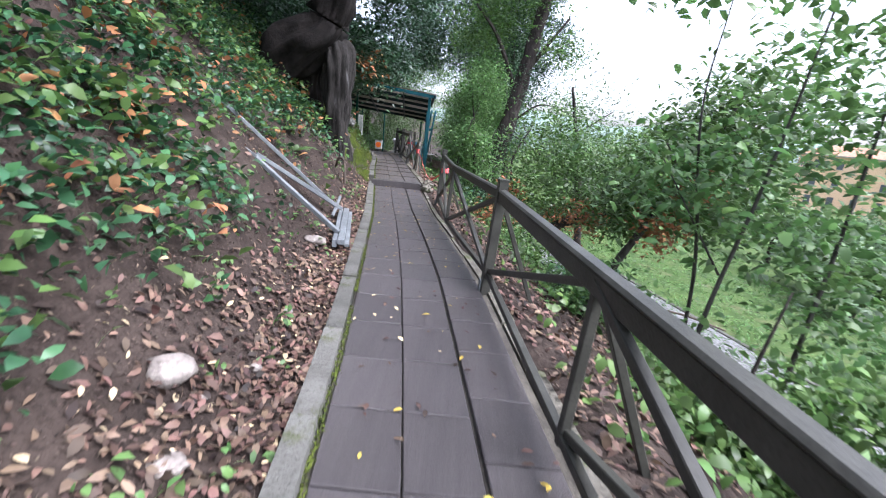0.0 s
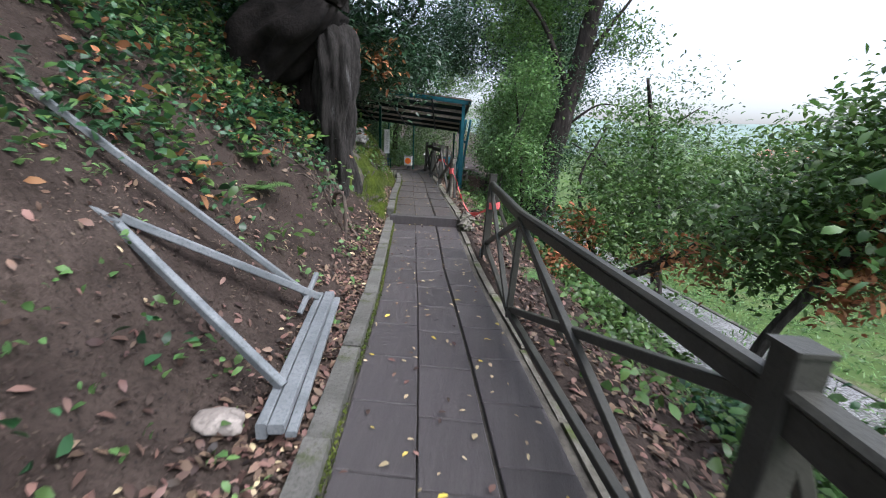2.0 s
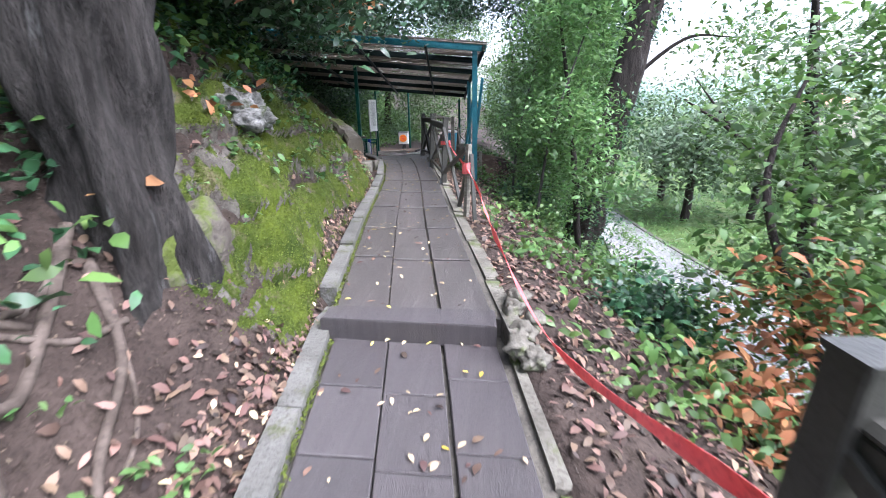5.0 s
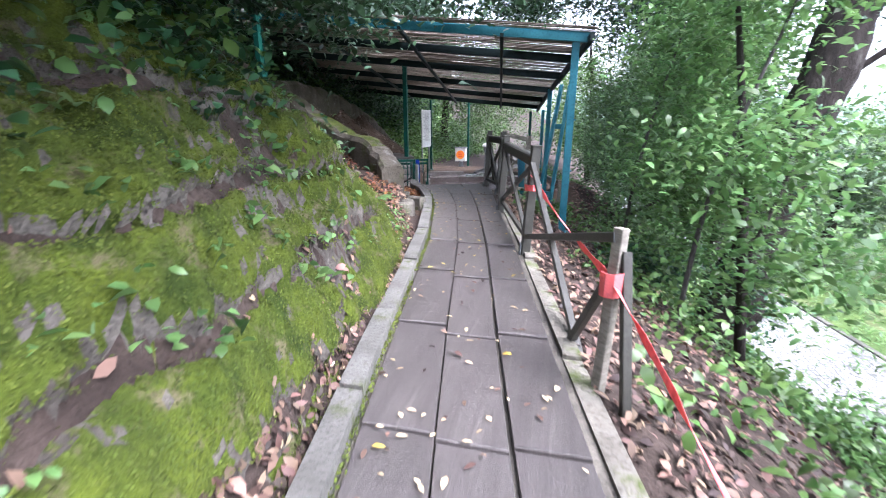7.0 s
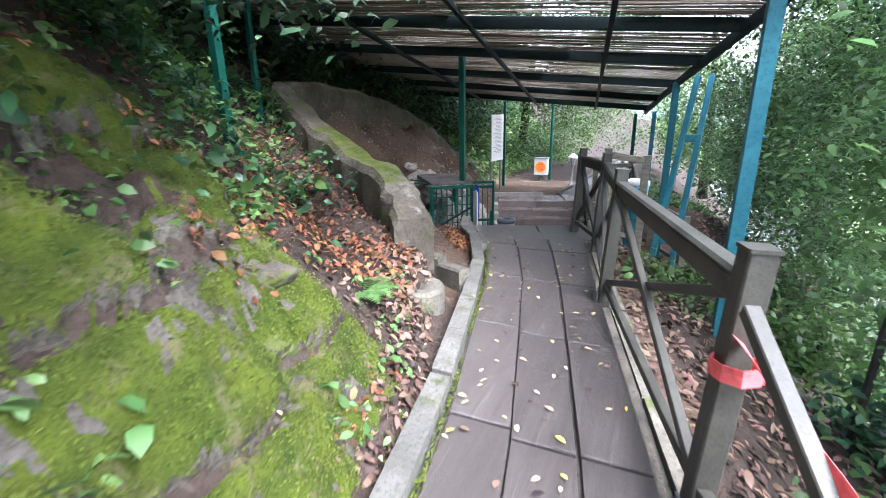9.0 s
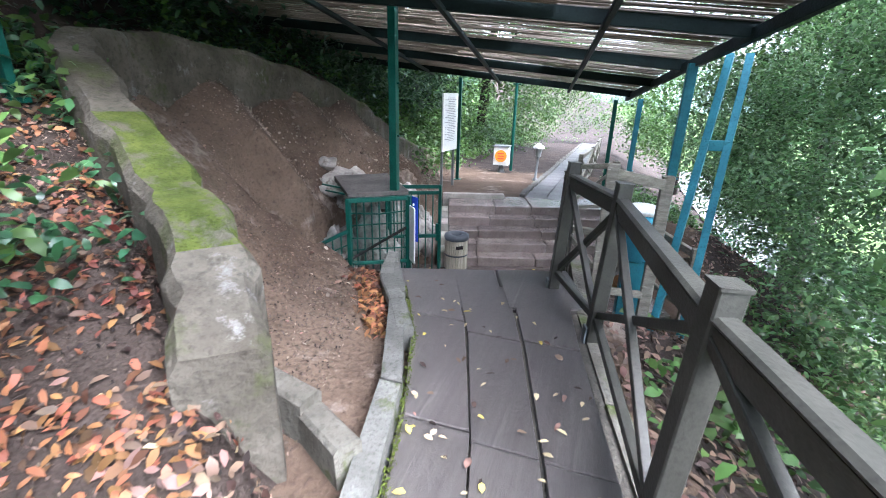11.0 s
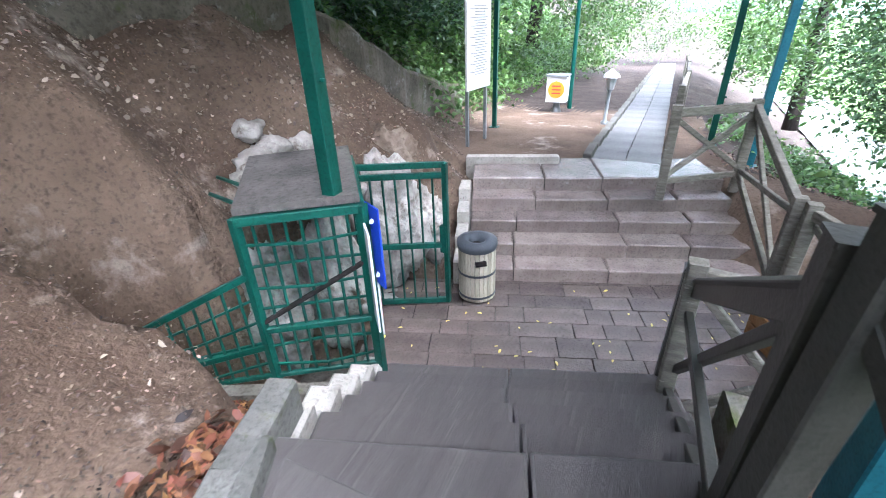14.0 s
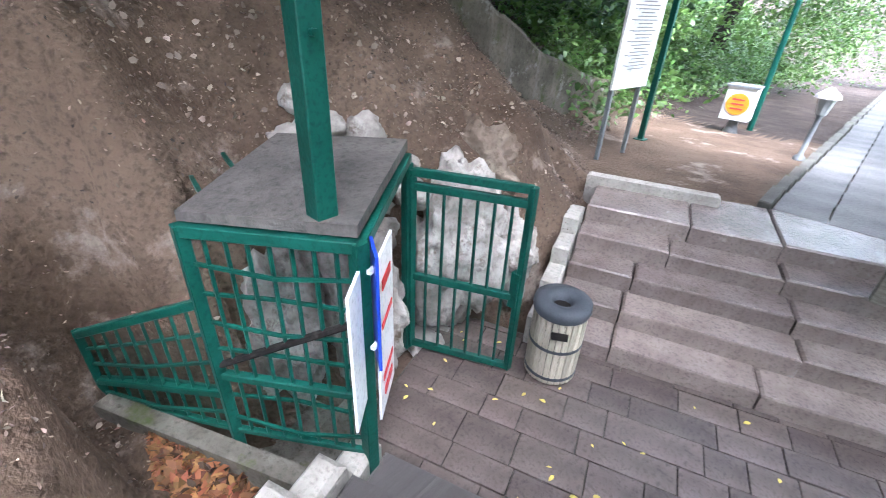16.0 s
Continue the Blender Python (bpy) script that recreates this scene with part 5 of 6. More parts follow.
# masses at x -4.6 to -5.2 are added above the canopy to shade the bank
tree("laurel", [[(-8.5, 17.5, 5.6, 0.2), (-8.3, 17.6, 8.0, 0.14), (-8.0, 18, 10, 0.05)]],
     [B(-7.5, 16.0, 5.4, 2.2, 2.4, 2.2), B(-8.4, 20.0, 5.4, 2.0, 3.0, 2.2), B(-8.0, 24.0, 5.0, 2.0, 3.0, 2.4), B(-6.6, 27.5, 3.2, 1.8, 2.0, 2.2), B(-6.2, 14.0, 5.0, 1.8, 1.8, 1.4), B(-4.6, 18.6, 4.5, 1.5, 1.6, 0.7), B(-5.0, 21.6, 4.3, 1.6, 2.0, 0.7), B(-5.2, 24.8, 4.0, 1.6, 2.0, 0.8), B(-6.6, 20.0, 3.2, 0.8, 2.4, 0.7), B(-7.3, 21.5, 3.4, 0.9, 2.8, 1.2), B(-7.0, 18.6, 3.6, 1.0, 1.6, 1.1), B(-7.0, 24.6, 2.6, 0.9, 2.0, 1.3), B(-5.6, 16.6, 3.4, 1.0, 1.0, 0.9)], 90000, 0.15, L_DARK, "dark evergreen trees crowding the top of the bank")
tree("laurel", [[(-6.2, 8.0, 5.4, 0.16), (-6.0, 8.0, 7.5, 0.1), (-5.4, 7.6, 9.0, 0.04)]],
     [B(-6.0, 3.0, 5.2, 2.4, 2.6, 1.6), B(-6.4, 7.0, 6.4, 2.4, 2.6, 1.8), B(-6.6, 11.0, 6.2, 2.2, 2.4, 1.8), B(-5.0, 0.0, 5.0, 2.4, 2.4, 1.4)], 16000, 0.15, L_DARK, "dark evergreen trees on the hillside above the path")
# wall of green at the end of the far path
# the two masses at z 5.8 are added overhead to shade the far path
tree("hedge_tree", [[(-6.0, 33.0, 0.5, 0.2), (-5.8, 33.2, 3.5, 0.14), (-5.4, 33.4, 6.5, 0.05)], [(-5.8, 33.1, 2.4, 0.08), (-4.6, 32.6, 4.0, 0.03)]],
     [B(-6.0, 31.5, 1.8, 1.6, 1.6, 1.6), B(-5.6, 34.0, 3.6, 2.0, 2.2, 2.4), B(-4.4, 37.0, 3.4, 1.8, 2.2, 2.2), B(-7.0, 30.0, 4.0, 2.0, 2.0, 2.2), B(-2.8, 33.5, 5.8, 2.2, 2.5, 1.0), B(-2.4, 40.0, 5.8, 2.5, 3.0, 1.2), B(-3.6, 41.0, 3.0, 1.8, 2.0, 2.4), B(-5.0, 38.0, 0.6, 1.6, 4.0, 1.2), B(-6.4, 28.6, 1.2, 1.2, 1.4, 0.9)], 46000, 0.14, L_MID, "green broad-leaved trees beside the far path")
tree("hedge_tree", [[(1.0, 33.0, -1.5, 0.16), (0.9, 33.2, 2.0, 0.10), (0.6, 33.4, 5.0, 0.04)]],
     [B(0.8, 31.0, 1.2, 1.4, 1.8, 1.8), B(0.6, 34.5, 2.4, 1.5, 2.0, 2.4), B(0.4, 39.0, 2.0, 1.5, 2.4, 2.6), B(-2.2, 48.0, 2.0, 4.5, 1.8, 3.4), B(1.6, 28.5, 2.8, 1.6, 1.8, 2.0), B(0.4, 36.0, 0.2, 1.0, 5.0, 0.9)], 28000, 0.14, L_MID, "light green trees beside the far path")

# trees across the lane
random.seed(5)
far_specs = []
for i in range(26):
    y = -8 + i * 2.9 + random.uniform(-1, 1)
    x = 13 + random.uniform(0, 16) + (0 if y < 20 else 0.2 * (y - 20))
    if y > 22:
        x -= 4
    far_specs.append((x, y, random.uniform(2.6, 5.2)))
far_specs += [(10.4, 27.0, 6.6), (8.2, 31.0, 6.2), (7.6, 26.5, 4.6)]
for i, (x, y, h) in enumerate(far_specs):
    z0 = g1(x, y)
    r = h * 0.42
    tree("park_tree", [[(x, y, z0 - 0.2, 0.16), (x + 0.1, y, z0 + h * 0.4, 0.12), (x + 0.2, y + 0.1, z0 + h * 0.8, 0.04)], [(x + 0.1, y, z0 + h * 0.4, 0.07), (x + r * 0.6, y + 0.3, z0 + h * 0.7, 0.02)]],
         [B(x, y, z0 + h * 0.62, r, r, h * 0.3), B(x + r * 0.5, y + r * 0.4, z0 + h * 0.5, r * 0.7, r * 0.7, h * 0.26), B(x - r * 0.5, y - r * 0.3, z0 + h * 0.55, r * 0.7, r * 0.7, h * 0.3)], 2600 if h < 5.3 else 7000, 0.26 if h < 5.3 else 0.18,
         (L_FAR, L_OLIVE, L_MID)[i % 3], ("round green park tree across the lane", "silvery green park tree across the lane", "leafy park tree across the lane")[i % 3], clump=0.4, per=12)
# shrubs along the near edge of the lane and on the slope
for i in range(15):
    y = 3.5 + i * 1.7 + random.uniform(-0.4, 0.4)
    v = random.uniform(1.3, 2.9)
    x = float(tab(RB, y)) + v
    z0 = g1(x, y)
    r = random.uniform(0.26, 0.46)
    tree("shrub", [[(x, y, z0 - 0.1, 0.03), (x + 0.1, y, z0 + r * 0.7, 0.02), (x + 0.15, y + 0.1, z0 + r * 1.4, 0.008)]], [B(x, y, z0 + r * 0.7, r, r, r * 0.7), B(x + r * 0.6, y + 0.3, z0 + r * 0.5, r * 0.7, r * 0.7, r * 0.5)],
         1100, 0.09, (L_MID, L_LIGHT, L_IVY)[i % 3], ("green shrub on the slope", "light green shrub on the slope", "dark ivy-like shrub on the slope")[i % 3], clump=0.2, per=16, group="shrubs", width=0.55)["category"] = "shrub"

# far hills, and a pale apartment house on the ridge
# pale bluish green: the haze of distance is mixed into the hill colour
M_HILL = material("haze_tinted_wooded_hill", (0.16, 0.22, 0.20), (0.22, 0.28, 0.25), 0.02, 1.0, 0, 0, 0.1)
for cx, cy, rx, ry, rz in ((230, 420, 260, 90, 46), (60, 560, 260, 90, 52), (420, 250, 150, 160, 44)):
    bm = bmesh.new()
    bmesh.ops.create_icosphere(bm, subdivisions=4, radius=1.0)
    for v in bm.verts:
        k = 1 + 0.18 * noise.fractal(v.co * 2.2 + Vector((cx, cy, 0)), 1.0, 2.0, 4)
        v.co = Vector((v.co.x * rx * k, v.co.y * ry * k, v.co.z * rz * k))
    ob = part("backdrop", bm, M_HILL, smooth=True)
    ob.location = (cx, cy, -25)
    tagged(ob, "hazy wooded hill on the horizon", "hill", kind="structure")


def house(x, y, z, w, d, h, rot, storeys, cols, wall_mat, label):
    root = empty("apartment_building", (x, y, z))
    root.rotation_euler = (0, 0, radians(rot))
    part("wall", bar((0, 0, 0), (0, 0, h), w, d, 0.0, up=(0, 1, 0)), wall_mat, root)
    bm = bmesh.new()
    beam(bm, (0, 0, h), (0, 0, h + 0.25), w + 1.0, d + 1.0, 0.0, up=(0, 1, 0))
    part("eaves", bm, M_PALECONC, root)
    bm = bmesh.new()
    vs = [bm.verts.new(p) for p in ((-w / 2 - .5, -d / 2 - .5, h + .25), (w / 2 + .5, -d / 2 - .5, h + .25), (w / 2 + .5, d / 2 + .5, h + .25), (-w / 2 - .5, d / 2 + .5, h + .25), (-w / 4, 0, h + 2.2), (w / 4, 0, h + 2.2))]
    for f in ((0, 1, 5, 4), (1, 2, 5), (2, 3, 4, 5), (3, 0, 4), (3, 2, 1, 0)):
        bm.faces.new([vs[i] for i in f])
    part("roof", bm, M_ROOFTILE, root)
    glass = M_WINDOW
    for sx, width, axis in ((-1, w, 0), (1, d, 1)):
        for r in range(storeys):
            for c in range(cols):
                t = (c + 0.5) / cols - 0.5
                zc = (r + 0.55) * h / storeys
                if axis == 0:
                    p, q = (t * w - 0.5, -d / 2 - 0.03, zc), (t * w + 0.5, -d / 2 - 0.03, zc)
                else:
                    p, q = (-w / 2 - 0.03, t * d - 0.5, zc), (-w / 2 - 0.03, t * d + 0.5, zc)
                wn_ = part("window", bar(p, q, 0.08, 1.5, 0.0), glass, root)
                p2, q2 = Vector(p) + Vector((0, 0, -0.8)), Vector(q) + Vector((0, 0, -0.8))
                part("sill", bar(p2, q2, 0.3, 0.1, 0.0), M_PALECONC, wn_)
    return tagged(root, label, "building", "far buildings")


M_ROOFTILE = material("terracotta_roof", (0.36, 0.17, 0.11), (0.46, 0.25, 0.17), 2.0, 0.9, 0, 0.3, 10.0)
M_WINDOW = plain("dark_window", (0.10, 0.11, 0.12), 0.2)
M_OCHRE = material("ochre_plaster", (0.62, 0.42, 0.27), (0.68, 0.49, 0.33), 0.3, 0.9, 0, 0.05, 5.0)
M_PINK = material("pale_pink_plaster", (0.62, 0.52, 0.45), (0.68, 0.58, 0.50), 0.3, 0.9, 0, 0.05, 5.0)
house(78, 92, -14, 14, 12, 17, -30, 5, 4, M_OCHRE, "ochre plastered apartment house with a tiled roof beyond the trees")
house(62, 104, -14, 10, 10, 14, -20, 4, 3, M_PINK, "pale plastered apartment house beyond the trees")

# ---- undergrowth and leaf litter ----
def scatter(n, xr, yr, keep):
    """Places on the open ground: offsets from its borders and y, kept by a density function."""
    y = RNG.uniform(*yr, n)
    w = RNG.uniform(*xr, n)
    x = np.where(w < 0, tab(LB, y) + w, tab(RB, y) + w)
    ok = RNG.random(n) < keep(x, y, np.abs(w))
    x, y = x[ok], y[ok]
    z = ground_z(x, y)
    z = z + rise_fast(x, y)
    e = 0.06
    gx = (ground_z(x + e, y) - ground_z(x - e, y)) / (2 * e)
    gy = (ground_z(x, y + e) - ground_z(x, y - e)) / (2 * e)
    nr = np.stack([-gx, -gy, np.ones_like(gx)], 1)
    nr /= np.linalg.norm(nr, axis=1)[:, None]
    return np.stack([x, y, z], 1), nr


def rise_fast(x, y):
    return rise(np.asarray(x), np.asarray(y))


def patch(x, y, s, seed):
    return np.array([noise.noise((a * s, b * s, seed)) for a, b in zip(x, y)]) * 0.5 + 0.5


def litter(name, n, xr, yr, keep, size, mat, label, lift=0.012, width=0.5, spread=0.35):
    p, nr = scatter(n, xr, yr, keep)
    v, t = leaves(p + nr * (lift + RNG.random(len(p))[:, None] * 0.02), size, spread, lie=nr, width=width, curl=0.10)
    ob = link(name, raw_mesh(name, v, t), mat)
    return tagged(ob, label, "leaf litter", kind="stuff")


near_path = lambda x, y, w: np.clip(1.25 - w / np.interp(y, [0, 3, 5, 10], [0.85, 0.75, 0.45, 0.40]), 0.06, 1) * np.where((y > 17.05 - 0.58 * (x + 2.98)), 0.03, 1.0) * np.where((y > 10.0) & (y < 15.6) & (w > 0.22), 0.10, 1.0)
litter("leaf_litter", 64000, (-3.2, -0.0), (0.2, 19.3), near_path, 0.062, L_LITTER, "fallen brown leaves on the bank beside the path")
litter("leaf_litter", 2600, (-2.6, -0.0), (0.2, 17.5), near_path, 0.045, L_PALE, "pale dry leaves among the litter")
litter("leaf_litter", 8000, (-2.4, -0.15), (14.9, 18.6), lambda x, y, w: np.where(y > 17.05 - 0.58 * (x + 2.98), 0.0, 0.8) * np.clip((patch(x, y, 1.3, 9.0) - 0.30) * 4, 0, 1), 0.058, L_ORANGE, "russet fallen leaves drifted against the wall")
litter("leaf_litter", 30000, (0.0, 3.6), (0.2, 26.0), lambda x, y, w: np.clip(1.1 - w / 3.5, 0.1, 1), 0.068, L_LITTER, "fallen brown leaves on the slope below the railing")
litter("leaf_litter", 9000, (-3.4, -0.05), (17.5, 30), lambda x, y, w: np.where(x > -6.1, 0.7, 0.0) * patch(x, y, 1.5, 3.0), 0.024, L_LITTER, "few dry leaves on the bare earth")
litter("leaf_litter", 5000, (-3.4, -0.05), (17.5, 30), lambda x, y, w: np.where(x > -6.1, 0.4, 0.0) * np.clip((y - 18.8) / 1.5, 0.08, 1) * patch(x, y, 1.5, 4.0), 0.020, L_STONE, "pale chips and dry leaf scraps on the bare earth")


litter("soil_crumbs", 60000, (-3.6, -0.0), (0.2, 19.0), lambda x, y, w: np.clip(1.3 - w / 3.0, 0.2, 1) * np.where((y > 10.2) & (y < 15.4), 0.25, 1.0), 0.020, L_CRUMB, "loose crumbs of soil, bark and twig on the bank", 0.006, 0.45, 0.7)
litter("soil_crumbs", 46000, (-3.4, -0.0), (17.2, 30.0), lambda x, y, w: np.where(x > -6.1, 0.9, 0.0), 0.018, L_CHIP, "loose crumbs of earth on the bare bank", 0.006, 0.5, 0.7)


def plants(name, n, xr, yr, keep, per, size, height, mat, label, width=0.6, rad=0.10):
    """Low leafy tufts: a ring of leaves at and above each place."""
    p, nr = scatter(n, xr, yr, keep)
    k = len(p)
    off = RNG.normal(size=(k, per, 3)) * np.array([rad, rad, 0.0])
    off[:, :, 2] = RNG.random((k, per)) * height
    q = (p[:, None, :] + off + nr[:, None, :] * 0.02).reshape(-1, 3)
    v, t = leaves(q, size, width=width, droop=0.1)
    ob = link(name, raw_mesh(name, v, t), mat)
    return tagged(ob, label, "undergrowth", kind="stuff")


upper = lambda x, y, w: np.where((y > 14.6) & (w < 2.0), 0.3, 1.0) * np.clip((w - 0.6) / 0.8, 0, 1) * np.clip((patch(x, y, 0.9, 1.0) - 0.36) * 4, 0, 1) * np.where((y > 17.05 - 0.58 * (x + 2.98)) & (x > -6.25), 0.0, 1.0)
plants("ground_ivy", 20000, (-6.5, -0.3), (-1.0, 27.0), upper, 8, 0.085, 0.22, L_IVY, "dark ivy and low seedlings over the bank")
plants("seedlings", 8000, (-6.0, -0.3), (-1.0, 27.0), lambda x, y, w: upper(x, y, w) * 0.8, 9, 0.098, 0.32, L_MID, "green leafy seedlings over the bank", rad=0.13)
plants("seedlings", 900, (-1.9, -0.1), (0.5, 16.5), lambda x, y, w: np.full_like(x, 0.35), 5, 0.055, 0.08, L_LIGHT, "scattered light green sprouts in the bare soil", rad=0.05)
plants("dry_seedlings", 1100, (-4.5, -0.6), (0.5, 12.0), lambda x, y, w: upper(x, y, w) * 0.6, 6, 0.098, 0.25, L_DEAD, "withered orange seedlings on the bank", rad=0.12)
plants("slope_plants", 4000, (0.25, 4.6), (1.0, 30.0), lambda x, y, w: np.clip((patch(x, y, 0.8, 4.0) - 0.42) * 4, 0, 1), 9, 0.09, 0.25, L_MID, "green plants on the slope below the railing", rad=0.14)
plants("meadow_tufts", 5000, (5.0, 16.0), (4.0, 34.0), lambda x, y, w: np.full_like(x, 0.7), 7, 0.16, 0.2, L_LIGHT, "rough grass and weeds beside the lane", rad=0.2, width=0.2)
plants("far_undergrowth", 7000, (-4.5, -0.2), (25.5, 46.0), lambda x, y, w: np.clip(w / 1.2, 0, 1), 9, 0.13, 0.4, L_MID, "leafy undergrowth beside the far path", rad=0.2)

kp = smooth_line([(-2.98, 18.3), (-3.22, 18.7), (-3.46, 19.05), (-3.58, 19.4)], 40)
kq = kp[RNG.integers(0, len(kp), 700)] + RNG.normal(size=(700, 2)) * 0.07
kz = ground_z(kq[:, 0], kq[:, 1]) + rise_fast(kq[:, 0], kq[:, 1])
kv, kt = leaves(np.column_stack([kq, kz + 0.02 + RNG.random(700) * 0.03]), 0.07, 0.5, lie=np.tile([0, 0, 1.0], (700, 1)))
tagged(link("leaf_litter", raw_mesh("leaf_litter", kv, kt), L_ORANGE), "russet leaves drifted behind the curved kerb", "leaf litter", kind="stuff")

ss = RNG.uniform(-1.15, -0.2, 1100)
qq = 0.30 + 0.62 * (-ss - 0.15) + RNG.random(1100) * np.clip(0.62 - 0.62 * (-ss - 0.15), 0.05, 1)
px, py = O.x + D.x * ss + N.x * qq, O.y + D.y * ss + N.y * qq
kv, kt = leaves(np.column_stack([px, py, ground_z(px, py) + 0.02 + RNG.random(1100) * 0.04]), 0.075, 0.6, lie=np.tile([0, 0, 1.0], (1100, 1)))
tagged(link("leaf_litter", raw_mesh("leaf_litter", kv, kt), L_ORANGE), "russet leaves filling the hollow before the grating", "leaf litter", kind="stuff")

# ---- mossy rock face: a fine mesh over the steep bank, patched with moss, stone and soil ----
fy, fd = np.arange(9.75, 15.95, 0.026), np.concatenate([np.arange(-0.02, 1.0, 0.02), np.arange(1.0, 2.3, 0.05)])
FD, FY = np.meshgrid(fd, fy)
FX = tab(LB, FY) - FD
FZ = ground_z(FX, FY) + rise(FX, FY)
edge = np.clip((FY - 9.75) / 0.5, 0, 1) * np.clip((15.95 - FY) / 0.5, 0, 1) * np.clip((FD + 0.02) / 0.12, 0, 1) * np.clip((2.3 - FD) / 0.4, 0, 1)
flatxyz = list(zip(FX.ravel(), FY.ravel(), FZ.ravel()))
big_n = np.array([noise.fractal((p[0] * 1.6, p[1] * 1.1, p[2] * 2.2), 0.9, 2.0, 3) for p in flatxyz]).reshape(FX.shape)
fine_n = np.array([noise.fractal((p[0] * 9, p[1] * 9, p[2] * 9), 0.7, 2.1, 4) for p in flatxyz]).reshape(FX.shape)
ledge = np.abs(((FZ + 0.10 * big_n + 0.03 * FY) * 2.3) % 1.0 - 0.5) * 2          # bedding joints
crack = np.clip(1 - ledge / 0.16, 0, 1)
push = (0.07 * big_n + 0.022 * fine_n - 0.13 * crack + 0.05) * edge - 0.05 * (1 - edge)
GX = FX + push * 0.75
GZ = FZ + push * 0.65
rows_, cols_ = FX.shape
ri = np.arange(rows_ * cols_).reshape(rows_, cols_)
a, b, c, d = ri[:-1, :-1].ravel(), ri[:-1, 1:].ravel(), ri[1:, 1:].ravel(), ri[1:, :-1].ravel()
bank_me = raw_mesh("mossy_bank", np.stack([GX, FY, GZ], -1).reshape(-1, 3), np.concatenate([np.stack([a, c, b], 1), np.stack([a, d, c], 1)]))
bank = link("mossy_bank", bank_me, [M_ROCKBARE, M_MOSS, M_SOIL])
tagged(bank, "steep tuff rock face patched with bright moss and soil", "rock face", kind="structure")
moss_n = (big_n * 0.5 + fine_n * 0.35 + 0.30 - 0.9 * crack)
soil_n = np.array([noise.noise((p[0] * 1.9, p[1] * 1.5, 5.5)) for p in flatxyz]).reshape(FX.shape) + 0.25 * fine_n + np.where(FD > 0.9, 0.25, 0.0)
kind_v = np.where(soil_n > 0.48, 2, np.where(moss_n > 0.08, 1, 0)).ravel()
bank_me.polygons.foreach_set("material_index", np.concatenate([kind_v[a], kind_v[a]]).astype(np.int32))
bank_me.polygons.foreach_set("use_smooth", np.ones(2 * len(a), bool))
cand = np.flatnonzero((kind_v == 1) & (edge.ravel() > 0.3) & (FD.ravel() < 1.6))
pick = RNG.choice(cand, 90000)
mp = np.stack([GX, FY, GZ], -1).reshape(-1, 3)[pick] + RNG.normal(size=(len(pick), 3)) * 0.012
mv, mt = leaves(mp, 0.012, 0.9, lie=np.tile([0.6, 0, 0.7], (len(pick), 1)), width=0.6)
tagged(link("moss_tufts", raw_mesh("moss_tufts", mv, mt), L_MOSS), "bright green moss tufts over the rock face", "moss", kind="stuff")
rocks = [(-2.72, 14.7, 0.66, 0.24, 0.46, 0.20), (-3.05, 15.2, 0.84, 0.30, 0.34, 0.2)]
for i, (x, y, z, a, b, c) in enumerate(rocks):
    ob = cushion("mossy_boulder", (x, y, z), (a, b, c), M_MOSSROCK, "large tuff boulder covered with bright moss", "boulder", i * 3.7, 5, 0.30)
    ob["group"] = "mossy boulders"
for i, (x, y, z, r) in enumerate(((-2.7, 10.3, 1.55, 0.28), (-2.95, 9.6, 1.75, 0.25), (-2.35, 10.6, 1.3, 0.2))):
    cushion("stone", (x, y, z), (r, r * 0.9, r * 0.7), M_MOSSROCK, "grey mossy stone at the foot of the old tree", "stone", 20 + i, 3, 0.35)
for i, (x, y, r) in enumerate(((-0.63, 2.24, 0.095), (-0.48, 2.2, 0.035), (-0.40, 2.6, 0.03), (-0.80, 5.1, 0.035), (-0.5, 3.35, 0.03), (-0.85, 6.3, 0.04))):
    cushion("stone", (x, y, g1(x, y) + r * 0.35), (r * 1.2, r, r * 0.8), M_STONE, "pale loose stone on the soil", "stone", 40 + i, 2, 0.35)["group"] = "loose stones"
cushion("lichen_boulder", (-2.18, 11.45, 1.36), (0.22, 0.27, 0.17), M_LICHEN, "pale lichen-covered boulder on the mossy bank", "boulder", 33, 5, 0.6)
plants("rock_plants", 420, (-1.9, -0.2), (10.6, 16.0), lambda x, y, w: np.clip((patch(x, y, 1.6, 6.0) - 0.42) * 4, 0, 1), 8, 0.07, 0.10, L_LIGHT, "small green plants rooted in the rock", rad=0.06)
cushion("flat_stone", (-0.42, 1.80, g1(-0.42, 1.80) + 0.02), (0.13, 0.06, 0.035), M_STONE, "flat pale stone lying among fallen leaves", "stone", 52, 3, 0.3)
cushion("flat_stone", (-0.84, 5.05, g1(-0.84, 5.05) + 0.02), (0.12, 0.09, 0.045), M_STONE, "flat pale stone beside the fallen railing", "stone", 54, 3, 0.3)
my = RNG.uniform(0, 19.0, 5200)
my = my[patch(my, my * 0, 1.7, 2.0) > 0.36]
kx = left_edge(my) - 0.012 + RNG.normal(size=len(my)) * 0.010
mv, mt = leaves(np.column_stack([kx, my, floor_z(my) + 0.004 + RNG.random(len(my)) * 0.01]), 0.018, 0.8, lie=np.tile([0, 0, 1.0], (len(my), 1)), width=0.6)
tagged(link("moss_tufts", raw_mesh("moss_tufts", mv, mt), L_MOSS), "line of green moss along the foot of the kerb", "moss", kind="stuff")
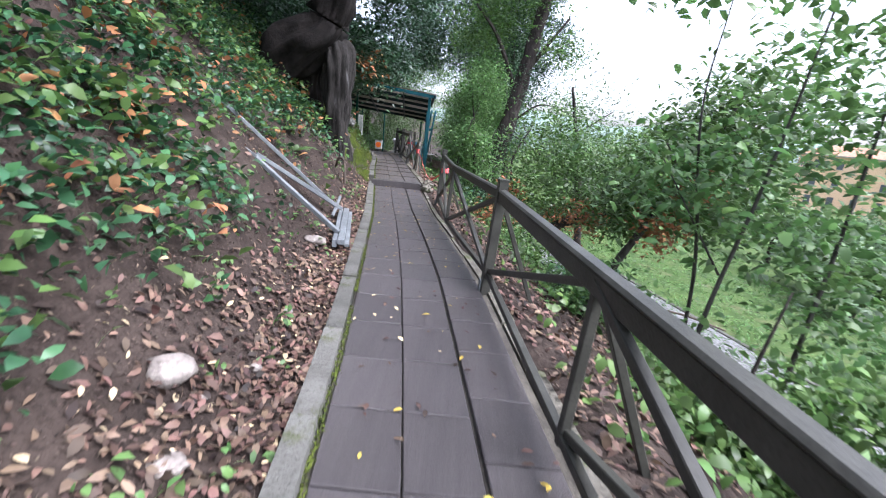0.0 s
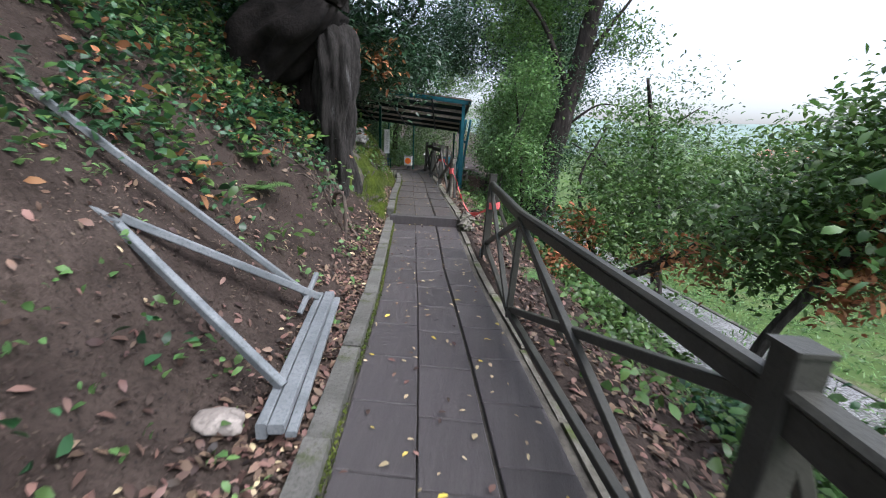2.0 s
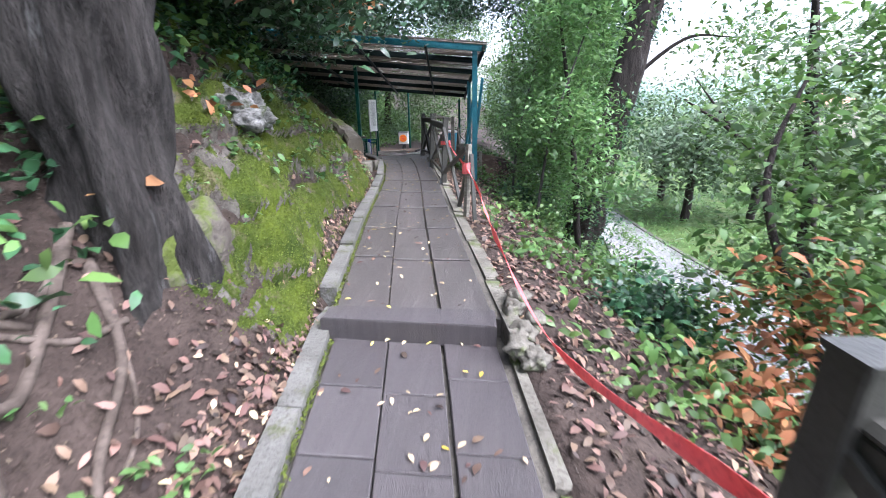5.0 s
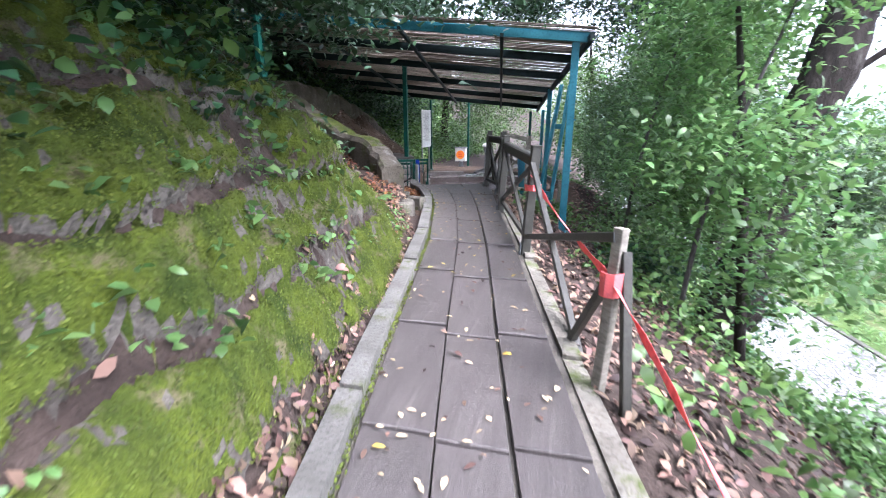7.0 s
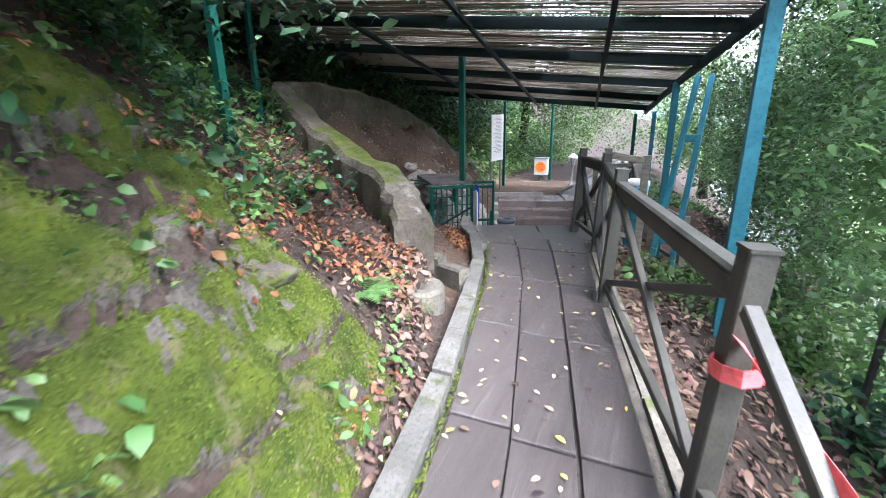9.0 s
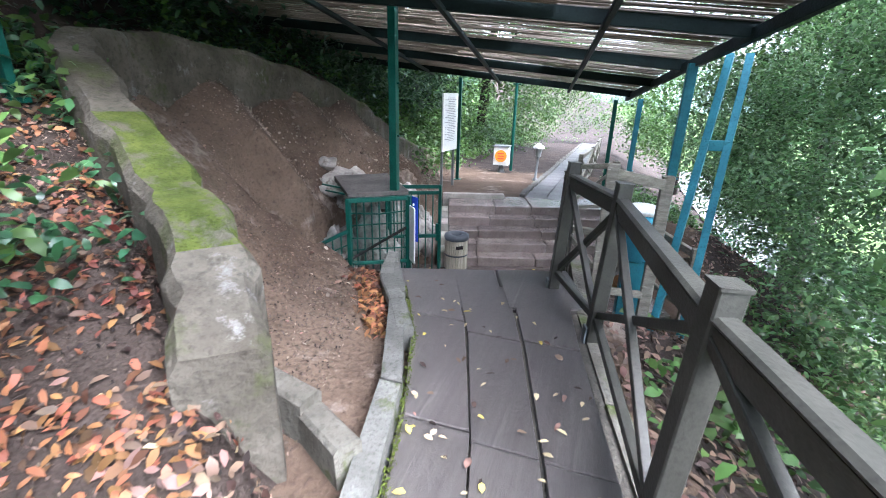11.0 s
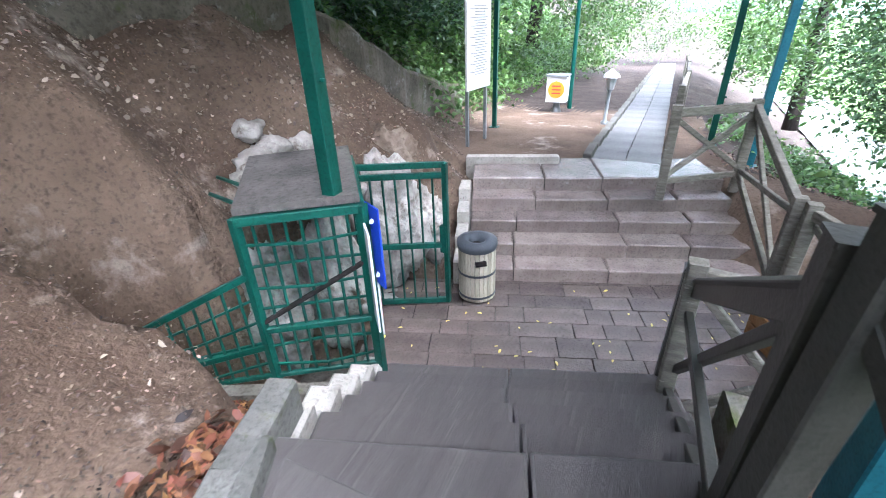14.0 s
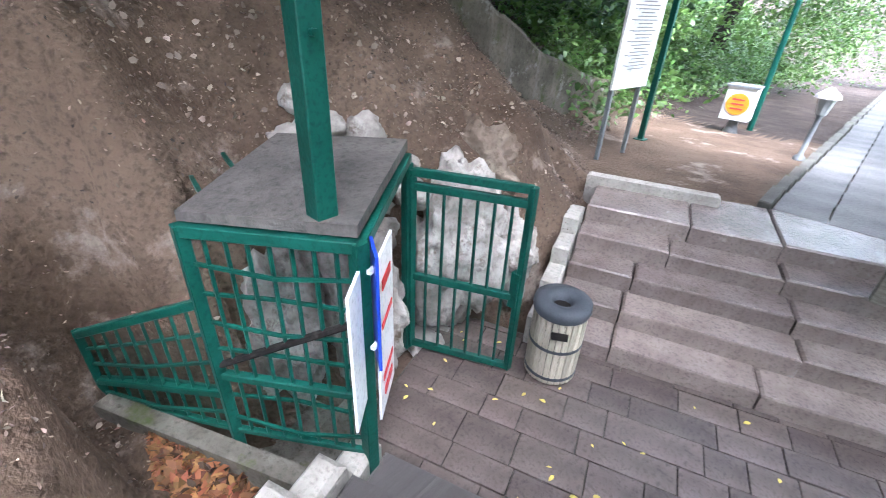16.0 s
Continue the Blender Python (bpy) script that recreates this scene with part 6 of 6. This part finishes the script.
litter("stone_chips", 5200, (-3.2, -0.1), (17.6, 26.5), lambda x, y, w: np.where(x > -6.0, 0.8, 0.0) * np.clip((y - 19.2) / 1.2, 0.04, 1) * np.clip((patch(x, y, 1.1, 8.0) - 0.3) * 3, 0, 1), 0.042, L_STONE, "pale stone chips and dry leaf scraps in the bare bank", 0.004, 0.75, 0.8)
# pale rock beside the gate and above the cage
M_BROWNTUFF = material("brown_tuff_rock", (0.085, 0.062, 0.046), (0.185, 0.148, 0.115), 3.0, 0.95, 0, 1.0, 22.0, spot=(0.24, 0.205, 0.17), spot_scale=2.4, spot_at=0.58)
for x, y, z, a, b, c, mt_ in ((-4.5, 21.9, -0.3, 0.36, 0.42, 0.62, M_CLIFF), (-4.80, 22.5, 0.12, 0.42, 0.36, 0.40, M_BROWNTUFF), (-4.3, 22.35, -0.45, 0.25, 0.25, 0.35, M_CLIFF), (-5.3, 21.2, -0.4, 0.45, 0.5, 0.6, M_BROWNTUFF), (-5.35, 20.35, -0.6, 0.36, 0.42, 0.52, M_BROWNTUFF),
                            (-5.36, 19.58, -0.66, 0.30, 0.30, 0.44, M_CLIFF), (-4.60, 21.06, -0.50, 0.42, 0.20, 0.62, M_CLIFF), (-4.92, 20.70, -0.58, 0.36, 0.24, 0.60, M_CLIFF)):
    cushion("rock", (x, y, z), (a, b, c), mt_, "pale crumbling tuff rock of the bank" if mt_ is M_CLIFF else "brown weathered tuff rock jutting from the bank", "rock", 60 + y * 7, 5, 0.42)["group"] = "bank rocks"

# rubble heaped behind the grating and the gate
rr = random.Random(21)
for i in range(34):
    u, w = rr.uniform(-0.1, 1.5), rr.uniform(0.05, 0.5)
    p = BK.lerp(HG, u) + Vector((-0.7, 0.7, 0)).normalized() * w * (1 if u < 1 else 0.6)
    r = rr.uniform(0.05, 0.13)
    cushion("rubble_stone", (p.x, p.y, g1(p.x, p.y) + r * 0.3), (r * rr.uniform(1, 1.5), r, r * 0.8), M_CLIFF, "broken pale tuff stone behind the grating", "stone", 100 + i, 3, 0.4)["group"] = "rubble stones"

# roots below the old tree
def lie_on(x, y):
    return g1(x, y) + float(rise(np.array([x]), np.array([y]))[0])


def root(pts, r0, r1):
    P = smooth_line([p if len(p) == 3 else (p[0], p[1], lie_on(*p) + r0 * 0.4) for p in pts], 6)
    tagged(part("root", tube(bmesh.new(), P, np.linspace(r0, r1, len(P)), 8, 0.35), M_ROOT, smooth=True), "bare tree root lying over the soil", "root", "tree roots")


root(((-2.05, 9.75), (-1.88, 9.4), (-1.72, 9.1), (-1.62, 8.9, 0.66), (-1.50, 8.85, 0.63), (-1.46, 8.8, lie_on(-1.46, 8.8) - 0.05)), 0.030, 0.024)
root(((-1.95, 9.7), (-1.7, 9.5), (-1.5, 9.1), (-1.3, 8.9)), 0.030, 0.012)
rr = random.Random(4)
for i in range(14):
    x, y = rr.uniform(-2.7, -1.7), rr.uniform(9.2, 9.7)
    a, pts = rr.uniform(-1.9, -0.7), []
    for k in range(rr.randint(4, 7)):
        pts.append((x, y))
        a += rr.uniform(-0.5, 0.5)
        x, y = x + 0.22 * math.cos(a), y + 0.22 * math.sin(a)
    root(pts, rr.uniform(0.012, 0.026), 0.006)
cushion("mossy_boulder", (-1.86, 10.2, 0.62), (0.20, 0.32, 0.34), M_MOSSROCK, "mossy rock at the foot of the old tree", "boulder", 91, 4, 0.35)["group"] = "mossy boulders"

# fallen rail section lying against the bank
fr = empty("fallen_railing", (-0.66, 5.25, 0.05))
fi = Matrix.Translation((0.66, -5.25, -0.05))
for nm, p, q, w, h in (("handrail", (-0.56, 5.03, 0.12), (-0.90, 6.66, 0.15), 0.075, 0.05), ("rail_web", (-0.63, 5.03, 0.10), (-0.97, 6.64, 0.13), 0.05, 0.08), ("rail_lip", (-0.50, 5.05, 0.085), (-0.84, 6.66, 0.115), 0.05, 0.03), ("arm", (-0.66, 5.32, 0.15), (-1.74, 5.62, 0.88), 0.05, 0.05), ("arm", (-0.93, 6.5, 0.19), (-1.74, 5.66, 0.91), 0.05, 0.05),
                       ("bent_arm", (-1.72, 5.62, 0.88), (-2.3, 5.35, 1.32), 0.045, 0.045), ("brace", (-0.97, 6.45, 0.2), (-2.40, 5.85, 1.62), 0.045, 0.045), ("strut", (-1.0, 6.3, 0.12), (-0.98, 6.6, 0.34), 0.035, 0.035)):
    bm = bar(p, q, w, h, 0.006)
    bm.transform(fi)
    part(nm, bm, M_GREYRAIL, fr)
tagged(fr, "broken grey metal railing section fallen against the bank", "railing")

bm = tube(bmesh.new(), smooth_line([(1.9, 7.42, -1.0), (2.9, 7.5, -1.14), (3.8, 7.44, -1.17), (4.6, 7.52, -1.25), (5.4, 7.46, -1.45)], 5), np.linspace(0.034, 0.014, 21), 8, 0.3)
tagged(part("fallen_branch", bm, M_ROOT, smooth=True), "long bare grey branch lying across the slope", "branch")

# fern tufts
def fern(x, y, s, seed):
    root = empty("fern", (x, y, g1(x, y)))
    rg = random.Random(seed)
    vs, ts = [], []
    for k in range(9):
        a = k * 0.7 + rg.uniform(-0.2, 0.2)
        for j in range(14):
            f = (j + 1) / 14
            rr = s * f
            zc = s * (0.75 * f - 0.65 * f * f) + 0.02
            c = np.array([math.cos(a) * rr, math.sin(a) * rr, zc])
            side = np.array([-math.sin(a), math.cos(a), 0.1])
            fw = np.array([math.cos(a), math.sin(a), -0.2])
            ln = s * 0.28 * math.sin(math.pi * (0.12 + 0.85 * f)) + 0.01
            for sg in (1, -1):
                b0 = len(vs)
                vs += [c - fw * 0.012, c + side * sg * ln + fw * ln * 0.35, c + fw * 0.014]
                ts.append((b0, b0 + 1, b0 + 2))
    link("fronds", raw_mesh("fronds", np.array(vs), np.array(ts)), L_LIGHT, root)
    return tagged(root, "light green fern on the bank", "fern", "ferns")


for i, (x, y, s) in enumerate(((-1.95, 7.6, 0.34), (-2.2, 7.9, 0.3), (-2.5, 8.4, 0.3), (0.75, 8.3, 0.28), (-2.9, 16.1, 0.25), (0.05, 12.2, 0.25))):
    fern(x, y, s, i)

# ---- walkway: bed, kerbs and slabs ----
bm = bmesh.new()
for y0, y1 in ((-2.0, STEP_Y - 0.02), (STEP_Y - 0.02, 19.25)):
    ys = np.arange(y0, y1 + 0.01, 0.5)
    prev = None
    for y in np.append(ys[:-1], y1):
        z = (float(floor_z(np.array(y + (0.03 if y0 > 5 else -0.03))))) - 0.035
        w = [bm.verts.new(p) for p in ((left_edge(y) - 0.02, y, z - 0.3), (left_edge(y) - 0.02, y, z), (right_edge(y) + 0.06, y, z), (right_edge(y) + 0.06, y, z - 0.3))]
        if prev:
            for u in range(3):
                bm.faces.new((prev[u], w[u], w[u + 1], prev[u + 1]))
        else:
            bm.faces.new(w)
        prev = w
    bm.faces.new(prev[::-1])
walkway = tagged(part("walkway", bm, M_GROUT), "raised walkway of dark ribbed paving slabs", "path", kind="structure")


def solid(bm, lo, hi, bevel=0.0):
    """A block between two outlines of equal count; optional inset of the upper one."""
    a = [bm.verts.new(p) for p in lo]
    b = [bm.verts.new(p) for p in hi]
    n = len(a)
    if bevel:
        c = sum((Vector(p) for p in hi), Vector()) / n
        top = []
        for p in hi:
            v = Vector(p)
            k = (c - v)
            k.z = 0
            top.append(bm.verts.new(v + k.normalized() * bevel * 1.4 + Vector((0, 0, bevel))))
        for i in range(n):
            bm.faces.new((b[i], b[(i + 1) % n], top[(i + 1) % n], top[i]))
        bm.faces.new(top)
    else:
        bm.faces.new(b)
    for i in range(n):
        bm.faces.new((a[i], a[(i + 1) % n], b[(i + 1) % n], b[i]))
    return bm


def slab(parent, corners, z, th, mat, name="slab", bevel=0.006):
    c = sum((Vector((x, y, 0)) for x, y in corners), Vector()) / 4
    bm = bmesh.new()
    hi = [(x - c.x, y - c.y, th - bevel) for x, y in corners]
    lo = [(x - c.x, y - c.y, 0) for x, y in corners]
    solid(bm, lo, hi, bevel)
    ob = part(name, bm, mat, parent)
    ob.location = (c.x, c.y, z - th)
    return ob


rg = random.Random(3)
for lo_y, hi_y, step in ((-1.6, STEP_Y, 0.5), (STEP_Y, 19.28, 0.98)):
    for col in range(3):
        y = lo_y + (0.0 if lo_y > 5 else (0.0, 0.0, 0.22)[col])
        while y < hi_y - 0.05:
            y2 = min(y + step * rg.uniform(0.94, 1.06), hi_y)
            if hi_y - y2 < 0.15:
                y2 = hi_y
            f0, f1 = (0.0, 0.345, 0.672, 1.0)[col] + (0.004, 0.004, 0.012)[col], (0.0, 0.345, 0.672, 1.0)[col + 1] - (0.004, 0.010, 0.003)[col]
            e = lambda yy, f: left_edge(yy) + (right_edge(yy) - left_edge(yy)) * f
            z = float(floor_z(np.array((y + y2) / 2))) + rg.uniform(-0.002, 0.002)
            sl = slab(walkway, [(e(y + .006, f0), y + .003), (e(y + .006, f1), y + .003), (e(y2 - .006, f1), y2 - .003), (e(y2 - .006, f0), y2 - .003)], z, 0.045, M_SLAB if hi_y == STEP_Y else M_DECK)
            sl.rotation_euler = (radians(rg.uniform(-0.12, 0.12)), radians(rg.uniform(-0.2, 0.2)), 0)
            y = y2
# riser of the single step
slab(walkway, [(left_edge(STEP_Y) - 0.05, STEP_Y - 0.16), (right_edge(STEP_Y) + 0.03, STEP_Y - 0.20), (right_edge(STEP_Y) + 0.02, STEP_Y + 0.02), (left_edge(STEP_Y) - 0.05, STEP_Y + 0.02)], 0.14, 0.15, M_SLAB, "step", 0.012)

# kerbs
y = -1.5
while y < 19.2:
    y2 = y + rg.uniform(0.85, 1.1)
    z = float(floor_z(np.array((y + y2) / 2)))
    h = 0.055 if y < STEP_Y else 0.07
    y2 = min(y2, 19.3)
    slab(walkway, [(left_edge(y) - 0.15, y), (left_edge(y) - 0.025, y), (left_edge(y2) - 0.025, y2 - .012), (left_edge(y2) - 0.15, y2 - .012)], z + h + rg.uniform(-0.012, 0.012), 0.20, M_KERB, "kerb_stone", 0.014)
    y = y2
y = -1.5
while y < 19.5:
    y2 = y + rg.uniform(0.6, 1.3)
    z = float(floor_z(np.array((y + y2) / 2)))
    o = rg.uniform(0.05, 0.075)
    slab(walkway, [(right_edge(y) + o, y), (right_edge(y) + o + 0.11, y), (right_edge(y2) + o + 0.11, y2 - .015), (right_edge(y2) + o, y2 - .015)], z + rg.uniform(-0.025, 0.0), 0.20, M_CONC, "edging_stone", 0.012)
    y = y2
# rubble at the step's corner
for i in range(6):
    cushion("stone", (-0.02 + rg.uniform(-0.08, 0.10), 10.2 + 0.12 * i + rg.uniform(-.03, .03), 0.05 + 0.02 * i), (0.07, 0.085, 0.05), M_CONC, "broken concrete lump at the step's edge", "rubble", 80 + i, 3, 0.7)["group"] = "concrete rubble"

# ---- stairs down, landing and steps up ----
stairs = empty("stone_stairs", sq(0, 0, DECK))
RISE1 = (DECK - LAND) / 6


def block(parent, s0, s1, q0, q1, z0, z1, mat, name, bevel=0.012, skew=0.0):
    c = sq((s0 + s1) / 2, (q0 + q1) / 2, z0)
    P = [sq(s0, q0 + skew, 0), sq(s1, q0, 0), sq(s1, q1, 0), sq(s0, q1 + skew, 0)]
    bm = bmesh.new()
    solid(bm, [(p.x - c.x, p.y - c.y, 0) for p in P], [(p.x - c.x, p.y - c.y, z1 - z0 - bevel) for p in P], bevel)
    ob = part(name, bm, mat, parent)
    pl = parent.location if parent is not None else Vector()
    ob.location = c - pl
    return ob


for i in range(6):
    z = DECK - RISE1 * i
    q0 = -0.75 if i == 0 else 0.27 * (i - 1) + 0.0
    q1 = 0.0 if i == 0 else 0.27 * i
    wdt = 1.50 + 0.40 * i / 5
    cut = 0.84 + rg.uniform(-0.03, 0.03)
    left = -0.06 if i == 0 else 0.0
    for a, b in ((left, cut - 0.006), (cut + 0.006, wdt)):
        block(stairs, a, b, q0 + 0.003, q1 + 0.02, z - 0.45, z + rg.uniform(-0.004, 0.004), M_DECK, "tread")
tagged(stairs, "flight of dark stone steps going down to the landing", "stairs")
# saw-toothed kerb stones beside the steps
st = empty("stepped_kerb", sq(-0.1, 0, DECK))
for i in range(1, 6):
    zc = DECK - RISE1 * (i - 0.35)
    block(st, -0.16, -0.01, 0.27 * (i - 1) + 0.03, 0.27 * i + 0.0, zc - 0.6, zc + 0.03, M_PALECONC, "kerb_stone", 0.03)
tagged(st, "pale kerb stones set like teeth along the steps", "kerb")
# curved kerb at the stair head
ck = empty("curved_kerb", (-2.9, 18.6, DECK))
cp = smooth_line([(-2.80, 18.25), (-3.02, 18.62), (-3.28, 19.0), (-3.40, 19.35), (-3.45, 19.5)], 3)
for p, q in zip(cp, cp[1:]):
    part("kerb_stone", bar((p[0] + 2.9, p[1] - 18.6, -0.02), (q[0] + 2.9, q[1] - 18.6, -0.02), 0.12, 0.20, 0.012), M_KERB, ck)
tagged(ck, "curved concrete kerb bending round the stair head", "kerb")
# stone sill under the grating
block(None, -1.5, -0.05, 0.92, 1.02, -1.2, -0.62, M_CONC, "stone_sill").rotation_euler = (0, 0, radians(6))
tagged(bpy.data.objects["stone_sill"], "dark stone sill below the grating", "sill")
# steps going down inside the cage
pit = empty("cellar_steps", sq(-0.2, 1.5, -1.0))
for i in range(5):
    block(pit, -0.35 - 0.28 * i, -0.06 - 0.28 * i, 1.05, 1.85, -2.6, -0.95 - 0.17 * i, M_CONC, "step", 0.01)
tagged(pit, "dark stone steps going down below the grating", "stairs")

landing = tagged(part("landing", solid(bmesh.new(), [sq(-0.3, 1.3, LAND - 0.3), sq(3.3, 1.3, LAND - 0.3), sq(3.3, 2.85, LAND - 0.3), sq(-0.3, 2.85, LAND - 0.3)], [sq(-0.3, 1.3, LAND - 0.03), sq(3.3, 1.3, LAND - 0.03), sq(3.3, 2.85, LAND - 0.03), sq(-0.3, 2.85, LAND - 0.03)]), M_GROUT), "landing paved with worn reddish stone slabs", "floor", kind="structure")
q = 1.33
row = 0
while q < 2.76:
    q1 = min(q + (0.20, 0.17, 0.24, 0.19, 0.22, 0.20)[row % 6], 2.80)
    s = -0.28
    while s < 3.2:
        s1 = min(s + rg.uniform(0.22, 0.55), 3.25)
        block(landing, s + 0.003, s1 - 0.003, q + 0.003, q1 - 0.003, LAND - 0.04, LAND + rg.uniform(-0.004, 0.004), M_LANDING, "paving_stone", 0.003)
        s = s1
    q, row = q1, row + 1

upstairs = empty("stone_steps", sq(0.5, 2.8, LAND))
for i in range(5):
    z = LAND + 0.14 * (i + 1)
    q0 = 2.80 + 0.27 * i
    q1 = q0 + 0.27 if i < 4 else q0 + 0.75
    cuts = [0.50, 1.15 + rg.uniform(-.2, .2), 1.95 + rg.uniform(-.15, .15), 2.75 + rg.uniform(-.1, .1), 3.25]
    for a, b in zip(cuts, cuts[1:]):
        block(upstairs, a + 0.005, b - 0.005, q0 + rg.uniform(-0.012, 0.012), q1 + 0.03, z - 0.3, z + rg.uniform(-0.008, 0.006), M_LAND, "tread", 0.014, skew=rg.uniform(-0.01, 0.01))
tagged(upstairs, "broad worn stone steps rising from the landing", "stairs")
for i in range(4):
    block(None, 0.36, 0.49, 2.72 + 0.30 * i, 3.02 + 0.30 * i - 0.01, LAND, LAND + 0.26 + 0.14 * i, M_PALECONC, "side_kerb", 0.02)
    tagged(bpy.data.objects["side_kerb" if i == 0 else "side_kerb.%03d" % i], "pale worn kerb block beside the steps", "kerb", "step kerbs")
block(None, 0.40, 1.55, 4.42, 4.54, UPPER - 0.2, UPPER + 0.09, M_PALECONC, "back_kerb", 0.015)
tagged(bpy.data.objects["back_kerb"], "pale kerb edging the bare earth", "kerb")

# path beyond the steps
fp = empty("far_path", (-2.5, 24, UPPER))
tagged(fp, "narrow pale slab path leading away under the trees", "path")
yy = 24.38
row = 0
while yy < 46:
    ln = 0.6 if yy < 30 else 1.2
    z = UPPER - 0.052 * max(0, yy - 24.4)
    c = -2.53 + 0.02 * (yy - 24)
    for k in range(2):
        x0, x1 = c - 0.40 + 0.40 * k, c + 0.40 * k - 0.012
        slab(fp, [(x0, yy), (x1, yy), (x1, yy + ln - 0.012), (x0, yy + ln - 0.012)], z + 0.008, 0.10, M_FARSLAB, "slab", 0.005).location -= Vector(fp.location)
    slab(fp, [(c - 0.52, yy), (c - 0.42, yy), (c - 0.42, yy + ln), (c - 0.52, yy + ln)], z + 0.05, 0.2, M_KERB, "kerb_stone", 0.01).location -= Vector(fp.location)
    yy += ln

# leaves fallen on the paving
def dropped(n, yr, mat, size, label, land=False):
    if land:
        s, q = RNG.uniform(-0.2, 3.0, n), RNG.uniform(1.4, 2.7, n)
        x, y = O.x + D.x * s + N.x * q, O.y + D.y * s + N.y * q
        z = np.full(n, LAND)
    else:
        y = RNG.uniform(*yr, n)
        f = RNG.beta(0.75, 0.9, n)
        x = left_edge(y) + 0.02 + (right_edge(y) - left_edge(y) - 0.04) * f
        z = floor_z(y)
    p = np.stack([x, y, z + 0.014], 1)
    up = np.tile([0, 0, 1.0], (n, 1))
    v, t = leaves(p, size, 0.12, lie=up, width=0.5, curl=0.05)
    return tagged(link("fallen_leaves", raw_mesh("fallen_leaves", v, t), mat), label, "fallen leaves", kind="stuff")


dropped(260, (3, 19.2), L_PALE, 0.045, "small pale leaves scattered over the walkway")
dropped(60, (0, 19.2), L_YELLOW, 0.05, "small yellow leaves scattered over the walkway")
dropped(260, (0, 19.2), L_LITTER, 0.05, "brown leaf scraps and twigs on the walkway")
dropped(60, (0, 0), L_YELLOW, 0.04, "yellow leaf scraps on the landing", True)

# reed slats of the canopy: single slats over the near half, the rest joined
rs = random.Random(8)
far_bm = bmesh.new()
y = 17.36
while y < 26.1:
    xr = float(eave(y)) + rs.uniform(-0.02, 0.10)
    x = xr
    while x > xr - 6.0:
        ln = rs.uniform(0.9, 2.2) if x > xr - 2.2 else rs.uniform(2.6, 4.4)
        if rs.random() > (0.26 if x > xr - 2.2 else 0.02):
            z = float(roof_z(x, y)) + rs.uniform(0.0, 0.025)
            m = Matrix.Translation((x, y, z)) @ Matrix.Rotation(math.pi + rs.uniform(-0.010, 0.010), 4, "Z") @ Matrix.Rotation(-0.0997, 4, "Y") @ Matrix.Rotation(rs.uniform(-0.3, 0.3), 4, "X") @ Matrix.Diagonal((ln, 1, 1, 1))
            if y < 20.6:
                ob = new("slat", slat_mesh[rs.randrange(5)])
                ob.parent = canopy
                ob.matrix_local = ci @ m
            else:
                beam(far_bm, m @ Vector((0, 0, 0)), m @ Vector((1, 0, 0)), 0.031, 0.010)
        x -= ln
    y += rs.uniform(0.022, 0.036)
far_bm.transform(ci)
tagged(part("far_slats", far_bm, M_REED, canopy), kind="stuff")
tagged(canopy, "open canopy of grey reed slats on green beams darkened as in shade", "canopy")
